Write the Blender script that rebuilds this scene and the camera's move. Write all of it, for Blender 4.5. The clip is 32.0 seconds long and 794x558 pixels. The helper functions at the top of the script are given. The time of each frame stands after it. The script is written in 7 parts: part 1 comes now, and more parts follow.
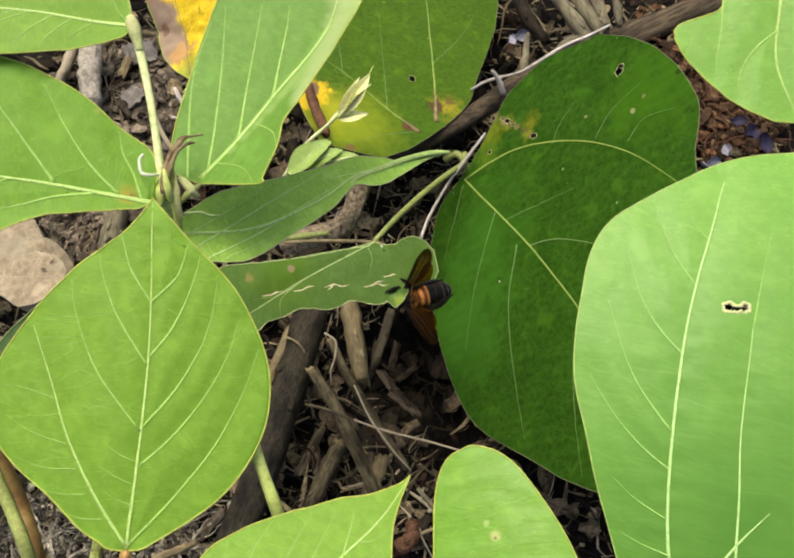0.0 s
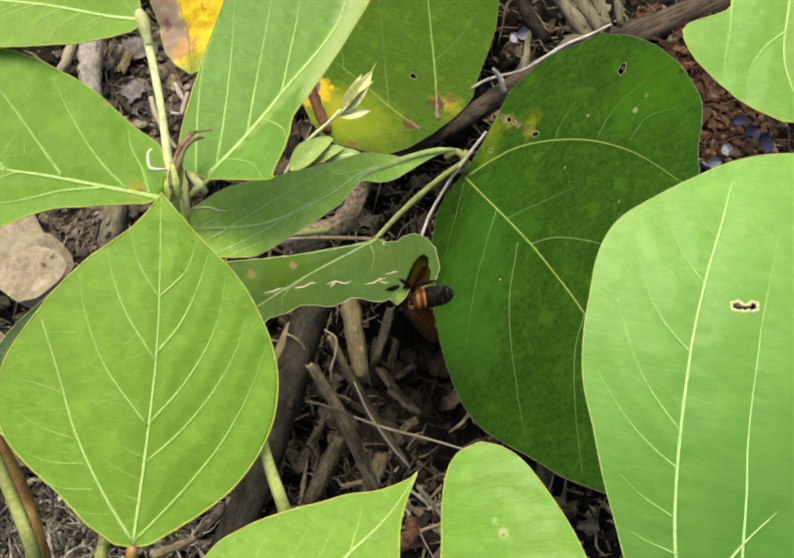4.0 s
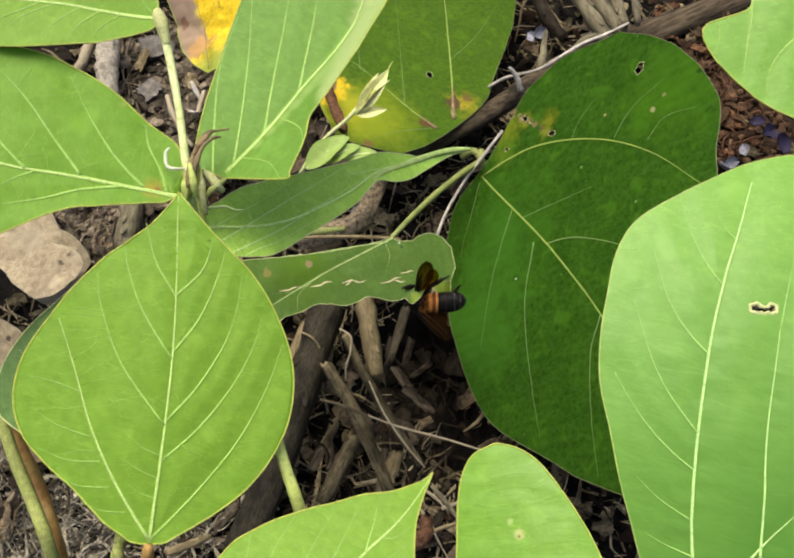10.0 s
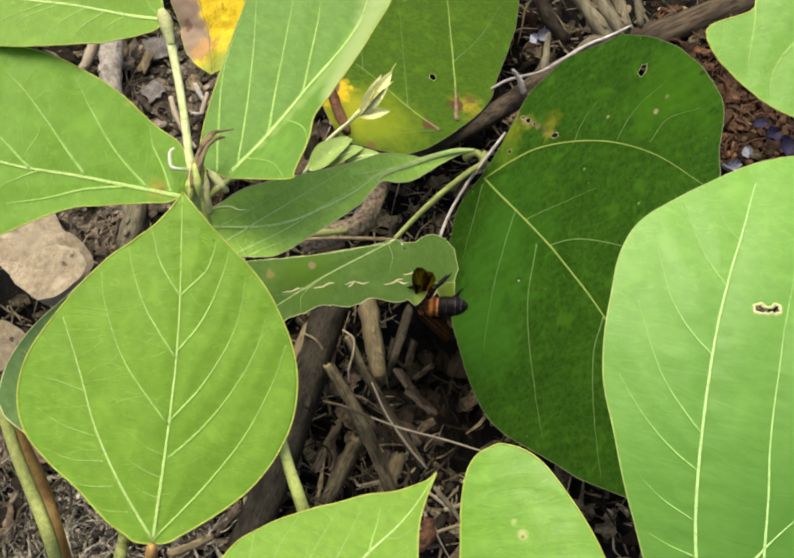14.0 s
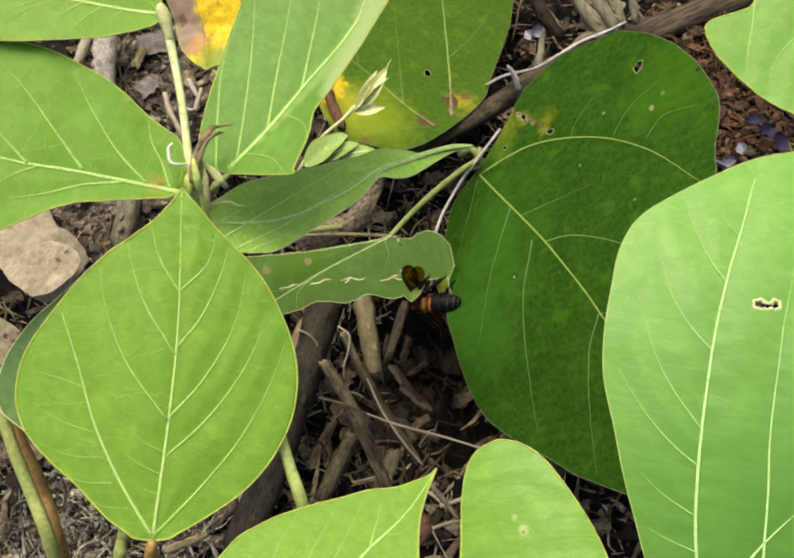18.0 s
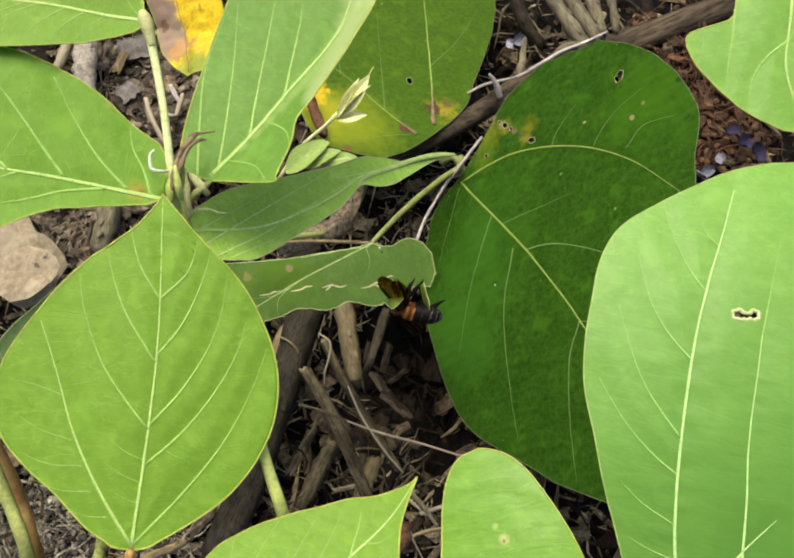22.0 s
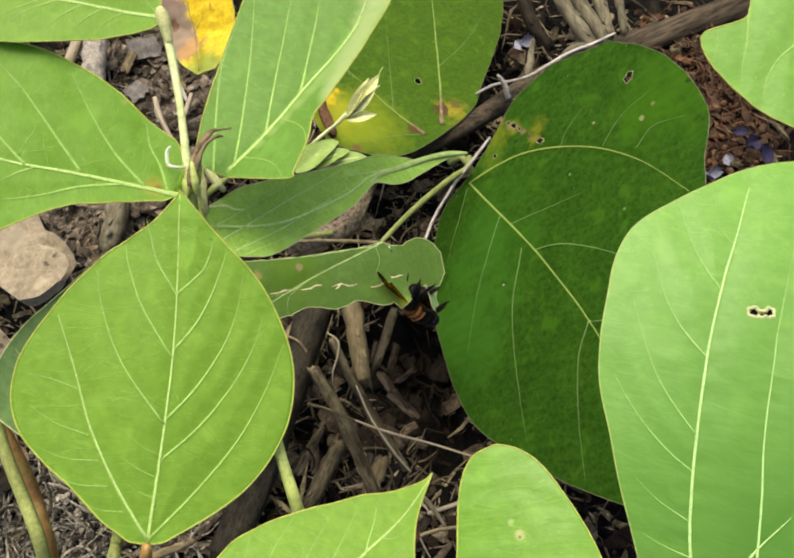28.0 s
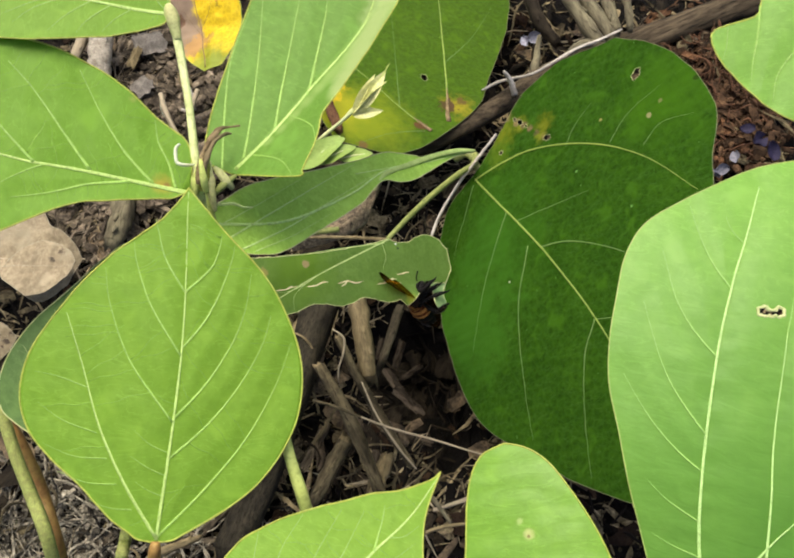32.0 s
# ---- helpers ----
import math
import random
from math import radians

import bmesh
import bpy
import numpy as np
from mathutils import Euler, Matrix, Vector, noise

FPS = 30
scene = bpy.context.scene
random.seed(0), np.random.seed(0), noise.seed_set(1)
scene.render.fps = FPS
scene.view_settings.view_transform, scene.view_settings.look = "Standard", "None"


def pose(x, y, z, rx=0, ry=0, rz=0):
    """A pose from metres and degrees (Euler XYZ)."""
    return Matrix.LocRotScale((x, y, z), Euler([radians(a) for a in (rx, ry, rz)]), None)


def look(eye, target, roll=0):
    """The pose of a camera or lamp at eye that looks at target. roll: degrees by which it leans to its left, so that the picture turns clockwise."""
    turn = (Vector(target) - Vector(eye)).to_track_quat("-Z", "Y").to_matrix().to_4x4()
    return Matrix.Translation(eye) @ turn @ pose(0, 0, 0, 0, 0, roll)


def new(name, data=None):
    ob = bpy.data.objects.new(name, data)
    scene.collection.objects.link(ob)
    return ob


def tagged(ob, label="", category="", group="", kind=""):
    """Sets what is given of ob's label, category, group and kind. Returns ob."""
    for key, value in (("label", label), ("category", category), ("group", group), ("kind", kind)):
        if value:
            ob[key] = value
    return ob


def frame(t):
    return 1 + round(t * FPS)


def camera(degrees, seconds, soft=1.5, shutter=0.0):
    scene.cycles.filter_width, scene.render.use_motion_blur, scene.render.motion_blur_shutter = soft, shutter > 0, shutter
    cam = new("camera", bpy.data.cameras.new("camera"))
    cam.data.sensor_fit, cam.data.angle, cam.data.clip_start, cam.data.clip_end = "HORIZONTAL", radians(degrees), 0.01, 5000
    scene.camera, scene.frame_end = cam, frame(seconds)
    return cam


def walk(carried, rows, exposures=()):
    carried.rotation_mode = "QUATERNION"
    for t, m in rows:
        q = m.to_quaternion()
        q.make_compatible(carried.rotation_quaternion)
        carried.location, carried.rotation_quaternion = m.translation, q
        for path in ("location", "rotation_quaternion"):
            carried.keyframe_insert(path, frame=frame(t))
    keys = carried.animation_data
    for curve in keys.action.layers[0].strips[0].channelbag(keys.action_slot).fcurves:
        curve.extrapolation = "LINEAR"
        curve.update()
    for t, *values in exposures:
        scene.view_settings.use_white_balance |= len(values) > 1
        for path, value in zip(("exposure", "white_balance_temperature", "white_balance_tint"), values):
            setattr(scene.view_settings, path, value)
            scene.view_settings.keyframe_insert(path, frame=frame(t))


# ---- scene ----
# Camera: a hand-held close view from above, looking down at the vine.
cam = camera(45, 32.0, soft=2.1)
walk(cam, [
    (0, pose(0.00536, -0.00117, 0.43938, 23.153, -0.287, -0.957)),
    (0.5, pose(0.00520, -0.00116, 0.43921, 23.063, -0.025, -0.805)),
    (1, pose(0.00498, -0.00132, 0.43930, 23.354, 0.057, -0.687)),
    (1.5, pose(0.00450, -0.00139, 0.43942, 23.326, -0.012, -0.658)),
    (2, pose(0.00433, -0.00139, 0.43939, 23.413, -0.038, -0.653)),
    (2.5, pose(0.00365, -0.00149, 0.43938, 23.512, -0.324, -0.721)),
    (3, pose(0.00312, -0.00137, 0.43926, 23.242, -0.520, -0.806)),
    (3.5, pose(0.00240, -0.00136, 0.43920, 23.039, -0.848, -0.806)),
    (5.5, pose(0.00129, -0.00172, 0.43916, 23.168, -0.403, -0.530)),
    (6, pose(0.00117, -0.00181, 0.43926, 23.365, -0.105, -0.264)),
    (6.5, pose(0.00105, -0.00164, 0.43918, 23.307, 0.208, -0.170)),
    (7, pose(0.00106, -0.00168, 0.43927, 23.284, 0.149, -0.080)),
    (7.5, pose(0.00116, -0.00153, 0.43931, 23.078, 0.198, -0.021)),
    (8, pose(0.00117, -0.00151, 0.43934, 23.256, 0.096, -0.010)),
    (8.5, pose(0.00117, -0.00130, 0.43923, 23.032, -0.110, -0.120)),
    (9, pose(0.00123, -0.00119, 0.43920, 22.980, 0.012, 0.001)),
    (9.5, pose(0.00127, -0.00087, 0.43893, 22.972, -0.278, -0.195)),
    (10, pose(0.00136, -0.00086, 0.43902, 22.921, -0.162, -0.172)),
    (10.5, pose(0.00153, -0.00084, 0.43902, 22.979, -0.150, -0.125)),
    (11, pose(0.00172, -0.00092, 0.43895, 23.043, -0.036, -0.103)),
    (11.5, pose(0.00178, -0.00108, 0.43900, 23.044, 0.063, -0.139)),
    (12, pose(0.00167, -0.00111, 0.43902, 23.167, -0.144, -0.157)),
    (12.5, pose(0.00162, -0.00108, 0.43906, 23.074, 0.026, -0.041)),
    (13, pose(0.00128, -0.00115, 0.43907, 23.012, -0.017, -0.084)),
    (13.5, pose(0.00109, -0.00128, 0.43902, 22.945, -0.045, -0.087)),
    (14, pose(0.00096, -0.00148, 0.43893, 23.098, -0.086, -0.048)),
    (14.5, pose(0.00061, -0.00153, 0.43890, 22.897, -0.034, 0.013)),
    (16.5, pose(-0.00054, -0.00168, 0.43883, 22.939, -0.732, -0.482)),
    (17, pose(-0.00073, -0.00172, 0.43877, 22.648, -0.655, -0.322)),
    (17.5, pose(-0.00079, -0.00173, 0.43874, 22.889, -0.495, -0.302)),
    (18, pose(-0.00110, -0.00160, 0.43856, 22.911, -0.588, -0.278)),
    (18.5, pose(-0.00128, -0.00143, 0.43853, 22.908, -0.895, -0.310)),
    (19, pose(-0.00126, -0.00145, 0.43857, 23.001, -0.979, -0.320)),
    (19.5, pose(-0.00133, -0.00126, 0.43861, 23.001, -1.414, -0.465)),
    (20, pose(-0.00137, -0.00112, 0.43860, 23.160, -1.440, -0.469)),
    (20.5, pose(-0.00139, -0.00102, 0.43856, 23.272, -1.650, -0.611)),
    (21, pose(-0.00142, -0.00085, 0.43867, 23.189, -1.881, -0.641)),
    (21.5, pose(-0.00133, -0.00109, 0.43870, 23.291, -1.735, -0.564)),
    (22, pose(-0.00138, -0.00113, 0.43876, 23.282, -1.772, -0.469)),
    (22.5, pose(-0.00147, -0.00127, 0.43873, 23.349, -1.758, -0.448)),
    (23, pose(-0.00161, -0.00128, 0.43879, 23.123, -1.565, -0.377)),
    (23.5, pose(-0.00195, -0.00129, 0.43879, 23.039, -1.698, -0.396)),
    (24, pose(-0.00209, -0.00159, 0.43872, 23.172, -1.831, -0.478)),
    (24.5, pose(-0.00240, -0.00159, 0.43865, 23.134, -2.026, -0.506)),
    (25, pose(-0.00268, -0.00179, 0.43857, 23.122, -2.042, -0.571)),
    (25.5, pose(-0.00300, -0.00201, 0.43881, 22.958, -2.051, -0.575)),
    (27.5, pose(-0.00440, -0.00251, 0.43876, 23.278, -1.673, -0.326)),
    (28, pose(-0.00463, -0.00262, 0.43867, 23.439, -1.794, -0.235)),
    (28.5, pose(-0.00479, -0.00239, 0.43861, 23.491, -1.929, -0.387)),
    (29, pose(-0.00494, -0.00238, 0.43878, 23.555, -1.910, -0.264)),
    (29.5, pose(-0.00517, -0.00241, 0.43886, 23.700, -1.632, -0.150)),
    (30, pose(-0.00535, -0.00228, 0.43877, 23.633, -1.745, -0.129)),
    (30.5, pose(-0.00559, -0.00240, 0.43884, 23.516, -1.392, 0.115)),
    (31, pose(-0.00564, -0.00221, 0.43883, 23.454, -1.238, 0.178)),
    (31.5, pose(-0.00581, -0.00207, 0.43864, 23.204, -1.336, 0.123)),
    (32, pose(-0.00592, -0.00182, 0.43849, 23.152, -1.683, -0.038)),
], [(0, 0.83), (32, 0.83)])

# Bright overcast day: a wide soft sun high up and the sky.
SUN_ELEVATION, SUN_TURN = 66, -30
world = bpy.data.worlds.new("sky")
scene.world = world
world.use_nodes = True
sky = world.node_tree.nodes.new("ShaderNodeTexSky")
sky.sky_type, sky.sun_disc = "NISHITA", False
sky.sun_elevation, sky.sun_rotation = radians(SUN_ELEVATION), radians(SUN_TURN)
sky.air_density, sky.dust_density, sky.ozone_density = 0.65, 6.0, 0.8
back = world.node_tree.nodes["Background"]
back.inputs["Strength"].default_value = 0.15
world.node_tree.links.new(sky.outputs["Color"], back.inputs["Color"])
sun = new("sun", bpy.data.lights.new("sun", "SUN"))
sun.data.energy, sun.data.angle, sun.data.color = 1.5, radians(40), (1.0, 0.95, 0.84)
e, a = radians(SUN_ELEVATION), radians(SUN_TURN)
sun.matrix_world = look((math.sin(a) * math.cos(e) * 5, math.cos(a) * math.cos(e) * 5, 5 * math.sin(e)), (0, 0, 0))

# ---- materials ----
def mat_new(name):
    m = bpy.data.materials.new(name)
    m.use_nodes = True
    nt = m.node_tree
    return m, nt, nt.nodes["Principled BSDF"], nt.nodes["Material Output"]


def node(nt, kind, **inputs):
    n = nt.nodes.new(kind)
    for key, value in inputs.items():
        n.inputs[key.replace("_", " ")].default_value = value
    return n


def mixed(nt, factor, a, b):
    n = nt.nodes.new("ShaderNodeMix")
    n.data_type = "RGBA"
    for socket, value in ((n.inputs[0], factor), (n.inputs[6], a), (n.inputs[7], b)):
        if hasattr(value, "links"):
            nt.links.new(value, socket)
        else:
            socket.default_value = value if not isinstance(value, tuple) else (*value[:3], 1)
    return n.outputs[2]


def ramped(nt, value, low, high):
    n = nt.nodes.new("ShaderNodeMapRange")
    n.inputs[1].default_value, n.inputs[2].default_value = low, high
    nt.links.new(value, n.inputs[0])
    return n.outputs[0]


def noised(nt, scale, detail=3.0, rough=0.55, stretch=None, warp=0.0):
    co = nt.nodes.new("ShaderNodeTexCoord").outputs["Object"]
    if stretch:
        mp = nt.nodes.new("ShaderNodeMapping")
        mp.inputs["Scale"].default_value = stretch
        nt.links.new(co, mp.inputs[0])
        co = mp.outputs[0]
    n = node(nt, "ShaderNodeTexNoise", Scale=scale, Detail=detail, Roughness=rough, Distortion=warp)
    nt.links.new(co, n.inputs["Vector"])
    return n.outputs[0]


def bumped(nt, bsdf, heights, strength=0.4, distance=0.0005):
    last = None
    for h, weight in heights:
        b = node(nt, "ShaderNodeBump", Strength=strength * weight, Distance=distance)
        nt.links.new(h, b.inputs["Height"])
        if last:
            nt.links.new(last, b.inputs["Normal"])
        last = b.outputs[0]
    nt.links.new(last, bsdf.inputs["Normal"])
    return last


def spot(nt, centre, radius, ragged=0.5, scale=300.0, soft=0.25, depth=0.0):
    """The mask of a stain or of painted light or shade: 1 inside a ragged blot round a place on the blade."""
    co = nt.nodes.new("ShaderNodeTexCoord").outputs["Object"]
    d = nt.nodes.new("ShaderNodeVectorMath")
    d.operation = "DISTANCE"
    nt.links.new(co, d.inputs[0])
    d.inputs[1].default_value = (centre[0], centre[1], depth)
    n = noised(nt, scale, 4.0, 0.65)
    s = nt.nodes.new("ShaderNodeMath")
    s.operation = "MULTIPLY_ADD"
    nt.links.new(n, s.inputs[0])
    s.inputs[1].default_value = radius * ragged * 4
    nt.links.new(d.outputs["Value"], s.inputs[2])
    return ramped(nt, s.outputs[0], radius * (1.0 + ragged * 2), radius * (1.0 - soft + ragged * 2))


def leaf_material(name, light, dark, through_colour, translucent=0.3, rough=0.42, fine=900.0, stains_and_light=(), sheen=0.35, cells=0.35, fleckle=0.08, mottle=0.86, dots=0.0):
    m, nt, bsdf, out = mat_new(name)
    big = noised(nt, 55, 3, 0.5)
    small = noised(nt, 420, 4, 0.6)
    cell = node(nt, "ShaderNodeTexVoronoi", Scale=fine * 0.55, Randomness=1.0)
    cell.feature = "DISTANCE_TO_EDGE"
    co = nt.nodes.new("ShaderNodeTexCoord")
    nt.links.new(co.outputs["Object"], cell.inputs["Vector"])
    net = ramped(nt, cell.outputs["Distance"], 0.0, 0.12)
    rib = noised(nt, 240, 2, 0.5, (0.45, 1.5, 1), 1.2)
    colour = mixed(nt, ramped(nt, big, 0.3, 0.7), light, dark)
    colour = mixed(nt, ramped(nt, small, 0.35, 0.75), colour, tuple(mottle * v for v in dark))
    line = nt.nodes.new("ShaderNodeMath")
    line.operation = "COMPARE"
    nt.links.new(rib, line.inputs[0])
    line.inputs[1].default_value, line.inputs[2].default_value = 0.5, 0.012
    faint = nt.nodes.new("ShaderNodeMath")
    faint.operation = "MULTIPLY"
    nt.links.new(line.outputs[0], faint.inputs[0])
    faint.inputs[1].default_value = 0.22
    colour = mixed(nt, faint.outputs[0], colour, tuple(min(1.0, 1.5 * v + 0.02) for v in light))
    fleck = ramped(nt, noised(nt, 130, 2, 0.4, None, 0.5), 0.58, 0.72)
    colour = mixed(nt, fleck, colour, tuple(min(1.0, (1.0 + fleckle) * v) for v in light))
    veil = nt.nodes.new("ShaderNodeMath")
    veil.operation = "MULTIPLY_ADD"
    nt.links.new(net, veil.inputs[0])
    veil.inputs[1].default_value, veil.inputs[2].default_value = -cells, cells
    colour = mixed(nt, veil.outputs[0], colour, tuple(min(1.0, 1.45 * v + 0.01) for v in light))
    if dots:
        dot = node(nt, "ShaderNodeTexVoronoi", Scale=150.0, Randomness=1.0)
        nt.links.new(co.outputs["Object"], dot.inputs["Vector"])
        thin = noised(nt, 60, 2, 0.5)
        size = nt.nodes.new("ShaderNodeMath")
        size.operation = "MULTIPLY"
        nt.links.new(ramped(nt, thin, 0.45, 0.75), size.inputs[0])
        size.inputs[1].default_value = dots
        less = nt.nodes.new("ShaderNodeMath")
        less.operation = "LESS_THAN"
        nt.links.new(dot.outputs["Distance"], less.inputs[0])
        nt.links.new(size.outputs[0], less.inputs[1])
        colour = mixed(nt, less.outputs[0], colour, tuple(min(1.0, 2.4 * v + 0.04) for v in light))
    for mask, tint in [(s(nt), tint) for s, tint in stains_and_light]:
        colour = mixed(nt, mask, colour, tint)
    nt.links.new(colour, bsdf.inputs["Base Color"])
    nt.links.new(ramped(nt, small, 0.2, 0.9), bsdf.inputs["Roughness"])
    rr = nt.nodes.new("ShaderNodeMapRange")
    rr.inputs[3].default_value, rr.inputs[4].default_value = rough - 0.06, rough + 0.1
    nt.links.new(small, rr.inputs[0])
    nt.links.new(rr.outputs[0], bsdf.inputs["Roughness"])
    bsdf.inputs["Specular IOR Level"].default_value = sheen
    normal = bumped(nt, bsdf, [(big, 1.0), (rib, 0.5), (small, 0.25)], 0.4, 0.0005)
    tr = nt.nodes.new("ShaderNodeBsdfTranslucent")
    tint = mixed(nt, 0.55, colour, through_colour)
    nt.links.new(tint, tr.inputs["Color"])
    nt.links.new(normal, tr.inputs["Normal"])
    mix = nt.nodes.new("ShaderNodeMixShader")
    mix.inputs[0].default_value = translucent
    nt.links.new(bsdf.outputs[0], mix.inputs[1])
    nt.links.new(tr.outputs[0], mix.inputs[2])
    nt.links.new(mix.outputs[0], out.inputs["Surface"])
    return m


def plain_material(name, light, dark, rough=0.6, scale=200.0, stretch=None, bump=0.5, spec=0.25, distance=0.0005, vary=0.0, island=False):
    m, nt, bsdf, out = mat_new(name)
    n1 = noised(nt, scale, 4, 0.6, stretch)
    n2 = noised(nt, scale * 5, 3, 0.6, stretch)
    colour = mixed(nt, ramped(nt, n1, 0.3, 0.7), light, dark)
    colour = mixed(nt, ramped(nt, n2, 0.45, 0.8), colour, tuple(0.6 * v for v in dark))
    if vary:
        info = nt.nodes.new("ShaderNodeNewGeometry" if island else "ShaderNodeObjectInfo")
        hue = node(nt, "ShaderNodeHueSaturation")
        v = nt.nodes.new("ShaderNodeMapRange")
        v.inputs[3].default_value, v.inputs[4].default_value = 1 - vary, 1 + vary
        nt.links.new(info.outputs["Random Per Island" if island else "Random"], v.inputs[0])
        nt.links.new(v.outputs[0], hue.inputs["Value"])
        nt.links.new(colour, hue.inputs["Color"])
        colour = hue.outputs[0]
    nt.links.new(colour, bsdf.inputs["Base Color"])
    bsdf.inputs["Roughness"].default_value = rough
    bsdf.inputs["Specular IOR Level"].default_value = spec
    bumped(nt, bsdf, [(n1, 1.0), (n2, 0.6)], bump, distance)
    return m


def at_spot(x, y, r, ragged=0.5, scale=300.0, soft=0.25, depth=0.0):
    return lambda nt: spot(nt, (x, y), r, ragged, scale, soft, depth)


leaf_bright = leaf_material("leaf_bright", (0.200, 0.366, 0.034), (0.160, 0.314, 0.024), (0.38, 0.62, 0.025), 0.34, 0.5, cells=0.05, sheen=0.22)
leaf_stained = leaf_material("leaf_stained", (0.190, 0.372, 0.034), (0.155, 0.320, 0.024), (0.38, 0.62, 0.035), 0.34, 0.5, cells=0.05, sheen=0.25, stains_and_light=[
    (at_spot(*(-0.0006, 0.0064), 0.0030, 0.4, 400.0, 0.8), (0.42, 0.36, 0.05)),
    (at_spot(*(-0.0005, 0.0052), 0.0010, 0.4, 500.0, 0.6), (0.30, 0.17, 0.05)),
    (at_spot(*(0.0179, 0.0167), 0.0012, 0.4, 400.0, 0.8), (0.36, 0.38, 0.09))])
leaf_spotted = leaf_material("leaf_spotted", (0.192, 0.380, 0.036), (0.156, 0.330, 0.026), (0.38, 0.62, 0.035), 0.34, 0.36, cells=0.05, stains_and_light=[
    (at_spot(*(0.0026, 0.0396), 0.0014, 0.3, 400.0, 0.6), (0.46, 0.50, 0.16)),
    (at_spot(*(0.0026, 0.0392), 0.0005, 0.4, 500.0, 0.6), (0.18, 0.10, 0.04)),
    (at_spot(*(0.0011, 0.0424), 0.0009, 0.3, 400.0, 0.6), (0.40, 0.52, 0.15))])
leaf_fresh = leaf_material("leaf_fresh", (0.20, 0.40, 0.055), (0.165, 0.35, 0.04), (0.45, 0.68, 0.06), 0.34, 0.46, cells=0.05)
leaf_folded = leaf_material("leaf_folded", (0.160, 0.318, 0.050), (0.134, 0.270, 0.038), (0.36, 0.58, 0.06), 0.3, 0.5, cells=0.06, sheen=0.18, stains_and_light=[
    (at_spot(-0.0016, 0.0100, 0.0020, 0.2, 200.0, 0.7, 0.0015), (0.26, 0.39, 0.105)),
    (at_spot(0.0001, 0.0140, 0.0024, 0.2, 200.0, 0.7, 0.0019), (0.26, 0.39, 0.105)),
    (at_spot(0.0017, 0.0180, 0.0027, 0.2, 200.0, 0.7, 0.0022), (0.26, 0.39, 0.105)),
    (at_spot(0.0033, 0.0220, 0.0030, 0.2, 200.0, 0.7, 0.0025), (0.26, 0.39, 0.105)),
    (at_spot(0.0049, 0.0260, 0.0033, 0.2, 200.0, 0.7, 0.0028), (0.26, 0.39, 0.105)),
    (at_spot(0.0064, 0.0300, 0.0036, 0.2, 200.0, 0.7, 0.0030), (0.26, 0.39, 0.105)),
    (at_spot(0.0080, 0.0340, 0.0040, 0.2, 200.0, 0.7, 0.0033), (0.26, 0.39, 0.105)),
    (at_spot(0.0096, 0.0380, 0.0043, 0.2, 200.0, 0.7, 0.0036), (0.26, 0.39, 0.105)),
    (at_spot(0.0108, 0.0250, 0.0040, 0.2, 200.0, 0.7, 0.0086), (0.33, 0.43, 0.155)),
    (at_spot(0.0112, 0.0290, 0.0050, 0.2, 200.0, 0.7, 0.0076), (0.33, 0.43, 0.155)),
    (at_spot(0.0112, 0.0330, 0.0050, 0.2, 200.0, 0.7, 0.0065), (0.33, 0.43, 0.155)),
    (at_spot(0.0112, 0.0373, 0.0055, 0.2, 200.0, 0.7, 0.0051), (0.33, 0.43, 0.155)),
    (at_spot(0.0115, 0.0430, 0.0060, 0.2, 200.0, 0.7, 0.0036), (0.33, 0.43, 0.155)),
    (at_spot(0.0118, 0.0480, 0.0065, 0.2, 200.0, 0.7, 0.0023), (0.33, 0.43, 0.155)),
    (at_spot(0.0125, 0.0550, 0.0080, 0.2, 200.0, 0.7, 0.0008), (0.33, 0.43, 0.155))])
leaf_pale = leaf_material("leaf_pale", (0.255, 0.48, 0.08), (0.20, 0.41, 0.056), (0.42, 0.68, 0.09), 0.34, 0.42, cells=0.04, fleckle=0.03, stains_and_light=[
    (at_spot(*(-0.0111, 0.0861), 0.0034, 0.12, 400.0, 0.5), (0.50, 0.60, 0.22)),
    (at_spot(*(-0.0080, 0.0865), 0.0032, 0.12, 400.0, 0.5), (0.50, 0.60, 0.22)),
    # broad soft shade painted over the leaf's lower part
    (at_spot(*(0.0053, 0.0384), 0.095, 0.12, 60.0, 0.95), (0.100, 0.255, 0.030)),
    (at_spot(*(-0.0248, 0.0466), 0.0011, 0.3, 400.0, 0.5), (0.50, 0.60, 0.25)),
    (at_spot(*(-0.0349, 0.0578), 0.0012, 0.3, 400.0, 0.5), (0.48, 0.56, 0.14)),
    (at_spot(*(-0.0343, 0.0803), 0.0012, 0.3, 400.0, 0.5), (0.46, 0.60, 0.16)),
    (at_spot(*(-0.0021, 0.0475), 0.0011, 0.3, 400.0, 0.5), (0.50, 0.62, 0.25))])
# green darkened to hold the shade of the leaflet above
leaf_shaded = leaf_material("leaf_shaded", (0.090, 0.170, 0.036), (0.065, 0.130, 0.026), (0.15, 0.3, 0.05), 0.15, 0.5, cells=0.12, sheen=0.2)
leaf_dull = leaf_material("leaf_dull", (0.37, 0.59, 0.105), (0.29, 0.50, 0.07), (0.2, 0.36, 0.04), 0.2, 0.55, cells=0.12, sheen=0.08)
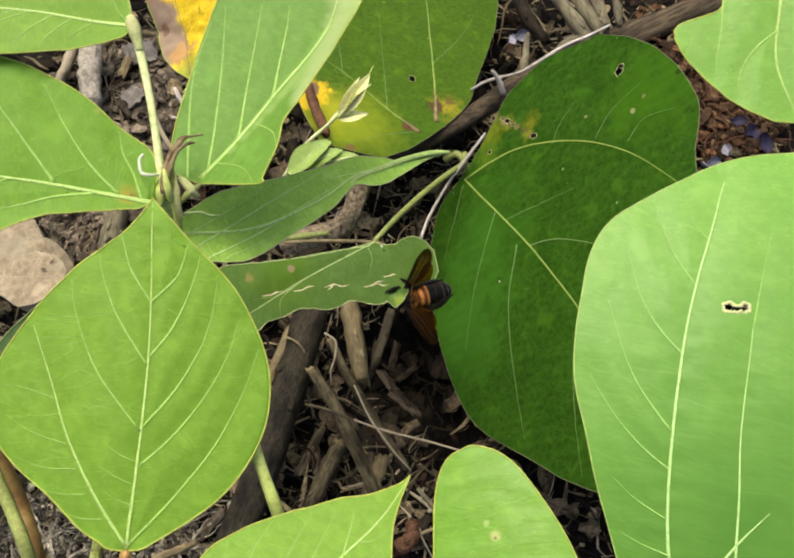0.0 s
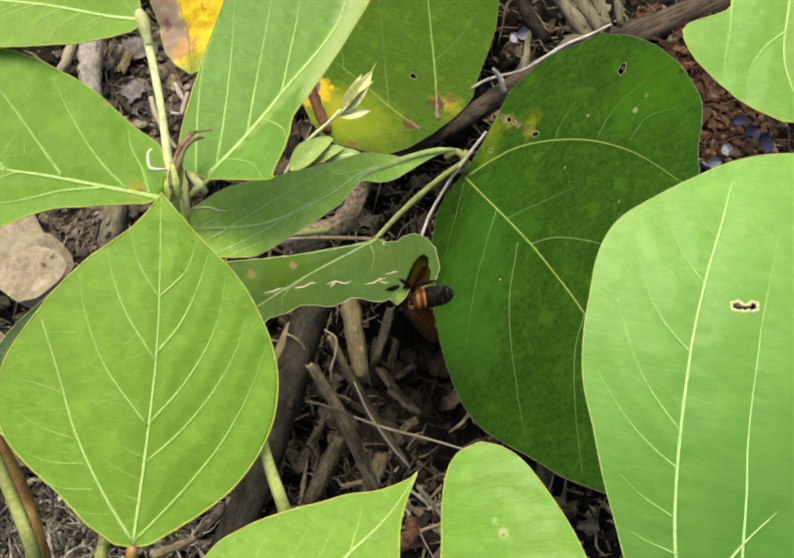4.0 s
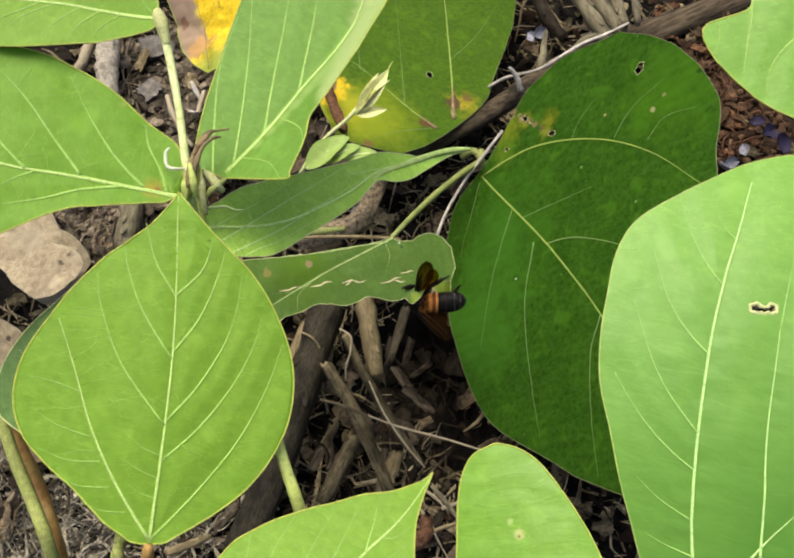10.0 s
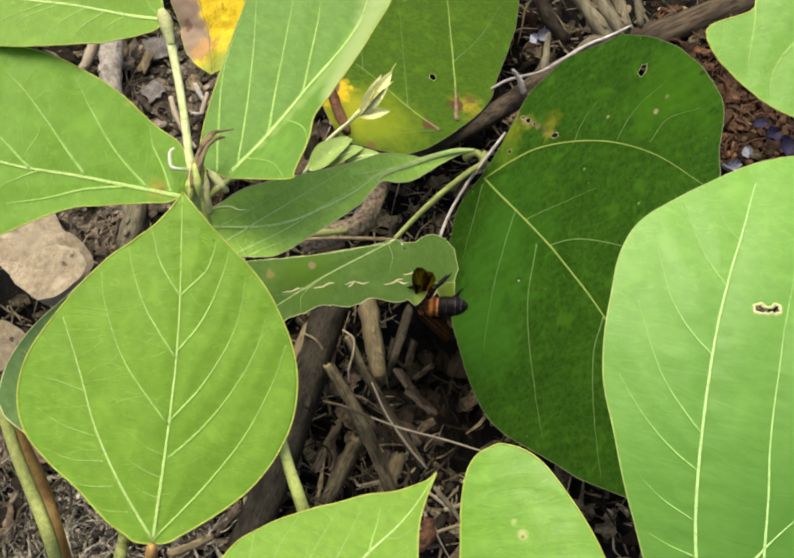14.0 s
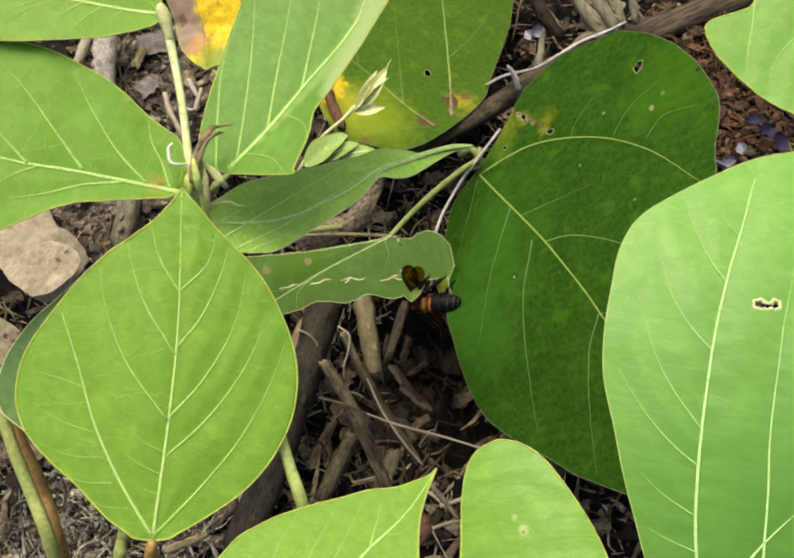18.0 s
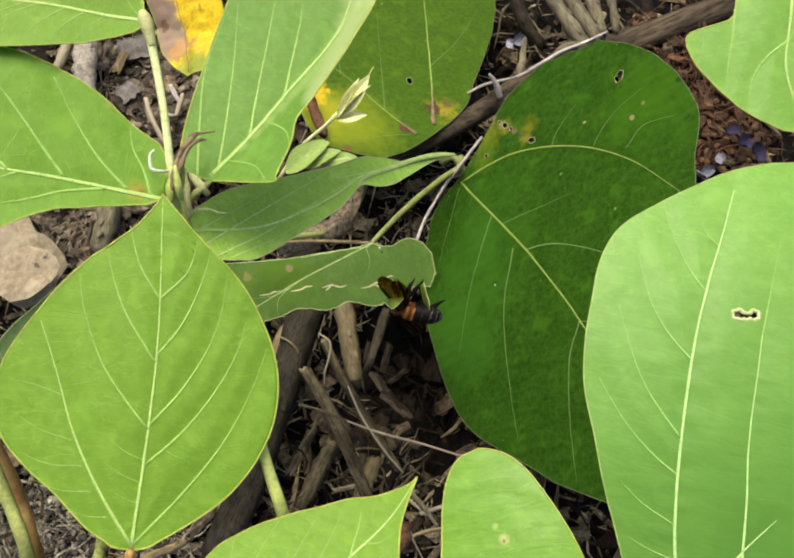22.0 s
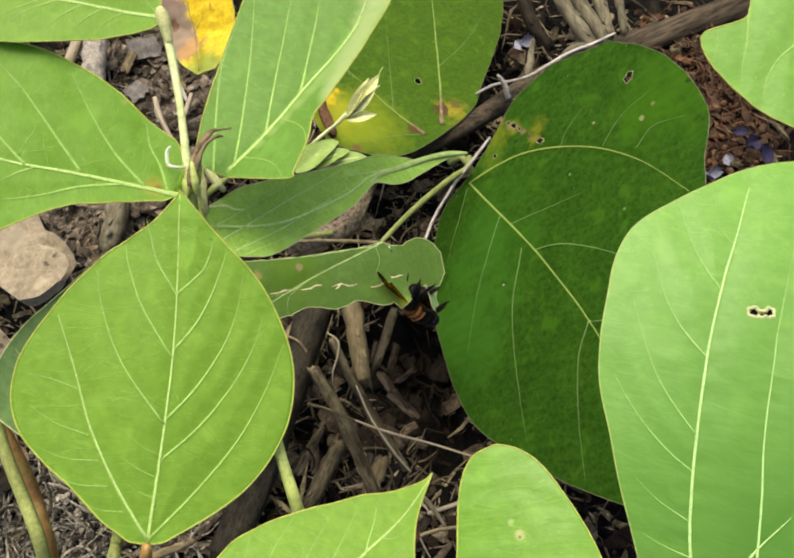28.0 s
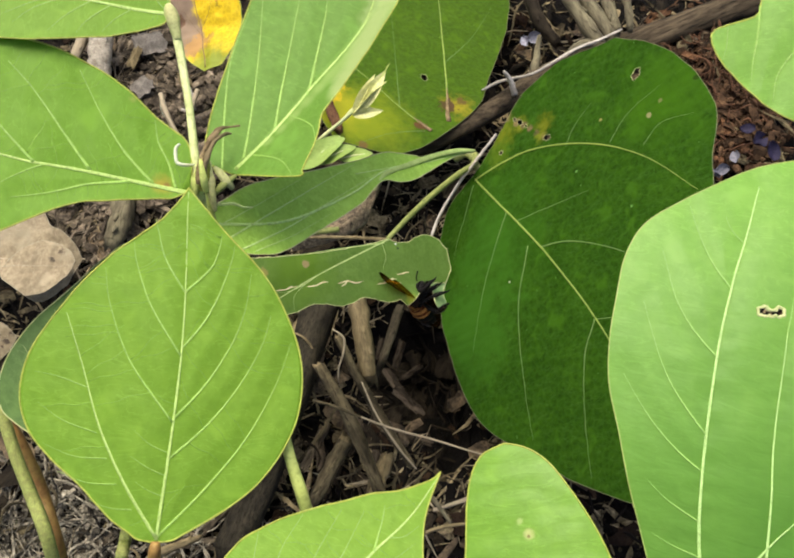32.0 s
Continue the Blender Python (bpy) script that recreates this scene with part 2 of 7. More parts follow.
leaf_eaten = leaf_material("leaf_eaten", (0.096, 0.176, 0.030), (0.076, 0.146, 0.020), (0.2, 0.36, 0.04), 0.2, 0.5, cells=0.16, sheen=0.18, stains_and_light=[
    # painted glow of light through the raised flap by the cut
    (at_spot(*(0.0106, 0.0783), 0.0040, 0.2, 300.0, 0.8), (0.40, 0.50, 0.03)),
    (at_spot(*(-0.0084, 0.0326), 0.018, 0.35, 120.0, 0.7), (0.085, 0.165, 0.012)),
    (at_spot(*(-0.0086, 0.0363), 0.0017, 0.4, 400.0), (0.24, 0.19, 0.085)),
    (at_spot(*(-0.0071, 0.0194), 0.002, 0.6, 400.0), (0.22, 0.20, 0.05)),
    (at_spot(*(-0.0110, 0.0759), 0.0008, 0.7, 500.0), (0.03, 0.05, 0.02)),
    (at_spot(*(-0.0129, 0.0756), 0.0006, 0.2, 500.0), (0.7, 0.72, 0.65))])
leaf_dark = leaf_material("leaf_dark", (0.034, 0.094, 0.006), (0.019, 0.061, 0.004), (0.10, 0.24, 0.01), 0.15, 0.45, 500.0, [
    (at_spot(*(0.0738, 0.0725), 0.034, 0.5, 90.0, 0.9), (0.036, 0.112, 0.009)),
    (at_spot(*(0.0932, 0.1058), 0.034, 0.5, 90.0, 0.9), (0.036, 0.112, 0.009)),
    (at_spot(*(-0.0230, 0.0430), 0.030, 0.5, 110.0, 0.9), (0.040, 0.112, 0.006)),
    (at_spot(*(0.0689, 0.0150), 0.012, 0.5, 200.0, 0.9), (0.12, 0.15, 0.010)),
    (at_spot(*(0.0419, 0.0227), 0.007, 0.6, 300.0, 0.8), (0.11, 0.13, 0.010)),
    (at_spot(*(0.0712, 0.0257), 0.010, 0.6, 300.0, 0.9), (0.075, 0.13, 0.010)),
    (at_spot(*(0.0930, 0.1100), 0.036, 0.5, 90.0, 0.9), (0.039, 0.120, 0.010)),
    (at_spot(*(0.0560, 0.0165), 0.0052, 0.5, 300.0, 0.8), (0.16, 0.18, 0.015)),
    (at_spot(*(0.0440, 0.0285), 0.0052, 0.5, 300.0, 0.8), (0.15, 0.17, 0.015)),
    (at_spot(*(0.0590, 0.0135), 0.0026, 0.45, 500.0, 0.5), (0.20, 0.14, 0.07)),
    (at_spot(*(0.0550, 0.0172), 0.0024, 0.45, 500.0, 0.5), (0.12, 0.085, 0.045)),
    (at_spot(*(0.0510, 0.0212), 0.0024, 0.45, 500.0, 0.5), (0.17, 0.12, 0.06)),
    (at_spot(*(0.0465, 0.0255), 0.0024, 0.45, 500.0, 0.5), (0.13, 0.09, 0.05)),
    (at_spot(*(0.0420, 0.0300), 0.0030, 0.45, 500.0, 0.5), (0.18, 0.13, 0.06)),
    (at_spot(*(0.0480, 0.0340), 0.0018, 0.7, 500.0, 0.5), (0.12, 0.08, 0.03)),
    (at_spot(*(0.0655, 0.0076), 0.0034, 0.45, 500.0, 0.5), (0.17, 0.13, 0.06)),
    (at_spot(*(-0.0141, 0.0468), 0.0014, 0.3, 500.0, 0.25, 0.0033), (0.22, 0.22, 0.09)),
    (at_spot(*(-0.0199, 0.0426), 0.0011, 0.3, 500.0, 0.25, 0.0033), (0.15, 0.17, 0.05)),
    (at_spot(*(0.0100, 0.0369), 0.0011, 0.3, 500.0, 0.25, 0.0033), (0.26, 0.25, 0.07)),
    (at_spot(*(-0.0099, 0.0808), 0.0013, 0.6, 500.0, 0.25, 0.0033), (0.16, 0.15, 0.02)),
    (at_spot(*(-0.0364, 0.0401), 0.0016, 0.3, 500.0, 0.25, 0.0033), (0.02, 0.04, 0.006)),
    (at_spot(*(0.0659, 0.0931), 0.0007, 0.2, 500.0, 0.25, 0.0033), (0.6, 0.62, 0.4))], cells=0.2, sheen=0.03, fleckle=0.12, mottle=0.62, dots=0.12)
leaf_blotched = leaf_material("leaf_blotched", (0.062, 0.128, 0.003), (0.040, 0.092, 0.002), (0.25, 0.34, 0.02), 0.2, 0.55, 600.0, sheen=0.12, cells=0.15, dots=0.1, mottle=0.7, stains_and_light=[
    (at_spot(*(-0.0185, 0.0177), 0.030, 0.3, 120.0, 0.7), (0.17, 0.225, 0.008)),
    (at_spot(*(-0.0286, 0.0212), 0.015, 0.3, 120.0, 0.6), (0.27, 0.285, 0.012)),
    (at_spot(*(-0.0400, 0.0330), 0.0125, 0.5, 150.0), (0.56, 0.40, 0.015)),
    (at_spot(*(-0.0389, 0.0356), 0.005, 0.6, 250.0), (0.16, 0.10, 0.06)),
    (at_spot(*(0.0287, 0.0444), 0.010, 0.6, 250.0, 0.9), (0.26, 0.23, 0.015)),
    (at_spot(*(0.0106, 0.0239), 0.0035, 0.6, 350.0), (0.10, 0.05, 0.02)),
    (at_spot(*(0.0236, 0.0426), 0.0045, 0.8, 350.0), (0.08, 0.045, 0.02)),
    (at_spot(*(-0.0157, 0.0016), 0.003, 0.6, 350.0), (0.16, 0.10, 0.03)),
    (at_spot(*(0.0298, 0.0485), 0.003, 0.8, 350.0), (0.12, 0.08, 0.02))])
leaf_yellow = leaf_material("leaf_yellow", (0.76, 0.56, 0.012), (0.66, 0.46, 0.010), (0.8, 0.5, 0.03), 0.25, 0.5, 600.0, [
    (at_spot(*(-0.0140, 0.0445), 0.0105, 0.25, 160.0), (0.23, 0.155, 0.095)),
    (at_spot(*(-0.0122, 0.0360), 0.0100, 0.25, 160.0), (0.27, 0.195, 0.13)),
    (at_spot(*(-0.0105, 0.0215), 0.0100, 0.3, 160.0), (0.30, 0.22, 0.14)),
    (at_spot(*(-0.0060, 0.0150), 0.0060, 0.7, 350.0), (0.46, 0.27, 0.09)),
    (at_spot(*(0.0010, 0.0150), 0.0035, 0.8, 350.0), (0.44, 0.27, 0.07)),
    (at_spot(*(-0.0130, 0.0300), 0.0030, 0.7, 350.0), (0.16, 0.09, 0.05)),
    (at_spot(*(0.0110, 0.0290), 0.0055, 0.4, 250.0), (0.12, 0.06, 0.03)),
    (at_spot(*(0.0019, 0.0003), 0.0135, 0.3, 200.0, 0.5), (0.25, 0.31, 0.03))])
leaf_dead = leaf_material("leaf_dead", (0.365, 0.305, 0.195), (0.225, 0.180, 0.11), (0.4, 0.3, 0.2), 0.08, 0.8, 500.0, cells=0.08, mottle=0.7, sheen=0.08, stains_and_light=[
    (at_spot(*(-0.0053, 0.0326), 0.010, 0.6, 200.0, 0.9), (0.27, 0.235, 0.155)),
    (at_spot(*(-0.0050, 0.0472), 0.0012, 0.8, 500.0, 0.5), (0.06, 0.05, 0.035)),
    (at_spot(*(-0.0066, 0.0537), 0.0009, 0.8, 500.0, 0.5), (0.06, 0.05, 0.035)),
    (at_spot(*(-0.0137, 0.0387), 0.0010, 0.8, 500.0, 0.5), (0.08, 0.06, 0.04)),
    (at_spot(*(-0.0010, 0.0200), 0.0019, 0.7, 500.0, 0.5), (0.07, 0.055, 0.04)), (at_spot(*(0.0020, 0.0235), 0.0019, 0.7, 500.0, 0.5), (0.07, 0.055, 0.04)), (at_spot(*(-0.0025, 0.0265), 0.0019, 0.7, 500.0, 0.5), (0.08, 0.06, 0.04)), (at_spot(*(0.0045, 0.0215), 0.0009, 0.7, 500.0, 0.5), (0.08, 0.06, 0.04))])
leaf_roll = leaf_material("leaf_roll", (0.47, 0.60, 0.20), (0.36, 0.49, 0.13), (0.4, 0.55, 0.1), 0.25, 0.5, cells=0.12)
vein_pale = plain_material("vein_pale", (0.39, 0.54, 0.15), (0.33, 0.475, 0.11), 0.5, 300, bump=0.2)
vein_milky = plain_material("vein_milky", (0.47, 0.66, 0.21), (0.40, 0.58, 0.16), 0.5, 300, bump=0.2)
vein_soft = plain_material("vein_soft", (0.285, 0.46, 0.088), (0.25, 0.425, 0.074), 0.5, 300, bump=0.2)
vein_green = plain_material("vein_green", (0.25, 0.34, 0.06), (0.19, 0.28, 0.045), 0.5, 300, bump=0.2)
vein_light = plain_material("vein_light", (0.44, 0.655, 0.215), (0.38, 0.585, 0.17), 0.5, 300, bump=0.2)
vein_mid = plain_material("vein_mid", (0.33, 0.555, 0.130), (0.29, 0.505, 0.105), 0.5, 300, bump=0.2)
rim_light = plain_material("rim_light", (0.40, 0.51, 0.14), (0.34, 0.42, 0.09), 0.5, 200, bump=0.2)
vein_net = plain_material("vein_net", (0.212, 0.385, 0.042), (0.188, 0.355, 0.034), 0.5, 300, bump=0.2)
vein_faint = plain_material("vein_faint", (0.15, 0.255, 0.06), (0.115, 0.205, 0.045), 0.5, 300, bump=0.2)
vein_dull = plain_material("vein_dull", (0.40, 0.52, 0.19), (0.32, 0.43, 0.14), 0.5, 300, bump=0.2)
vein_dry = plain_material("vein_dry", (0.40, 0.36, 0.25), (0.26, 0.22, 0.14), 0.7, 300, bump=0.3)
vein_brown = plain_material("vein_brown", (0.30, 0.20, 0.08), (0.2, 0.13, 0.06), 0.6, 300, bump=0.2)
rim_yellow = plain_material("rim_yellow", (0.36, 0.43, 0.075), (0.32, 0.35, 0.05), 0.5, 200, bump=0.2)
rim_green = plain_material("rim_green", (0.13, 0.17, 0.06), (0.16, 0.15, 0.07), 0.5, 200, bump=0.2)
rim_pale = plain_material("rim_pale", (0.55, 0.56, 0.28), (0.40, 0.44, 0.16), 0.6, 400, bump=0.3)
stem_green = plain_material("stem_green", (0.50, 0.57, 0.16), (0.40, 0.47, 0.11), 0.5, 150, (1, 1, 1), 0.3)
node_dark = plain_material("node_dark", (0.27, 0.29, 0.045), (0.17, 0.17, 0.03), 0.5, 260, bump=0.5)
stem_cream = plain_material("stem_cream", (0.62, 0.60, 0.28), (0.46, 0.46, 0.16), 0.6, 300, bump=0.5)
tendril_white = plain_material("tendril_white", (0.66, 0.70, 0.50), (0.50, 0.54, 0.36), 0.6, 400, bump=0.4)
stem_pale = plain_material("stem_pale", (0.68, 0.72, 0.36), (0.57, 0.63, 0.25), 0.5, 150, bump=0.3)
node_olive = plain_material("node_olive", (0.50, 0.54, 0.22), (0.42, 0.41, 0.17), 0.5, 260, bump=0.5)
wood_weathered = plain_material("wood_weathered", (0.56, 0.52, 0.44), (0.20, 0.18, 0.145), 0.8, 260, bump=0.8, stretch=(0.3, 1, 1), spec=0.1)
fine_mulch = plain_material("fine_mulch", (0.20, 0.162, 0.11), (0.026, 0.020, 0.013), 0.8, 220, bump=0.8, distance=0.001, vary=0.8, island=True, spec=0.1)
fine_ash = plain_material("fine_ash", (0.29, 0.26, 0.185), (0.016, 0.013, 0.009), 0.8, 260, bump=0.8, distance=0.001, vary=0.9, island=True, spec=0.15)
bark_slab = plain_material("bark_slab", (0.165, 0.135, 0.088), (0.022, 0.017, 0.011), 0.8, 160, bump=1.0, distance=0.0012, vary=0.4, stretch=(0.2, 1, 1), spec=0.1)
bark_ash = plain_material("bark_ash", (0.21, 0.19, 0.16), (0.10, 0.09, 0.075), 0.8, 200, bump=0.8, distance=0.0008, vary=0.15, spec=0.1)
# darker copy of the bark slab, with the litter's shade in its colour
bark_shaded = plain_material("bark_shaded", (0.080, 0.063, 0.042), (0.007, 0.0055, 0.004), 0.85, 160, bump=1.0, distance=0.0012, vary=0.5, stretch=(0.2, 1, 1), spec=0.04)
stem_olive = plain_material("stem_olive", (0.26, 0.29, 0.085), (0.17, 0.20, 0.055), 0.5, 150, bump=0.4)
stem_hairy = plain_material("stem_hairy", (0.40, 0.47, 0.12), (0.24, 0.25, 0.075), 0.6, 900, bump=0.6)
stem_red = plain_material("stem_red", (0.34, 0.23, 0.06), (0.26, 0.12, 0.04), 0.5, 120, bump=0.3)
stem_brown = plain_material("stem_brown", (0.31, 0.235, 0.11), (0.10, 0.066, 0.030), 0.7, 250, bump=0.8)
leaf_young = leaf_material("leaf_young", (0.33, 0.46, 0.11), (0.26, 0.38, 0.08), (0.5, 0.6, 0.1), 0.3, 0.55, cells=0.1)
bud_pale = plain_material("bud_pale", (0.74, 0.73, 0.36), (0.52, 0.54, 0.18), 0.7, 400, bump=0.6)
bark_dark = plain_material("bark_dark", (0.110, 0.084, 0.050), (0.007, 0.006, 0.004), 0.75, 160, bump=1.0, distance=0.0015, stretch=(0.14, 1, 1), spec=0.1)
bark_knobbly = plain_material("bark_knobbly", (0.54, 0.42, 0.255), (0.04, 0.029, 0.02), 0.75, 520, bump=1.0, distance=0.0015)
wood_tan = plain_material("wood_tan", (0.25, 0.20, 0.105), (0.085, 0.066, 0.032), 0.75, 150, bump=1.0, distance=0.001, vary=0.15, stretch=(0.3, 1, 1), spec=0.1)
wood_grey = plain_material("wood_grey", (0.155, 0.128, 0.068), (0.014, 0.011, 0.006), 0.8, 170, bump=1.0, distance=0.001, vary=0.25, stretch=(0.3, 1, 1), spec=0.1)
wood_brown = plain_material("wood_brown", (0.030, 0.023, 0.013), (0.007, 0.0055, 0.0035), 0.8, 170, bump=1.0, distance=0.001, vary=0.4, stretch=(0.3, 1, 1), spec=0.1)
straw_pale = plain_material("straw_pale", (0.38, 0.32, 0.21), (0.20, 0.165, 0.10), 0.7, 200, bump=0.6, vary=0.2, stretch=(0.14, 1, 1))
scar_tan = plain_material("scar_tan", (0.70, 0.66, 0.42), (0.46, 0.38, 0.18), 0.7, 500, bump=0.6)
straw_grey = plain_material("straw_grey", (0.22, 0.20, 0.165), (0.11, 0.10, 0.08), 0.7, 200, bump=0.6, stretch=(0.14, 1, 1))
wood_speckled = plain_material("wood_speckled", (0.44, 0.40, 0.315), (0.17, 0.145, 0.105), 0.75, 420, bump=0.9, distance=0.0008, spec=0.1)
wood_pale = plain_material("wood_pale", (0.21, 0.188, 0.11), (0.07, 0.06, 0.038), 0.75, 190, bump=1.0, distance=0.001, vary=0.15, stretch=(0.2, 1, 1), spec=0.1)
wood_dim = plain_material("wood_dim", (0.085, 0.072, 0.046), (0.014, 0.012, 0.008), 0.8, 200, bump=1.0, distance=0.001, stretch=(0.3, 1, 1), spec=0.05)
wood_dark = plain_material("wood_dark", (0.048, 0.041, 0.025), (0.008, 0.007, 0.005), 0.8, 230, bump=1.0, distance=0.0012, stretch=(0.4, 1, 1), spec=0.1)
scrap_brown = plain_material("scrap_brown", (0.20, 0.145, 0.078), (0.016, 0.012, 0.008), 0.7, 160, bump=0.8, vary=0.6, spec=0.2)
scrap_rust = plain_material("scrap_rust", (0.15, 0.078, 0.036), (0.05, 0.024, 0.012), 0.8, 250, bump=0.8, vary=0.4, spec=0.1)
litter_rust = plain_material("litter_rust", (0.125, 0.066, 0.034), (0.045, 0.021, 0.011), 0.8, 250, bump=0.8, vary=0.4, spec=0.1)
petal_violet = plain_material("petal_violet", (0.024, 0.020, 0.052), (0.012, 0.010, 0.028), 0.7, 250, bump=0.4, vary=0.3)
petal_white = plain_material("petal_white", (0.26, 0.26, 0.29), (0.13, 0.13, 0.16), 0.7, 250, bump=0.4, vary=0.2)
fine_grey = plain_material("fine_grey", (0.30, 0.240, 0.130), (0.03, 0.023, 0.012), 0.8, 170, bump=1.0, distance=0.001, vary=0.85, island=True, spec=0.1)
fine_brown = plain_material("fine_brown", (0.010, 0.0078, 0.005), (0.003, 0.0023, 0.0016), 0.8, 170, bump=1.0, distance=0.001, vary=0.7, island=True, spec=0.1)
fine_umber = plain_material("fine_umber", (0.110, 0.064, 0.032), (0.016, 0.009, 0.005), 0.8, 240, bump=0.8, distance=0.001, vary=0.7, island=True, spec=0.1)
fine_rust = plain_material("fine_rust", (0.040, 0.024, 0.011), (0.012, 0.006, 0.0035), 0.8, 170, bump=1.0, distance=0.001, vary=0.6, island=True, spec=0.1)
fine_straw = plain_material("fine_straw", (0.30, 0.25, 0.155), (0.10, 0.08, 0.048), 0.8, 170, bump=0.8, distance=0.001, vary=0.7, island=True, spec=0.1)
stone_grey = plain_material("stone_grey", (0.15, 0.16, 0.17), (0.08, 0.085, 0.09), 0.7, 300, bump=0.5)
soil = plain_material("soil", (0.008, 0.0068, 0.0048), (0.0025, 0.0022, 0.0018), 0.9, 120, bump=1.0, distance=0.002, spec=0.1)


# ---- builders ----
def part(name, data, material, parent=None, label=""):
    """Links a mesh made from (verts, faces) or a bmesh as one object, under a thing if one is given."""
    me = bpy.data.meshes.new(name)
    if isinstance(data, bmesh.types.BMesh):
        data.to_mesh(me)
        data.free()
    else:
        me.from_pydata(data[0], [], data[1])
    for m in material if isinstance(material, (list, tuple)) else [material]:
        me.materials.append(m)
    me.polygons.foreach_set("use_smooth", [True] * len(me.polygons))
    me.update()
    ob = new(name, me)
    if parent:
        ob.parent = parent
    if label:
        ob["label"] = label
    return ob


def smooth_line(points, n):
    """n + 1 places along a smooth curve through the points."""
    p = [Vector(q) for q in points]
    p = [p[0] * 2 - p[1]] + p + [p[-1] * 2 - p[-2]]
    out = []
    for i in range(n + 1):
        u = i / n * (len(p) - 3)
        k = min(int(u), len(p) - 4)
        t = u - k
        a, b, c, d = p[k:k + 4]
        out.append(0.5 * (2 * b + (c - a) * t + (2 * a - 5 * b + 4 * c - d) * t * t + (3 * b - a - 3 * c + d) * t ** 3))
    return out


def tube(points, radii, rings=12, sides=8, rough=0.0, flat=1.0, seed=0.0, up=(0, 0, 1)):
    """A closed tapering tube along a smooth curve; radii are spread evenly along it."""
    line = smooth_line(points, rings)
    verts, faces = [], []
    for i, p in enumerate(line):
        way = (line[min(i + 1, rings)] - line[max(i - 1, 0)]).normalized()
        side = way.cross(Vector(up))
        side = side.normalized() if side.length > 1e-4 else way.orthogonal().normalized()
        over = side.cross(way)
        u = i / rings * (len(radii) - 1)
        k = min(int(u), len(radii) - 2)
        r = radii[k] + (radii[k + 1] - radii[k]) * (u - k)
        for j in range(sides):
            a = 2 * math.pi * j / sides
            w = r * (1 + rough * noise.noise(Vector((i / rings * 5 + seed, math.cos(a) * 1.3 + seed, math.sin(a) * 1.3))))
            verts.append(p + side * (w * math.cos(a)) + over * (w * flat * math.sin(a)))
    for i in range(rings):
        for j in range(sides):
            k = (j + 1) % sides
            faces.append((i * sides + j, i * sides + k, (i + 1) * sides + k, (i + 1) * sides + j))
    faces.append(tuple(range(sides))[::-1])
    faces.append(tuple(range(rings * sides, (rings + 1) * sides)))
    return verts, faces


def egg(size, centre=(0, 0, 0), rows=14, cols=18, power=1.0):
    verts, faces = [], []
    for i in range(rows + 1):
        a = math.pi * i / rows
        for j in range(cols):
            b = 2 * math.pi * j / cols
            s = math.sin(a) ** power
            verts.append((centre[0] + size[0] * s * math.cos(b), centre[1] + size[1] * math.cos(a), centre[2] + size[2] * s * math.sin(b)))
    for i in range(rows):
        for j in range(cols):
            k = (j + 1) % cols
            faces.append((i * cols + j, i * cols + k, (i + 1) * cols + k, (i + 1) * cols + j))
    return verts, faces


def at_u(values, u):
    """A smooth value between evenly spaced ones."""
    n = len(values) - 1
    k = min(int(u * n), n - 1)
    t = u * n - k
    a, b, c, d = values[max(k - 1, 0)], values[k], values[k + 1], values[min(k + 2, n)]
    return 0.5 * (2 * b + (c - a) * t + (2 * a - 5 * b + 4 * c - d) * t * t + (3 * b - a - 3 * c + d) * t ** 3)


SURFACE = {}
VEINS = {"leaf_fresh": (vein_pale, rim_yellow), "leaf_stained": (vein_pale, rim_yellow), "leaf_spotted": (vein_pale, rim_yellow), "leaf_folded": (vein_pale, rim_yellow), "leaf_eaten": (vein_dull, rim_pale), "leaf_bright": (vein_pale, rim_yellow), "leaf_pale": (vein_light, rim_light), "leaf_dull": (vein_milky, rim_pale), "leaf_shaded": (vein_dull, rim_pale),
         "leaf_dark": (vein_green, rim_green), "leaf_blotched": (vein_green, rim_green), "leaf_yellow": (vein_brown, rim_yellow), "leaf_dead": (vein_dry, vein_dry)}


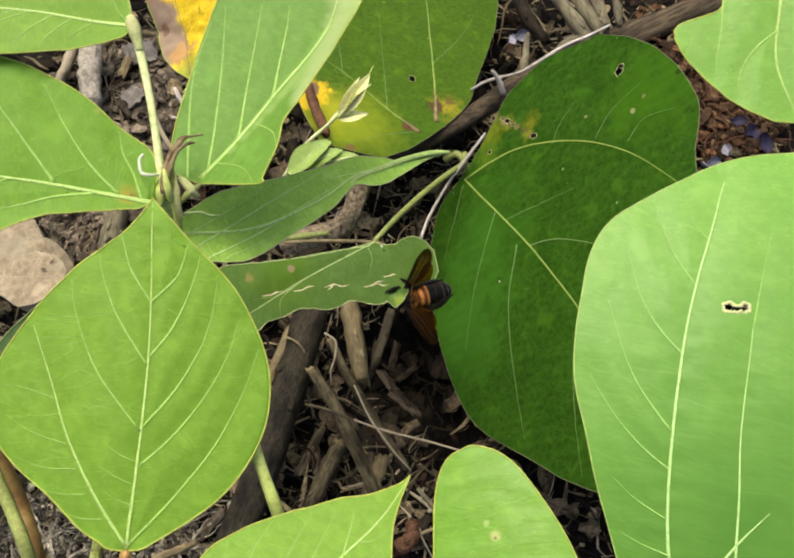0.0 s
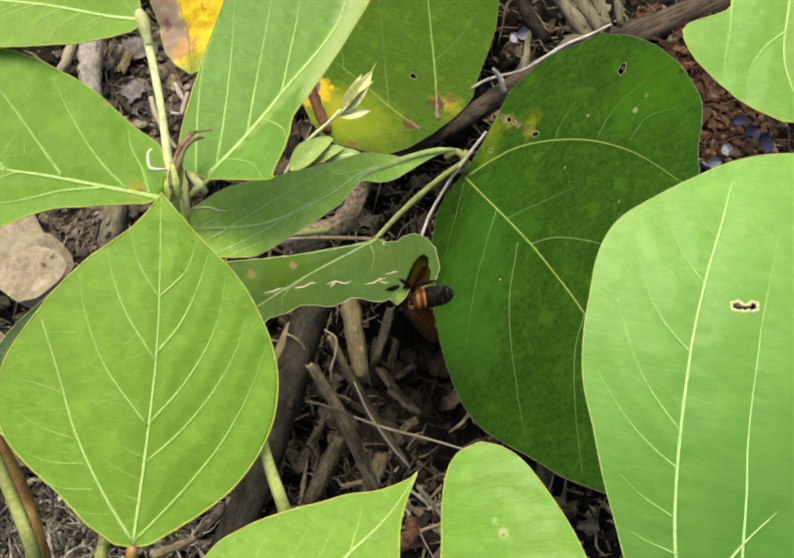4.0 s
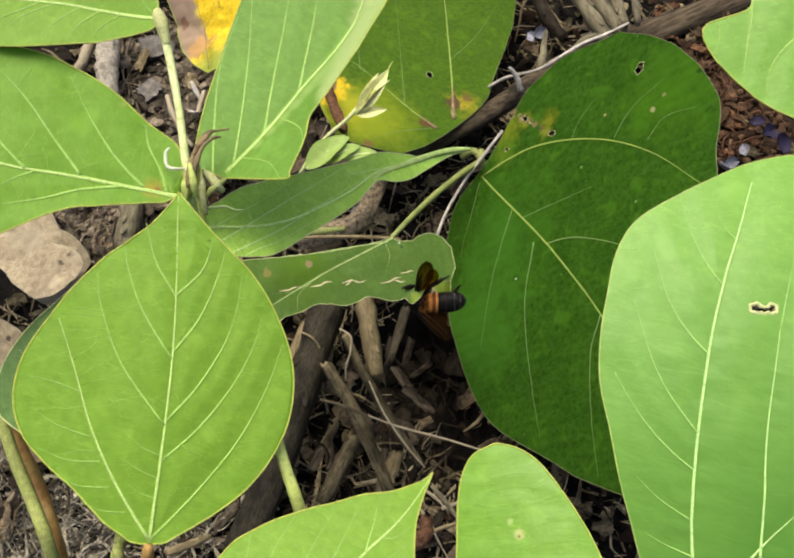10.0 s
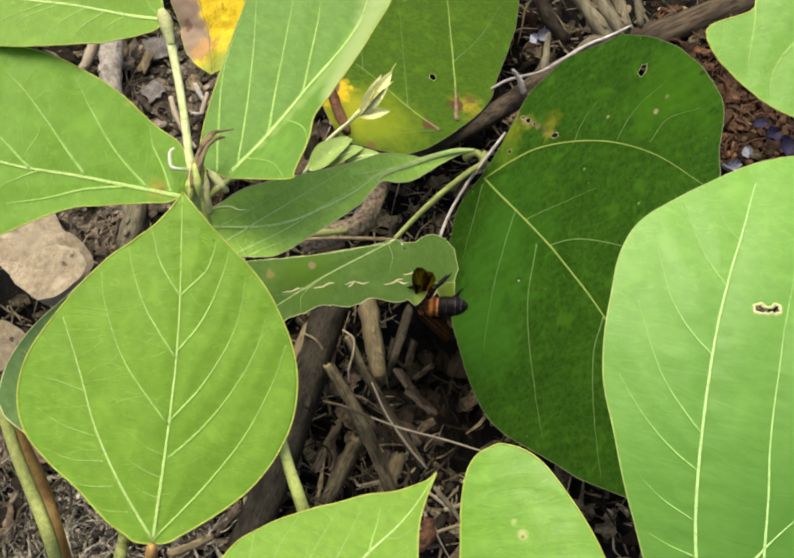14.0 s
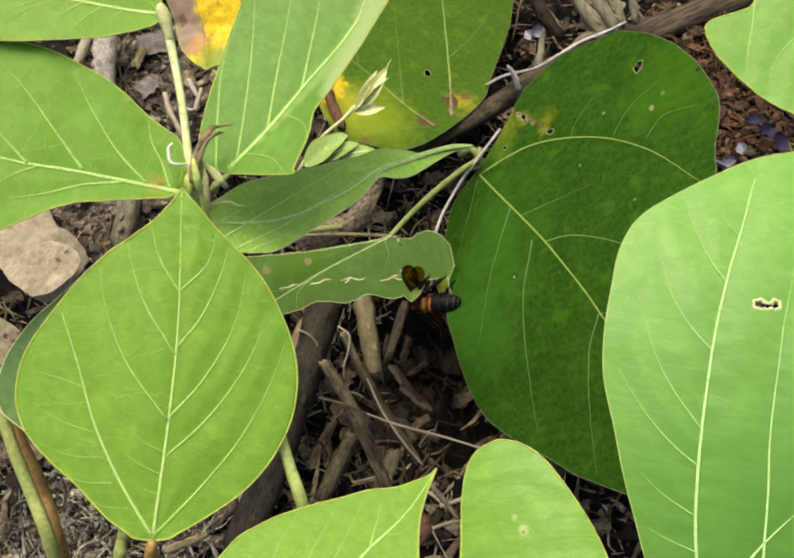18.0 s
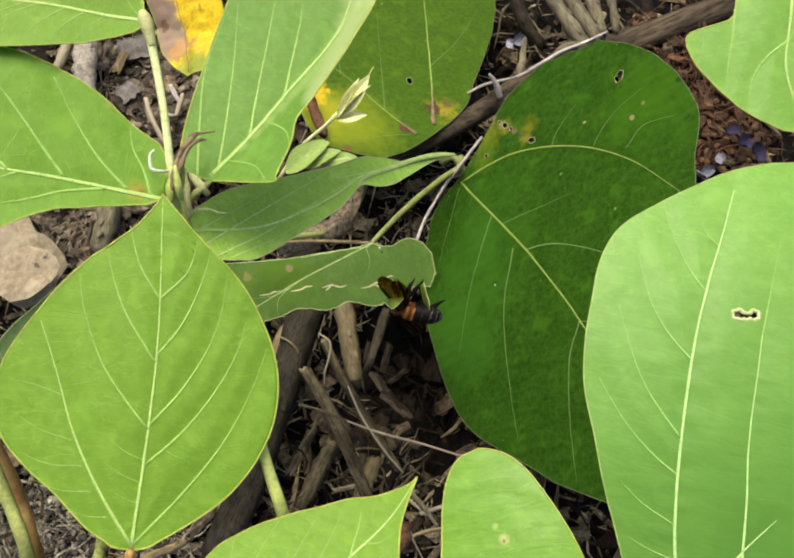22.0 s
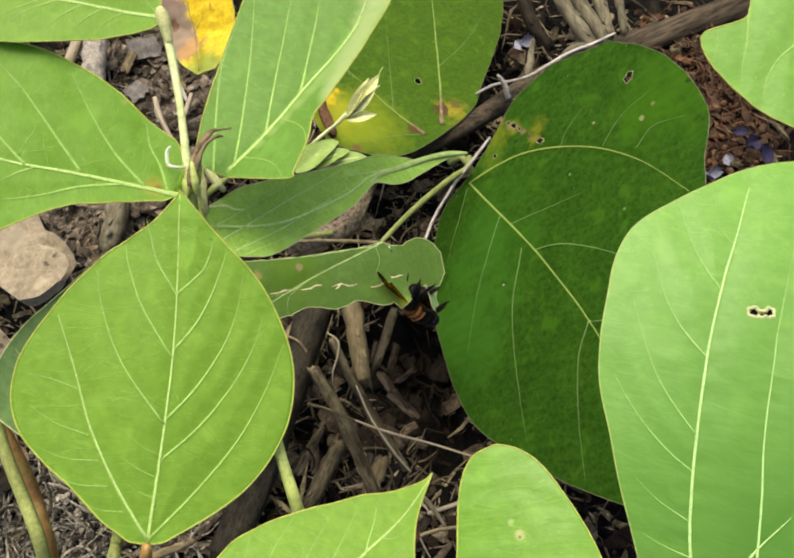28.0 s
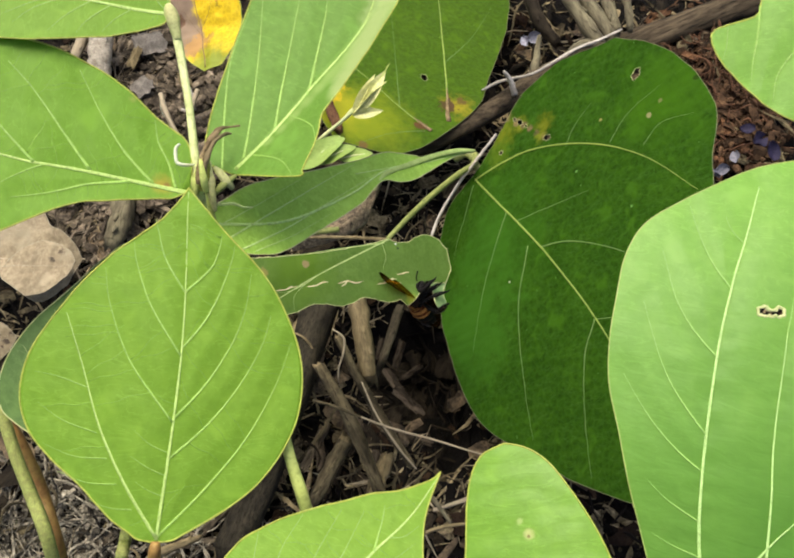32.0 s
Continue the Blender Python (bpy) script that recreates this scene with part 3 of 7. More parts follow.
def leaf(m, length, left, right, midrib, veins, material, label, bend=0.0, curl=0.0, crease=None, holes=(), vr=1.0, wave=0.6, relief=0.6, jag=0.0, lift=None, net=0.0, ripple=0.0, fine=None, bulge=None):
    """A leaf in its own frame: y from its back edge to its tip, x across, z out of the upper face. left and right: the
    edge's x at thirteen stations that crowd towards both ends. Lengths in millimetres; bend, curl: curvatures."""
    thing = new("leaf")
    thing.matrix_world = m
    rows, cols = fine or ((300, 190) if holes else (110, 72))
    seed = len(bpy.data.objects) * 0.37

    lines = [smooth_line([(*p, 0) for p in v], 24) for v in [midrib] + veins]
    samples = np.array([(p.x, p.y) for line in lines for p in line]) / 1000
    weights = np.array([1.3 if k == 0 else 0.3 if len(veins[k - 1]) == 3 else 1.0 for k, line in enumerate(lines) for p in line])

    def groove(x, y):
        """The blade sinks towards its veins and bulges between them."""
        d2 = ((samples - (x, y)) ** 2).sum(1)
        return -float((weights * np.exp(-d2 / 0.0032 ** 2)).max()) * 0.00065 * relief

    def height(x, y):
        h = groove(x, y) + bend * y * (length / 1000 - y) - curl * x * x
        if crease:
            x0, y0, x1, y1, slope = crease
            x0, y0, x1, y1 = x0 / 1000, y0 / 1000, x1 / 1000, y1 / 1000
            h += slope * max(0.0, ((x - x0) * (y1 - y0) - (y - y0) * (x1 - x0)) / math.hypot(x1 - x0, y1 - y0))
        if lift:
            h += lift[2] * math.exp(-((x - lift[0]) ** 2 + (y - lift[1]) ** 2) / lift[3] ** 2)
        if ripple:
            h += ripple * 0.001 * (noise.noise(Vector((x * 70 + seed, y * 300, 4))) + 0.5 * noise.noise(Vector((x * 260, y * 420, seed))))
        return h + wave * 0.001 * noise.noise(Vector((x * 45 + seed, y * 45, seed))) + wave * 0.0003 * noise.noise(Vector((x * 160, y * 160, seed)))

    def ragged(y, k):
        return noise.noise(Vector((y * 0.35, k, seed))) + 0.6 * noise.noise(Vector((y * 0.9, k, seed)))

    def bulged(x, y):
        """Lengths in millimetres: the back edge swells outwards round one place."""
        if not bulge:
            return y
        return y - bulge[2] * math.exp(-((x - bulge[0]) / bulge[1]) ** 2) * max(0.0, 1 - y / bulge[3])

    bm = bmesh.new()
    grid = []
    for i in range(rows + 1):
        u = i / rows
        y = length * (1 - math.cos(math.pi * u)) / 2
        a, b = at_u(left, u), at_u(right, u)
        a += jag * ragged(y, 1)
        b += jag * ragged(y, 9)
        if i in (0, rows):
            a = b = (a + b) / 2
        row = []
        for j in range(cols + 1):
            x = (a + (b - a) * j / cols) / 1000
            row.append((x, bulged(x * 1000, y) / 1000))
        grid.append(row)
    flat = [[Vector((x, y, 0)) for x, y in row] for row in grid]
    # Insect holes: drop the cells inside, and draw the cells' corners onto the hole's rim.
    dead, rims = set(), []
    for cx, cy, rx, ry, turn in holes:
        c, s = math.cos(radians(turn)), math.sin(radians(turn))

        def rel(p):
            dx, dy = p.x * 1000 - cx, p.y * 1000 - cy
            return (dx * c + dy * s) / rx, (-dx * s + dy * c) / ry

        for i in range(1, rows):
            for j in range(1, cols):
                q = (flat[i][j] + flat[i + 1][j + 1]) / 2 if i < rows else flat[i][j]
                ux, uy = rel(q)
                if ux * ux + uy * uy < 1:
                    dead.add((i, j))
        for i, j in list(dead):
            for di, dj in ((0, 0), (1, 0), (0, 1), (1, 1)):
                p = flat[i + di][j + dj]
                ux, uy = rel(p)
                r = math.hypot(ux, uy)
                if 0.4 < r < 1.7 and any((i + di - e, j + dj - g) not in dead for e in (0, 1) for g in (0, 1)):
                    k = (1 + 0.12 * math.sin(5 * math.atan2(uy, ux) + cx)) / r
                    ux, uy = ux * k * rx, uy * k * ry
                    p.x, p.y = (cx + ux * c - uy * s) / 1000, (cy + ux * s + uy * c) / 1000
    thick = 0.00022
    rise = [[height(p.x, p.y) for p in row] for row in flat]
    top = [[bm.verts.new((p.x, p.y, h)) for p, h in zip(row, hs)] for row, hs in zip(flat, rise)]
    low = [[bm.verts.new((p.x, p.y, h - thick)) for p, h in zip(row, hs)] for row, hs in zip(flat, rise)]
    alive = lambda i, j: 0 <= i < rows and 0 <= j < cols and (i, j) not in dead
    for i in range(rows):
        for j in range(cols):
            if (i, j) in dead:
                continue
            q = [(i, j), (i, j + 1), (i + 1, j + 1), (i + 1, j)]
            bm.faces.new([top[a][b] for a, b in q])
            bm.faces.new([low[a][b] for a, b in reversed(q)])
            for (a, b), (di, dj) in zip(zip(q, q[1:] + q[:1]), ((-1, 0), (0, 1), (1, 0), (0, -1))):
                if not alive(i + di, j + dj):
                    bm.faces.new([top[a[0]][a[1]], low[a[0]][a[1]], low[b[0]][b[1]], top[b[0]][b[1]]])
    bmesh.ops.remove_doubles(bm, verts=bm.verts, dist=0.00001)
    part("blade", bm, material, thing)
    vein_mat, rim_mat = VEINS[material.name]
    SURFACE[thing.name] = height

    def on(p, lift=0.0):
        x, y = p[0] / 1000, p[1] / 1000
        return Vector((x, y, height(x, y) + lift))

    rim = 0.00020 if rim_mat is rim_yellow else 0.00014
    soft_mat = {"vein_pale": vein_soft, "vein_green": vein_faint, "vein_light": vein_mid}.get(vein_mat.name, vein_mat)

    def ridge(name, points, r0, r1, count):
        line = smooth_line([(*p, 0) for p in points], count)
        tip = [on(p, 0.00030 if material == leaf_dark else 0.00030 if material == leaf_pale else 0.00011) for p in line]
        part(name, tube(tip, [r0, (r0 + r1) / 2, r1], count, 8, 0, 0.2), vein_mat if name == "midrib" or r0 > 0.0004 * vr else soft_mat, thing)

    ridge("midrib", midrib, 0.00046 * vr, 0.00012 * vr, 30)
    for v in veins:
        k = {3: 0.6, 5: 1.5, 6: 0.7 if material is leaf_pale else 1.1}.get(len(v), 1.0)
        ridge("vein", v, 0.00029 * vr * k, 0.00006 * vr * k, 24)
    if net:
        rnd = random.Random(int(length * 10))
        verts, faces = [], []
        for n, line in enumerate(lines):
            if n and len(veins[n - 1]) == 3:
                continue
            other = np.array([(p.x, p.y) for k, q in enumerate(lines) if k != n for p in q])
            for s in (-1, 1):
                for k in range(1, len(line) - 1):
                    for half in ((0.0,) if rnd.random() < 0.13 else ()):
                        p = line[k] + (line[k + 1] - line[k]) * (half + rnd.uniform(-0.25, 0.25))
                        way = (line[k + 1] - line[k - 1]).normalized()
                        out = Vector((-way.y, way.x, 0)) * s * 0.9 + way * (0.30 + rnd.uniform(-0.07, 0.07))
                        path = []
                        for step in range(11):
                            q = p + out * (0.15 + step * net / 6) + way * 0.25 * math.sin(step * 1.1 + k)
                            u = math.acos(max(-1.0, min(1.0, 1 - 2 * q.y / length))) / math.pi
                            if not (at_u(left, u) + 1 < q.x < at_u(right, u) - 1 or at_u(right, u) + 1 < q.x < at_u(left, u) - 1):
                                break
                            path.append(on((q.x, q.y), 0.00002))
                            if step and ((other - (q.x, q.y)) ** 2).sum(1).min() < 0.6:
                                break
                        if len(path) > 2:
                            v, f = tube(path, [0.00010, 0.00009, 0.00005], 7, 6, 0.0, 0.15)
                            m0 = len(verts)
                            verts += v
                            faces += [tuple(i + m0 for i in q) for q in f]
        if faces:
            part("vein_mesh", (verts, faces), vein_net, thing, "net of fine pale cross veins")
    edge = []
    for side, k, order in ((left, 1, range(1, 160)), (right, 9, range(159, 0, -1))):
        for i in order:
            y = length * (1 - math.cos(math.pi * i / 160)) / 2
            x = at_u(side, i / 160) + jag * ragged(y, k)
            edge.append(on((x, bulged(x, y))))
    if bulge:
        x1, x0 = at_u(left, 1 / 160), at_u(right, 1 / 160)
        edge += [on((x0 + (x1 - x0) * k / 30, bulged(x0 + (x1 - x0) * k / 30, 0))) for k in range(1, 30)]
    part("margin", tube(edge + edge[:1], [rim, rim], 480, 5), rim_mat, thing)
    for cx, cy, rx, ry, turn in holes:
        c, s = math.cos(radians(turn)), math.sin(radians(turn))
        runs = [[]]
        for k in range(37):
            a = 2 * math.pi * k / 36
            w = 1.04 + 0.12 * math.sin(5 * a + cx)
            ux, uy = rx * w * math.cos(a), ry * w * math.sin(a)
            p = (cx + ux * c - uy * s, cy + ux * s + uy * c)
            inside = any((p[0] - h[0]) ** 2 / h[2] ** 2 + (p[1] - h[1]) ** 2 / h[3] ** 2 < 0.95 for h in holes if (h[0], h[1]) != (cx, cy))
            if inside:
                runs.append([])
            else:
                runs[-1].append(on(p))
        for ring in runs:
            if len(ring) > 3:
                part("hole_rim", tube(ring, [0.00042, 0.00034, 0.00042] if material == leaf_pale else [0.0001, 0.0001], 40, 6, 0.3, 0.5), rim_pale, thing)
    return tagged(thing, label, "leaf", "leaves of the vine")


def stem(name, points, radii, material, label, category="stem", rings=24, sides=10, rough=0.12, parent=None):
    """A stem, stick or stalk in a frame of its own: x along it from its first end."""
    if parent:
        m = Matrix.Identity(4)
    else:
        way = Vector(points[-1]) - Vector(points[0])
        m = Matrix.Translation(points[0]) @ way.to_track_quat("X", "Z").to_matrix().to_4x4()
    inv = m.inverted()
    ob = part(name, tube([inv @ Vector(p) for p in points], radii, rings, sides, rough, 1.0, len(bpy.data.objects) * 0.61), material, parent)
    ob.matrix_local = m
    return ob if parent else tagged(ob, label, category)


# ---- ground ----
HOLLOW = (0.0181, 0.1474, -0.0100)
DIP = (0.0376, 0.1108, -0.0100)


def ground_height(x, y):
    near = math.exp(-((x / 0.6) ** 2 + (y / 0.6) ** 2))
    h = 0.010 * noise.noise(Vector((x * 9, y * 9, 3))) + 0.004 * noise.noise(Vector((x * 38, y * 38, 7)))
    hollow = 0.075 * math.exp(-((x - HOLLOW[0]) ** 2 + (y - HOLLOW[1]) ** 2) / 0.032 ** 2)
    hollow += 0.045 * math.exp(-((x - DIP[0]) ** 2 + (y - DIP[1]) ** 2) / 0.022 ** 2)
    return h * near - hollow - 0.008 + 0.05 * (1 - near) * noise.noise(Vector((x * 0.5, y * 0.5, 1)))


def build_ground():
    n = 150
    line = [math.sinh(9.2 * (i / n * 2 - 1)) / math.sinh(9.2) * 400 * (1 - 0.0) for i in range(n + 1)]
    line = [0.55 * (i / n * 2 - 1) + v for i, v in enumerate(line)]
    verts = [(x, y + 0.17, ground_height(x, y + 0.17)) for y in line for x in line]
    faces = [(j * (n + 1) + i, j * (n + 1) + i + 1, (j + 1) * (n + 1) + i + 1, (j + 1) * (n + 1) + i) for j in range(n) for i in range(n)]
    return tagged(part("ground", (verts, faces), soil), "dark brown bare soil under leaf litter", "ground", kind="structure")


build_ground()

# ---- the vine's leaves ----
def stations(length, pairs, count):
    """The edge's x at the builder's stations, from a few places (y, x) along the edge."""
    ys, xs = zip(*pairs)
    return [float(np.interp(length * (1 - math.cos(math.pi * k / count)) / 2, ys, xs)) for k in range(count + 1)]


front_leaf = leaf(pose(-0.0505, 0.0264, 0.2305, 14.4, 5.2, -1.6), 76.7,
    [0, -3.7, -5.9, -9.4, -12.8, -16.9, -22.7, -27.7, -30.4, -30.9, -29.7, -26.7, -23, -18.9, -14.3, -8.9, -4.7, -2.3, -0.9, -0.2, 0],
    [0, 3.2, 5.6, 9.3, 13.9, 18.6, 22.4, 25.4, 27.5, 28.3, 28, 26.4, 23.7, 20.4, 16.1, 11.1, 7, 4, 1.8, 0.5, 0],
    [(0, 0.4), (1.5, 26), (1.8, 46.8), (0.1, 75.8)],
    [[(-0.1, 0.9), (-7.5, 11.8), (-13.8, 23.4), (-18.5, 36), (-23.0, 47.0)], [(1.3, 25.1), (-8.6, 37.4), (-14, 49.2), (-15.9, 57.4)], [(1.8, 39.3), (-5.4, 49.7), (-9.2, 58.5), (-10.4, 63.4)], [(1.7, 52.9), (-3.2, 60), (-5.2, 65.6), (-6.3, 69)], [(0.1, 1.0), (8.4, 10.5), (15.5, 20.1), (19.6, 27.5), (23.0, 35.8), (25.2, 43.9)], [(1.4, 17.6), (7.5, 23.7), (12.2, 29.8), (16.3, 36.8), (19.1, 43.7), (20.3, 49.8)], [(1.6, 26.0), (6.8, 32.5), (10.3, 38.4), (13.1, 44.6), (14.7, 51.1), (15.3, 58.5)], [(1.9, 40.9), (5.8, 46.5), (8.3, 52.1), (9.8, 57.0), (10.9, 61.7), (11.2, 64.6)], [(1.6, 53.4), (4.7, 56.8), (6.7, 59.4), (7.6, 62.0), (8.1, 64.9), (8.2, 66.9)], [(-14.2, 22), (-21.4, 24.3), (-27.1, 27.8)], [(-11.6, 16.8), (-18.5, 17), (-25.2, 19.3)], [(-17.2, 31.5), (-23.3, 33.4), (-28.2, 34.2)], [(-9.1, 11.6), (-15.4, 11.7), (-21.5, 13.7)], [(-5.5, 6.5), (-10.2, 6.7), (-14.6, 8.2)], [(1.3, 18.5), (-2.8, 20.2), (-6.7, 23.2)], [(1.1, 13.7), (-3, 15.4), (-6.7, 17.6)], [(1, 9.4), (-2.6, 10.7), (-5.2, 12.3)]],
    leaf_bright, "bright green broad leaflet with pale veins and yellowish margin", bend=1, curl=1.2, crease=(-0.0, 0.2, -0.0, 76.7, -0.16), vr=0.8, wave=0.4, relief=0.85, net=7.0, ripple=0.1)
left_leaf = leaf(pose(-0.0475, 0.1037, 0.2431, 16.9, -7.9, 82.1), 65.1,
    [0, -0.4, -1.7, -3.2, -3.9, -4.9, -6, -7.4, -8.8, -11.6, -15.4, -19.5, -23.4, -24.1, -23.8, -17.2, -11.2, -6.4, -2.9, -0.7, 0],
    [0, 3.4, 8.5, 11.4, 12.8, 14.3, 16.6, 19.4, 21.6, 23.3, 24.7, 25.4, 25.5, 24.7, 23.4, 21.5, 19.6, 15, 11.7, 3.5, 0],
    [(-1.1, 0.5), (-1.2, 8.8), (-1.6, 24.4), (-2.3, 38.9), (-0.4, 61.9)],
    [[(-0.8, 3.1), (4.8, 5.9), (9.1, 9.1), (14.3, 11)], [(-0.8, 8.3), (4.8, 15.7), (12, 22.3), (21.5, 29.4)], [(-1.1, 22.3), (5.8, 29.3), (14.2, 37.8), (19.4, 44.4)], [(-2.2, 34.1), (0.6, 37.9), (6.2, 44.6), (13.6, 49.6)], [(-1.5, 13.3), (-4.3, 21.6), (-8.3, 29.5), (-11.2, 36.9)], [(-2.2, 31.9), (-4.9, 35.6), (-11.3, 42.6)]],
    leaf_stained, "bright green leaflet with pale midrib reaching past the stem", bend=0.6, vr=1.3, net=6.0, ripple=0.12)
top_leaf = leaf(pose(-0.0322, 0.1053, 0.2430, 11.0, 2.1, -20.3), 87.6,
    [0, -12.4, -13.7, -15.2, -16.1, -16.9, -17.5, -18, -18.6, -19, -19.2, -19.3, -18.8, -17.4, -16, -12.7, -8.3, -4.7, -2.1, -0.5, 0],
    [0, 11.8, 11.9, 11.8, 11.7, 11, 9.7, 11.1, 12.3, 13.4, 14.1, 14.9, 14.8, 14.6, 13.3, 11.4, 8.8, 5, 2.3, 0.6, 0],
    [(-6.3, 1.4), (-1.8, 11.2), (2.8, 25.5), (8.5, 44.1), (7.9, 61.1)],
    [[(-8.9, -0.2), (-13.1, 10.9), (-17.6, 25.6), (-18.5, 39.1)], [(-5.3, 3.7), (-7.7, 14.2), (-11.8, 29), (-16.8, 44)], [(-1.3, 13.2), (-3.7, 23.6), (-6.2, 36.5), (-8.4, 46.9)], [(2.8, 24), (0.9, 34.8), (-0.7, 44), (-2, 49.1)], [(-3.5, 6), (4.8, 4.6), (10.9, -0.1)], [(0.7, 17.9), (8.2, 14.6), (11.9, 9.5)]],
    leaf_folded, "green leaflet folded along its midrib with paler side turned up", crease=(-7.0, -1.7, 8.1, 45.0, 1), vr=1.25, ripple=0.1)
corner_leaf = leaf(pose(-0.0526, 0.1408, 0.2588, 7.8, -7.3, 82.1), 59.9,
    [0, -1.2, -3.1, -4.3, -5.8, -7.3, -8.9, -10.1, -11.4, -12.6, -13.7, -14.4, -15, -14.8, -12.8, -11, -8.1, -4.6, -2.1, -0.5, 0],
    [0, 1.5, 5.1, 8.3, 12.2, 14.9, 18, 19.7, 20.4, 21.1, 21.2, 20.2, 19.2, 18.2, 15.7, 13.3, 11.3, 8.1, 3.6, 0.9, 0],
    [(0.1, 0.7), (-0.6, 9.6), (-1, 23.3), (-1.9, 36.8), (-0.2, 54.2)],
    [[(0.8, 1.2), (3.2, 4), (8.6, 6.9)], [(0.7, 0.6), (4.4, 1.6), (10.8, 3.1)], [(-0.4, 8.5), (-4.4, 11.7), (-8.1, 13.7)], [(-0.7, 17.6), (-6, 22.2), (-10.5, 25.1)], [(-1, 23.3), (-5.5, 29.1), (-10.2, 33)], [(-0.5, 13.1), (-6.3, 17.5), (-9.9, 19)], [(-1.5, 26.6), (-5.4, 31.4), (-9.8, 37.1)]],
    leaf_bright, "bright green leaflet with yellow rim joined to a pale petiole", bend=0.5, net=5.0)
# the lower edge of the half-eaten leaflet, with the slit that the bee cuts
EATEN_EDGE = [(0, 0), (2, 4), (5, 9.5), (9, 11), (14, 12), (20, 12.5), (23.0, 10.2), (30.5, 8.8), (36.3, 7.0), (42.1, 7.6), (47.6, 9.2), (53.3, 8.2), (57.9, 6.8), (61.9, 8.0), (67.3, 10.0), (71.2, 10.0), (72.6, 9.0), (73.4, 10.2), (74.6, 11.6), (75.3, 12.4), (77.2, 11.2), (79.9, 9.1), (82.0, 6.9), (83.2, 5.2), (85.8, 4.4), (90.4, 4.6), (94.8, 5.2), (96.6, 2.6), (97.8, 0.6), (98.5, 0)]
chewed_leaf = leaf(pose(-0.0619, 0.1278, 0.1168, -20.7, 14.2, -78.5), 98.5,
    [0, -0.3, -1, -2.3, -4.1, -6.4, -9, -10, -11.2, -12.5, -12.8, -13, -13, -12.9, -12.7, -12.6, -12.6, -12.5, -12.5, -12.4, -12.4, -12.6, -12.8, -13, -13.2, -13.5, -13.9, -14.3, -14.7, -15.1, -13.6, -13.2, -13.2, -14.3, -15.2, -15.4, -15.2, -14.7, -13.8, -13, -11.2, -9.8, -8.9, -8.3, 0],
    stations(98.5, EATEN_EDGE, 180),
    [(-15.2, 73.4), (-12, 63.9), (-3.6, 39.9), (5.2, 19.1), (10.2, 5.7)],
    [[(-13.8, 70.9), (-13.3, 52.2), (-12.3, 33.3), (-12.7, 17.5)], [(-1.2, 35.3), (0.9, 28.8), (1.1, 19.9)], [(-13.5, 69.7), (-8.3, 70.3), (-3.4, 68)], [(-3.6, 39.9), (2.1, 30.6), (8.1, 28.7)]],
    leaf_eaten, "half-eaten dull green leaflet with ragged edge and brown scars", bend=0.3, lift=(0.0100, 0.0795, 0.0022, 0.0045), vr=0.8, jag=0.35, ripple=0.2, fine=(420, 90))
edge_leaf = leaf(pose(-0.0471, 0.0966, 0.2350, -27.6, 7.3, -58.9), 99.4,
    [0, -0.3, -1.2, -2.8, -4.2, -4.7, -5.5, -6.3, -7.3, -7.9, -7.8, -7.6, -7.2, -6.9, -6.8, -6.7, -6.6, -6.7, -6.7, -5.3, -3.6, -1.8, -1.6, -2, -2.1, -2.2, -1.7, -1, -0.4, -0.1, 0],
    [0, 0.5, 2, 4.4, 6.7, 7.7, 9, 10.3, 11.5, 11.4, 10.7, 9.7, 8.8, 7.8, 6.6, 5.2, 2.8, 1.2, 3.2, 3.6, 2.9, 2, 1.2, 0.5, 0.1, -0.1, -0.1, 0, 0, 0, 0],
    [(-1.5, 2.2), (4.2, 24), (2.3, 46.7), (-1.4, 62), (-0.5, 79.4), (-0.1, 98.3)],
    [[(4.3, 6), (0.7, 22.9), (-3.2, 41.6), (-5.8, 53.8)], [(0.1, 6.9), (-2.7, 21.8), (-6, 36.6)], [(7.7, 8.4), (6.1, 22.8), (2.7, 39.5), (-1.2, 58.1)], [(9.2, 11.9), (8.5, 22.9), (6, 37.4)], [(-2.9, 51.9), (-1.7, 66.1), (-1, 81.8)]],
    leaf_dull, "dull green leaflet seen from the side with curled pale tip", bend=0.4, vr=0.9, relief=0.2, ripple=0.2)
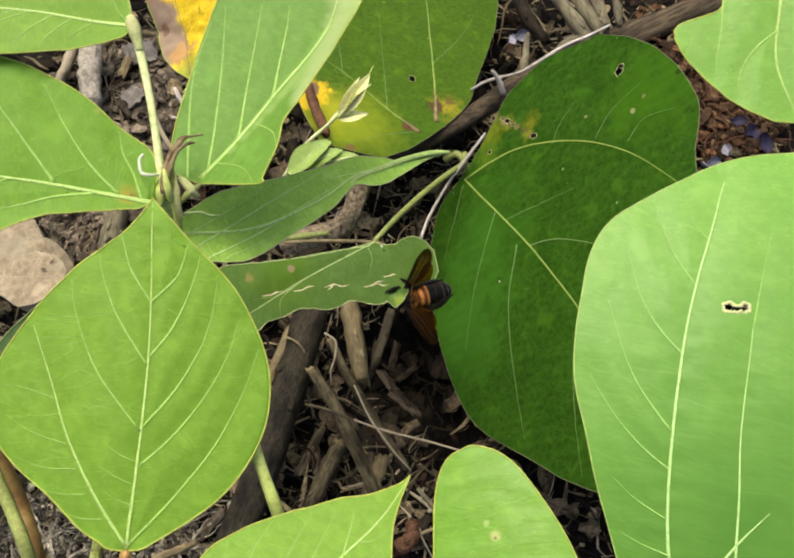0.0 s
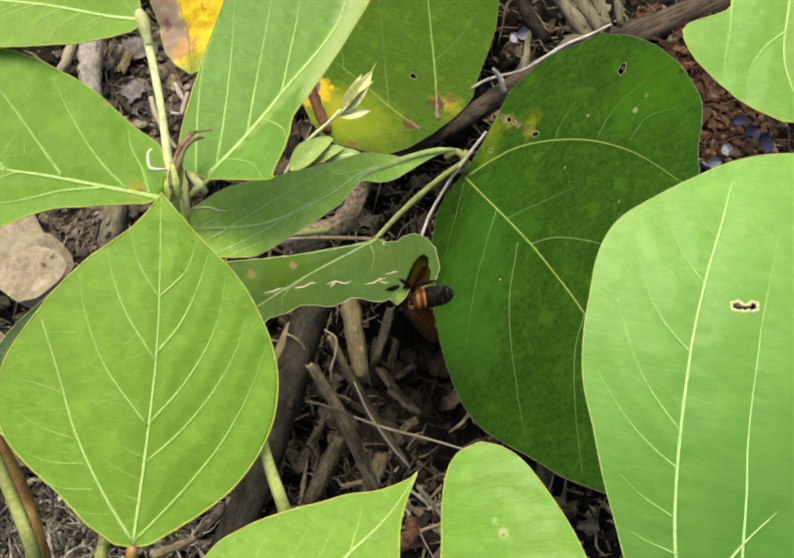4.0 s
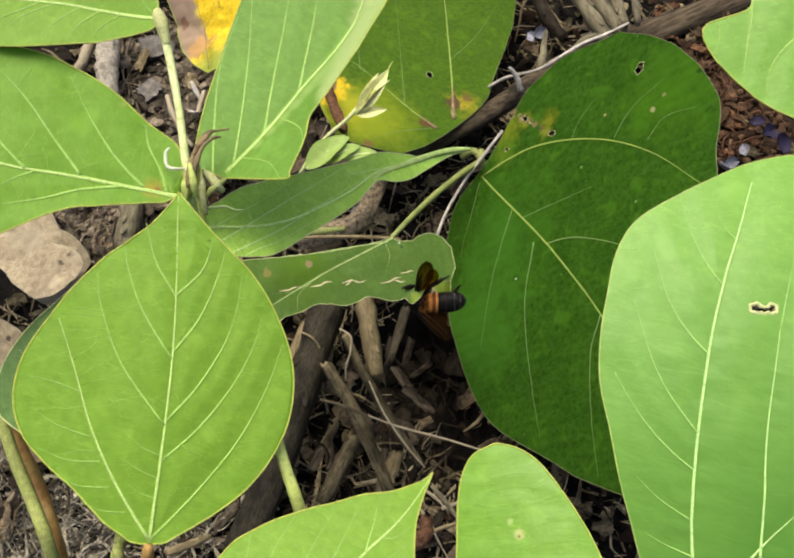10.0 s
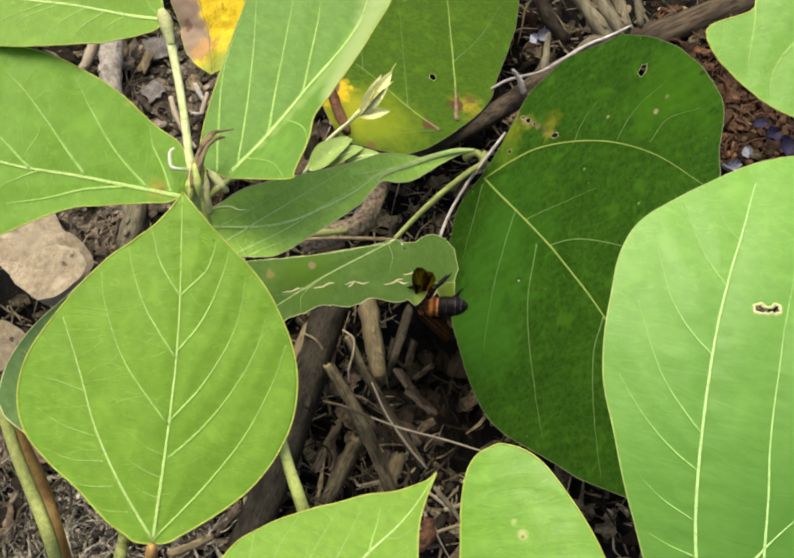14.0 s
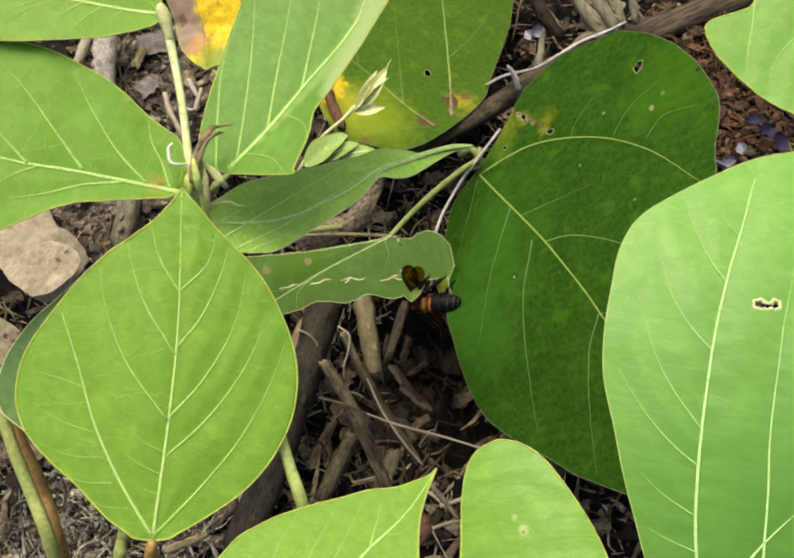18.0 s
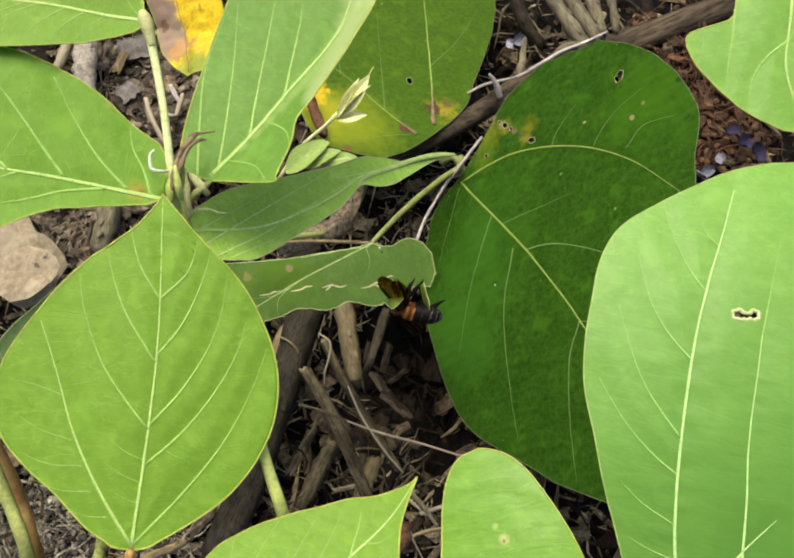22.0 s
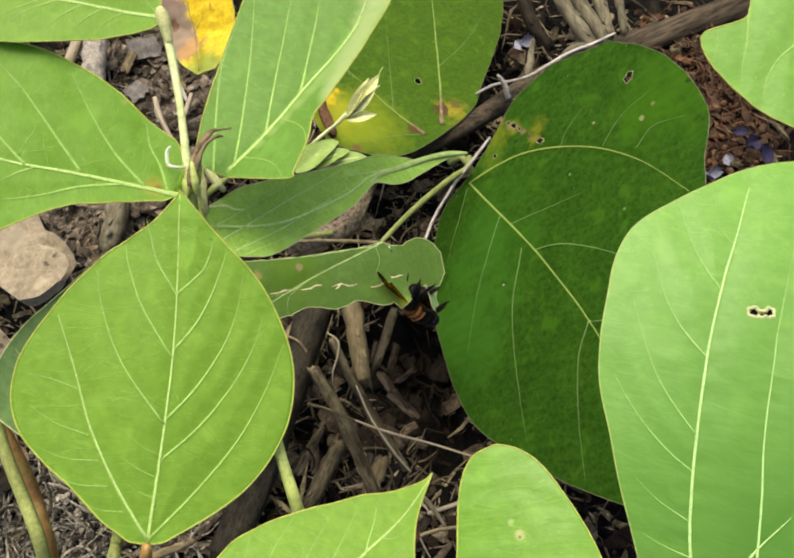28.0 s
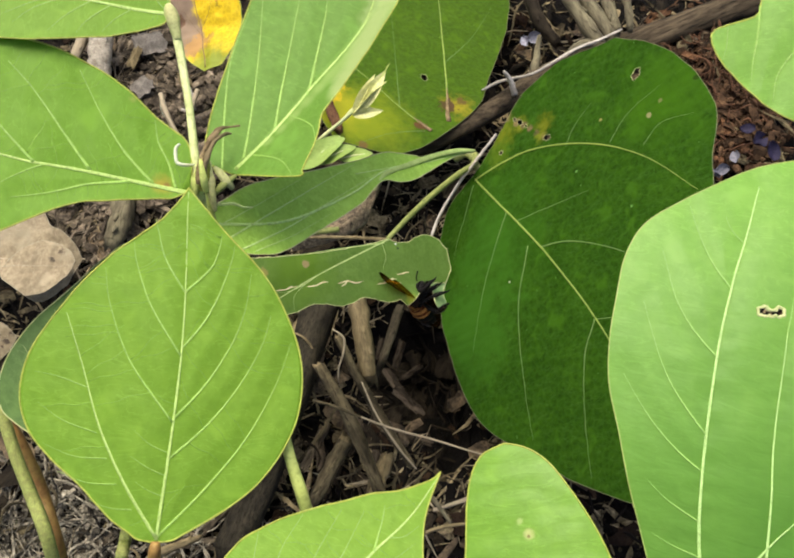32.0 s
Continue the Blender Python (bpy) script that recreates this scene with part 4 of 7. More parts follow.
dark_leaf = leaf(pose(0.0981, 0.2554, 0.1030, -1.1, 52.0, 179.4), 201.2,
    [0, 53.3, 55.8, 60, 62.9, 66, 69.7, 74.6, 81.1, 89.3, 103.5, 109.9, 112.6, 114.6, 115.1, 115.3, 114.8, 113.8, 112.7, 109.9, 107, 104, 100.2, 95.7, 89.9, 81.5, 70.4, 59.5, 50.4, 42, 32.1, 23.5, 15.6, 9.4, 4.2, 1.1, 0],
    [0, -0.6, -2.2, -5, -8.8, -13.7, -18.2, -22.9, -27.6, -31.4, -35.6, -38.7, -41.4, -43.3, -42.2, -39.6, -38.6, -38.3, -38.6, -39.1, -39.6, -40, -40.2, -40.1, -39.5, -38.8, -37.4, -36, -33.8, -31.3, -29, -23.5, -18.8, -14.8, -6.6, -1.7, 0],
    [(87.7, 32), (46.8, 82.6), (20.2, 123.2), (1.2, 163.2), (-11.9, 193.9)],
    [[(86.9, 32.4), (52.5, 32.6), (16.6, 45.7), (-10.5, 64.2), (-31.7, 87.7)], [(46.9, 83.1), (28.2, 87.2), (3.4, 100.7), (-15.4, 117.5)], [(66.4, 58.8), (74.6, 74.8), (83.5, 94.1), (91.2, 118.4)], [(53.8, 80), (61.1, 106), (61.3, 137.5), (59.1, 164.5)], [(20.3, 123.8), (27.4, 137.5), (31, 160.9), (31.2, 184)], [(88.8, 34.9), (93.2, 44.9), (99, 57.6), (103.7, 69.2)], [(29.3, 41.1), (23.1, 33.3), (14.2, 26.3)], [(5.5, 50.5), (-4, 41.2), (-20.3, 35.6)], [(-10.5, 59), (-19.1, 53), (-34, 55.2)], [(60, 65.7), (38.2, 66.7), (18.2, 67.8)], [(19.1, 124.2), (0, 128.7), (-20.3, 140.3)]],
    leaf_dark, "large dark green old leaf with small holes and brown blemish", bend=0.5, curl=0.3, holes=[(-9.6, 24.2, 2, 2.7, 153), (40.2, 31.3, 2.4, 1.3, 152), (57, 14.8, 2.2, 1.1, 130), (60.4, 11.6, 1.4, 0.9, 130), (53.2, 18.6, 1.2, 0.7, 130), (69.5, 25.7, 1.3, 1.0, 153)], vr=1.15, relief=0.25, ripple=0.3, bulge=(32, 20, 6.0, 30))
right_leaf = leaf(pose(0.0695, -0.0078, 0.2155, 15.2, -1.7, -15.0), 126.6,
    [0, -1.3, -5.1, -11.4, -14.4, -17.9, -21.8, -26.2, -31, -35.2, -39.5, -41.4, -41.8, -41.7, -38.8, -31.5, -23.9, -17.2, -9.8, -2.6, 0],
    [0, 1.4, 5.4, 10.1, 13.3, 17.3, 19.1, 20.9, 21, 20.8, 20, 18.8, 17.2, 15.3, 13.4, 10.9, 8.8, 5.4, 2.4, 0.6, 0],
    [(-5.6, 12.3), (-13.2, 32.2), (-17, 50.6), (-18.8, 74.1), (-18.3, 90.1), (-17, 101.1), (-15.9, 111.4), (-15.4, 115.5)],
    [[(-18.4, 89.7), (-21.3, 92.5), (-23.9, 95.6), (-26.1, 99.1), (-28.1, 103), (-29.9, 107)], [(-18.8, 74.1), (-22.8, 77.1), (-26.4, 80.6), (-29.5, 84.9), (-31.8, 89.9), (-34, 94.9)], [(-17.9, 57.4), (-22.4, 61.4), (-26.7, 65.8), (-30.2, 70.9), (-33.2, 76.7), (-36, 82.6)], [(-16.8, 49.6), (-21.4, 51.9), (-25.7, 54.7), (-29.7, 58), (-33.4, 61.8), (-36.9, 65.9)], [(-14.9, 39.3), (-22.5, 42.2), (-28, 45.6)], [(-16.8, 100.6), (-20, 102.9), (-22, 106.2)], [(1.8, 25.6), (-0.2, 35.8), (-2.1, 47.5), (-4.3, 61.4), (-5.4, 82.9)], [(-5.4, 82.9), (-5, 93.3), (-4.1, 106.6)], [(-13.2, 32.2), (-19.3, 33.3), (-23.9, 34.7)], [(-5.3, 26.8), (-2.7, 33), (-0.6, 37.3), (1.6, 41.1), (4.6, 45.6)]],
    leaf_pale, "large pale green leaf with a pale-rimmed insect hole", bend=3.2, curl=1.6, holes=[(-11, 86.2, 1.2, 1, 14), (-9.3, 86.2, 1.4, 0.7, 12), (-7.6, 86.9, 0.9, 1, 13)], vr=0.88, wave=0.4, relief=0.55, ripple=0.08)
notched_leaf = leaf(pose(0.0960, 0.1759, 0.2630, -11.7, 9.2, -175.3), 60.3,
    [0, 0, -0.1, -0.3, -0.6, -0.9, -1.3, -1.7, -2.2, -2.8, -3.5, -4.2, -5, -5.9, -6.8, -7.8, -8.8, -9.9, -11, -12.3, -13.5, -14.9, -16.2, -17.1, -17.3, -17.5, -17.8, -18, -18.2, -18.5, -18.7, -19, -19.2, -19.5, -19.8, -20, -20.3, -20.6, -20.9, -21.1, -21.4, -21.6, -21.4, -21.3, -21.1, -21, -20.8, -20.7, -20.5, -20.4, -20.2, -20.1, -19.9, -19.8, -19.6, -19.5, -19.3, -19.2, -18.9, -18.2, -17.6, -16.9, -16.3, -15.7, -15.1, -14.5, -14, -13.4, -12.9, -12.4, -11.9, -11.4, -11, -10.6, -10.2, -9.8, -8.7, -7.5, -6.4, -5.4, -4.5, -3.6, -2.9, -2.2, -1.6, -1.1, -0.7, -0.4, -0.2, 0, 0],
    stations(60.3, [(0, 0), (4, 4.5), (10, 8.3), (16, 9.8), (22.2, 11.3), (26.0, 12.1), (28.5, 13.0), (29.6, 14.6), (30.2, 17.4), (30.5, 19.7), (30.8, 21.9), (31.3, 23.8), (32.5, 25.1), (34.7, 25.3), (37.5, 24.6), (40.9, 23.2), (46.0, 20.0), (51.1, 16.3), (54.9, 12.4), (58.7, 7.0), (60.3, 0)], 160),
    [(-5.8, 6.6), (-0.3, 29.4), (3.6, 44.1), (1.8, 58.2)],
    [[(12.5, 27), (14.5, 34.4), (16.6, 40.5), (17.9, 45.4)], [(1.7, 36.8), (7.5, 40.2), (11.9, 45.2), (13.9, 51.1)], [(21, 31.3), (22, 35.7), (23.6, 39.3)]],
    leaf_fresh, "pale green leaf with a bitten scalloped edge", fine=(260, 80))
tip_leaf = leaf(pose(-0.0205, -0.0071, 0.2380, -12.5, -7.3, -29.9), 59.9,
    [0, -18.5, -20, -22.6, -26.1, -27.9, -28.9, -29.7, -29.4, -28.5, -25.9, -22.6, -18.5, -14.1, -10.2, -5.5, -2.9, -1.2, -0.3, -0.1, 0],
    [0, 0.7, 2.9, 6.6, 10.6, 11.6, 12.8, 14.1, 14.4, 13.3, 12.3, 10.1, 7.2, 4.7, 2.8, 1.7, 1, 0.6, 0.3, 0.1, 0],
    [(-4.8, 6.9), (-5.6, 22.6), (-3.5, 35.3), (-0.5, 47.1), (0.2, 59.1)],
    [[(-4.8, 6.9), (-17.6, 14.3), (-22.3, 19), (-26.9, 28)], [(-5, 8.9), (-15.6, 17.9), (-20.1, 26), (-20.8, 36)], [(-5.4, 16.7), (-12, 23.7), (-13.4, 29.5), (-14.2, 41.2)], [(-5, 25.4), (-8.3, 29.6), (-8.6, 33.3), (-9.7, 43.2)], [(-3.2, 36.5), (-4.2, 39.8), (-5.3, 43.6), (-6.5, 46.5)], [(-2.1, 40.8), (0.6, 42.6), (2.3, 46.3)], [(-4.1, 31.8), (0.7, 36.2), (3.5, 42.4)]],
    leaf_bright, "bright green leaflet with a sharp pointed tip", curl=1, net=5.0, ripple=0.1)
round_leaf = leaf(pose(0.0278, -0.0124, 0.2361, 2.4, -17.8, 4.2), 58.7,
    [0, -0.5, -2.1, -4.6, -8.1, -11.3, -11.9, -12.4, -13.1, -13, -12.4, -11.7, -10.9, -10.3, -9.7, -8.9, -7.9, -6.5, -4.6, -1.5, 0],
    [0, 0.9, 3.4, 7.5, 13.2, 15.6, 17.5, 19.5, 19.8, 19.8, 19, 18, 16.6, 14.8, 12.9, 11, 9.1, 6.9, 4.4, 1.7, 0],
    [(0.5, 7.1), (1.2, 16.1), (1.5, 25.5)],
    [[(1.2, 16.1), (-3.6, 26), (-7.1, 32.2)]],
    leaf_spotted, "rounded bright green leaf with a thin yellow rim", curl=7, vr=0.5, ripple=0.12)
blotched_leaf = leaf(pose(0.0049, 0.2230, 0.0568, -15.4, 11.8, -8.0), 251.9,
    [0, -25, -29.4, -31.1, -33.4, -36.3, -39, -41.8, -45, -47.8, -49.7, -51.7, -53.6, -53.4, -53.2, -53, -52.8, -52.2, -49.6, -47.1, -44.5, -42, -39.5, -36.8, -31.8, -27.2, -22.8, -18.7, -14.9, -11.5, -8.5, -6, -3.8, -2.2, -1, -0.2, 0],
    [0, 0.6, 2.5, 5.7, 10.1, 14, 18.1, 22.6, 27.3, 32.4, 37.2, 40.9, 42.5, 44.4, 46.8, 49.2, 51.3, 53.4, 54.3, 55.3, 55, 54.4, 53.8, 53.2, 50.1, 46.1, 42.3, 38.8, 35.6, 31, 23, 16.1, 10.3, 5.8, 2.6, 0.7, 0],
    [(24, 31.9), (21.4, 62.7), (17.7, 97.9), (14.8, 123), (6.5, 192.8)],
    [[(15.7, 22), (6.5, 28.5), (-2.7, 35.4), (-19, 48.2), (-32.7, 57.8)], [(-0.6, 34.3), (-5, 64.8), (-11.5, 112.4)], [(-24.3, 50.1), (-27.5, 68.4), (-34.2, 94.6)], [(20.4, 74.1), (33.7, 99.7), (44.4, 130.4)], [(13.2, 21.2), (-3.5, 13.3), (-17, 2.9)]],
    leaf_blotched, "dark green ageing leaf with yellow blotches and brown specks", holes=[(10.1, 58.3, 1.6, 2.3, 18)], vr=1.2, relief=0.2, ripple=0.3)
for a, b in (((0.0157, 0.0220), (0.0068, 0.0284)), ((0.0240, 0.0319), (0.0220, 0.0550))):
    part("dead_vein", tube([(a[0] + (b[0] - a[0]) * k / 4, a[1] + (b[1] - a[1]) * k / 4, SURFACE[blotched_leaf.name](a[0] + (b[0] - a[0]) * k / 4, a[1] + (b[1] - a[1]) * k / 4) + 0.0004) for k in range(5)], [0.0011, 0.0010, 0.0006, 0.0002], 16, 8, 0.5, 0.3), stem_brown, blotched_leaf, "brown dead end of a vein")
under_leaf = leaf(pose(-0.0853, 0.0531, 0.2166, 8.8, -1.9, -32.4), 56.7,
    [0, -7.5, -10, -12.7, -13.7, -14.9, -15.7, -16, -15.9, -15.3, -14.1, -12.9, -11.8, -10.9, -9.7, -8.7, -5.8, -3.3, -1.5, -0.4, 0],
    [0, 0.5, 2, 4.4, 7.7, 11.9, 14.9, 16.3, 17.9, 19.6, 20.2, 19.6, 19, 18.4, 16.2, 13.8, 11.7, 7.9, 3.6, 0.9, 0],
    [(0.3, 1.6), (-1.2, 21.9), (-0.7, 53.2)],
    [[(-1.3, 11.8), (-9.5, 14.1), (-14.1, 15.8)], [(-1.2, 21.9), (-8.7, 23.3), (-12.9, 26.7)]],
    leaf_shaded, "blue-green leaflet beneath another leaf, shade painted into its colour", vr=0.8)
yellow_leaf = leaf(pose(-0.0758, 0.2368, 0.0994, 3.7, -28.7, 2.7), 81.3,
    [0, -0.5, -2.2, -4.8, -8.3, -11.3, -14.6, -16.1, -17.3, -17.8, -18.4, -19.1, -19.8, -20.5, -19, -17.3, -15.8, -14.6, -6.6, -1.7, 0],
    [0, 7.3, 9.2, 12.3, 15.4, 17.3, 19.4, 20.8, 21.4, 22.1, 21.2, 19.6, 18.1, 16.6, 12.8, 9.1, 5.9, 3.4, 1.5, 0.4, 0],
    [(0, 2), (-2.4, 20.5), (-2.9, 39), (-0.7, 73.2)],
    [[(-1.6, 17.7), (-7.8, 27.9), (-13.4, 40.6)], [(-2.1, 23), (4.6, 28), (8.8, 34.1)]],
    leaf_yellow, "yellowing dying leaf with brown crumpled dead patches", crease=(-2.1, 24.0, -17.5, 31.1, 0.55), vr=0.7, wave=2.6, ripple=0.5, fine=(160, 90))
gray_leaf = leaf(pose(-0.1974, 0.1858, 0.0406, 5.3, 4.0, -99.5), 63.3,
    [0, -5.4, -12.7, -12.5, -12.2, -11.8, -11.4, -11.9, -13.9, -16, -18.2, -20.5, -18.7, -12.5, -11.2, -9.4, -7.1, -4.1, -1.1, -1.1, 0],
    [0, 0.7, 2.7, 6.1, 10.7, 13.9, 12.2, 10.3, 8.3, 10.9, 13.8, 17.4, 20.2, 21.5, 18.8, 14.7, 10.3, 3.5, -1.1, -1.1, 0],
    [(4.6, 7.3), (6.8, 33.9), (-1.8, 45.7), (-3.5, 59.8)],
    [[(0.6, 24.4), (-7.7, 31.8), (-11.4, 40.5)], [(8, 34.3), (12, 41.3), (19.3, 45.8)]],
    leaf_dead, "curled grey-brown dead leaf lying on the litter", bend=3, crease=(13.3, 31.0, -7.1, 59.4, -0.6), vr=0.6, wave=4.5, ripple=0.8)
gray_fold = leaf(pose(-0.1974, 0.1858, 0.0406, 5.3, 4.0, -99.5) @ pose(0.0035, 0.0310, 0.0050, 3, -5, 0), 34.0,
    stations(34.0, [(0, 10.3), (4, 4.0), (9, -1.6), (17.8, -6.6), (25.5, -5.8), (31, -3.0), (34, 1.0)], 60),
    stations(34.0, [(0, 10.3), (4, 13.8), (9.6, 16.5), (17, 20), (24.7, 17.1), (32.3, 9), (34, 1.0)], 60),
    [(7.5, 2.0), (6.5, 14.0), (4.0, 31.0)], [[(6.8, 10), (0.8, 17), (-3.0, 24)], [(6.5, 14), (12, 21), (13.5, 25)]],
    leaf_dead, "pale folded half of a dead leaf on the litter", bend=5, curl=6, vr=0.5, wave=1.6, ripple=0.5)
gray_scrap = leaf(pose(-0.1861, 0.1384, 0.0423, -45.5, 2.5, -73.1), 28.6,
    [0, -0.4, -1.8, -4, -7, -8.7, -9.2, -9.7, -10.3, -10.9, -10.7, -10.3, -9.8, -8.7, -7.3, -6, -4.3, -2.4, -1.1, -0.3, 0],
    [0, 4.5, 12.1, 12.5, 13.1, 13.8, 14.6, 15.5, 15.4, 14.5, 13.5, 12.4, 10.9, 9.4, 8, 6.2, 4.1, 2.3, 1, 0.3, 0],
    [(2.5, 1.8), (2.1, 13), (0.1, 26.8)],
    [[(2.1, 13), (-2.5, 18.5), (-6.4, 21.6)]],
    leaf_dead, "scrap of pale grey dead leaf on the litter", bend=4, vr=0.6, wave=2.0)

# the pale rolled-up edge near the tip of the side-on leaflet
part("rolled_edge", tube([(0.0030, 0.0550, 0.0003), (-0.0004, 0.0612, 0.0008), (-0.0012, 0.0720, 0.0010), (-0.0016, 0.0820, 0.0011), (-0.0012, 0.0910, 0.0009), (0.0000, 0.0986, 0.0003)], [0.0002, 0.0006, 0.0009, 0.0008, 0.0009, 0.0005], 40, 10, 0.15, 0.45), leaf_roll, edge_leaf, "pale rolled-up edge")

# ---- stems ----
stem("petiole", [(-0.0527, 0.1421, 0.2583), (-0.0507, 0.1340, 0.2538), (-0.0486, 0.1231, 0.2492), (-0.0468, 0.1101, 0.2436), (-0.0459, 0.1036, 0.2382), (-0.0446, 0.1041, 0.2177), (-0.0486, 0.1146, 0.1625)],
     [0.0012, 0.0010, 0.0009, 0.0010, 0.0011, 0.0012, 0.0012], stem_pale, "pale green vine petiole between two leaf nodes", rings=36)
stem("leaf_node", [(-0.0510, 0.1360, 0.2553), (-0.0515, 0.1376, 0.2562), (-0.0522, 0.1400, 0.2576), (-0.0528, 0.1418, 0.2586), (-0.0533, 0.1430, 0.2590)], [0.0008, 0.0012, 0.0016, 0.0015, 0.0008], node_olive, "swollen olive-green joint where a leaflet meets its petiole", rings=18)
stem("leaf_node", [(-0.0440, 0.1096, 0.2486), (-0.0437, 0.1072, 0.2477), (-0.0439, 0.1049, 0.2464), (-0.0447, 0.1030, 0.2439)], [0.0009, 0.0012, 0.0013, 0.0007], node_dark, "swollen olive joint where three leaflets meet", rings=16)
stem("leaf_node", [(-0.0419, 0.1077, 0.2460), (-0.0404, 0.1062, 0.2457), (-0.0391, 0.1050, 0.2445), (-0.0382, 0.1047, 0.2421)], [0.0006, 0.0010, 0.0011, 0.0007], node_olive, "swollen yellow-green joint of the folded leaflet", rings=16)
stem("stipule", [(-0.0430, 0.1086, 0.2475), (-0.0428, 0.1054, 0.2461), (-0.0425, 0.1023, 0.2432), (-0.0422, 0.1000, 0.2394)], [0.0004, 0.0009, 0.0010, 0.0005], stem_cream, "cream-coloured withered stipule below the leaf joint", "stipule", rings=18, rough=0.4)
part("drip_tip", tube([front_leaf.matrix_world.inverted() @ Vector(p) for p in ((-0.0480, 0.1027, 0.2448), (-0.0476, 0.1040, 0.2461), (-0.0472, 0.1061, 0.2471))], [0.0010, 0.0006, 0.0002], 14, 8, 0.1, 0.3), leaf_bright, front_leaf, "drawn-out tip of the leaflet")
stem("leaf_node", [(-0.0471, 0.1023, 0.2420), (-0.0461, 0.1053, 0.2438), (-0.0451, 0.1091, 0.2443)], [0.0010, 0.0015, 0.0010], stem_green, "swollen yellow-green joint where three leaflets meet", rings=10)
stem("stipule", [(-0.0452, 0.1036, 0.2458), (-0.0441, 0.1076, 0.2491), (-0.0425, 0.1108, 0.2515), (-0.0405, 0.1138, 0.2523), (-0.0386, 0.1155, 0.2508), (-0.0362, 0.1165, 0.2501)], [0.0008, 0.0011, 0.0009, 0.0006, 0.0003, 0.0002], stem_brown, "withered brown stipule at the leaf joint", "stipule", rough=0.7)
stem("stipule", [(-0.0442, 0.1036, 0.2469), (-0.0431, 0.1074, 0.2501), (-0.0418, 0.1106, 0.2515), (-0.0394, 0.1135, 0.2511), (-0.0379, 0.1142, 0.2503)], [0.0005, 0.0007, 0.0006, 0.0004, 0.0002], wood_tan, "withered tan stipule at the leaf joint", "stipule", rough=0.7)
stem("stipule", [(-0.0436, 0.1023, 0.2447), (-0.0438, 0.1037, 0.2480), (-0.0443, 0.1066, 0.2498), (-0.0447, 0.1081, 0.2499)], [0.0007, 0.0009, 0.0006, 0.0002], stem_green, "pale green pointed stipule at the leaf joint", "stipule")
stem("leaf_node", [(-0.0424, 0.1027, 0.2421), (-0.0401, 0.1039, 0.2443), (-0.0383, 0.1056, 0.2445), (-0.0371, 0.1070, 0.2439)], [0.0005, 0.0009, 0.0008, 0.0003], stem_olive, "swollen yellow-green joint where a leaflet meets its petiole", rings=12)
stem("tendril", [(-0.0496, 0.1119, 0.2493), (-0.0505, 0.1108, 0.2488), (-0.0502, 0.1081, 0.2477), (-0.0485, 0.1075, 0.2474), (-0.0468, 0.1088, 0.2452)], [0.0003, 0.0004, 0.0004, 0.0004, 0.0003], tendril_white, "curled whitish dry tendril on the stem", "tendril")
stem("tendril", [(-0.0439, 0.1015, 0.2384), (-0.0407, 0.1017, 0.2395), (-0.0379, 0.1023, 0.2387), (-0.0361, 0.1021, 0.2375), (-0.0340, 0.1030, 0.2357)], [0.0004, 0.0004, 0.0004, 0.0003, 0.0002], vein_dull, "thin pale green tendril from the leaf joint", "tendril")
stem("tendril", [(-0.0432, 0.0992, 0.2363), (-0.0433, 0.1018, 0.2417), (-0.0439, 0.1029, 0.2433)], [0.0009, 0.0007, 0.0004], stem_green, "thin pale green tendril from the leaf joint", "tendril")
stem("petiole", [(0.0007, 0.1639, 0.0921), (0.0109, 0.1805, 0.0818), (0.0227, 0.2011, 0.0634), (0.0347, 0.2207, 0.0445), (0.0429, 0.2311, 0.0359), (0.0448, 0.2397, 0.0308)], [0.0010, 0.0012, 0.0013, 0.0014, 0.0015, 0.0016], stem_olive, "yellow-green petiole of the half-eaten leaflet")
stem("petiole", [(0.0447, 0.2244, 0.0319), (0.0459, 0.2318, 0.0297), (0.0411, 0.2397, 0.0308), (0.0353, 0.2399, 0.0255)], [0.0012, 0.0016, 0.0018, 0.0018], stem_olive, "short green stalk of the large dark leaf")
stem("dry_stalk", [(0.0216, 0.1895, 0.0410), (0.0263, 0.2032, 0.0371), (0.0350, 0.2187, 0.0382), (0.0442, 0.2313, 0.0403), (0.0548, 0.2488, 0.0347)], [0.0008, 0.0007, 0.0007, 0.0008, 0.0007], wood_weathered, "thin grey dry stalk beside the green petiole", "stalk")
stem("petiole", [(-0.0270, 0.0576, 0.2312), (-0.0249, 0.0503, 0.2270), (-0.0226, 0.0430, 0.2222), (-0.0202, 0.0361, 0.2161), (-0.0165, 0.0226, 0.1886), (-0.0164, 0.0149, 0.0985)], [0.0010, 0.0013, 0.0014, 0.0015, 0.0015, 0.0015], stem_green, "light green petiole rising beneath the leaflets")
stem("petiole", [(-0.0506, 0.0267, 0.2300), (-0.0512, 0.0241, 0.2273), (-0.0573, 0.0156, 0.2019), (-0.0707, -0.0007, 0.1461)], [0.0009, 0.0014, 0.0014, 0.0014], stem_red, "reddish petiole of the broad leaflet")
stem("petiole", [(-0.0577, 0.0350, 0.2259), (-0.0590, 0.0280, 0.2219), (-0.0607, 0.0231, 0.2171), (-0.0800, 0.0059, 0.1489)], [0.0011, 0.0013, 0.0014, 0.0015], stem_hairy, "light green petiole rising beneath the leaflets")
stem("vine_stem", [(-0.0966, 0.0647, 0.2108), (-0.0932, 0.0534, 0.2049), (-0.0890, 0.0422, 0.1980), (-0.0847, 0.0293, 0.1893), (-0.0929, 0.0064, 0.1274)], [0.0015, 0.0016, 0.0016, 0.0017, 0.0018], stem_hairy, "green hairy vine stem rising from the litter")
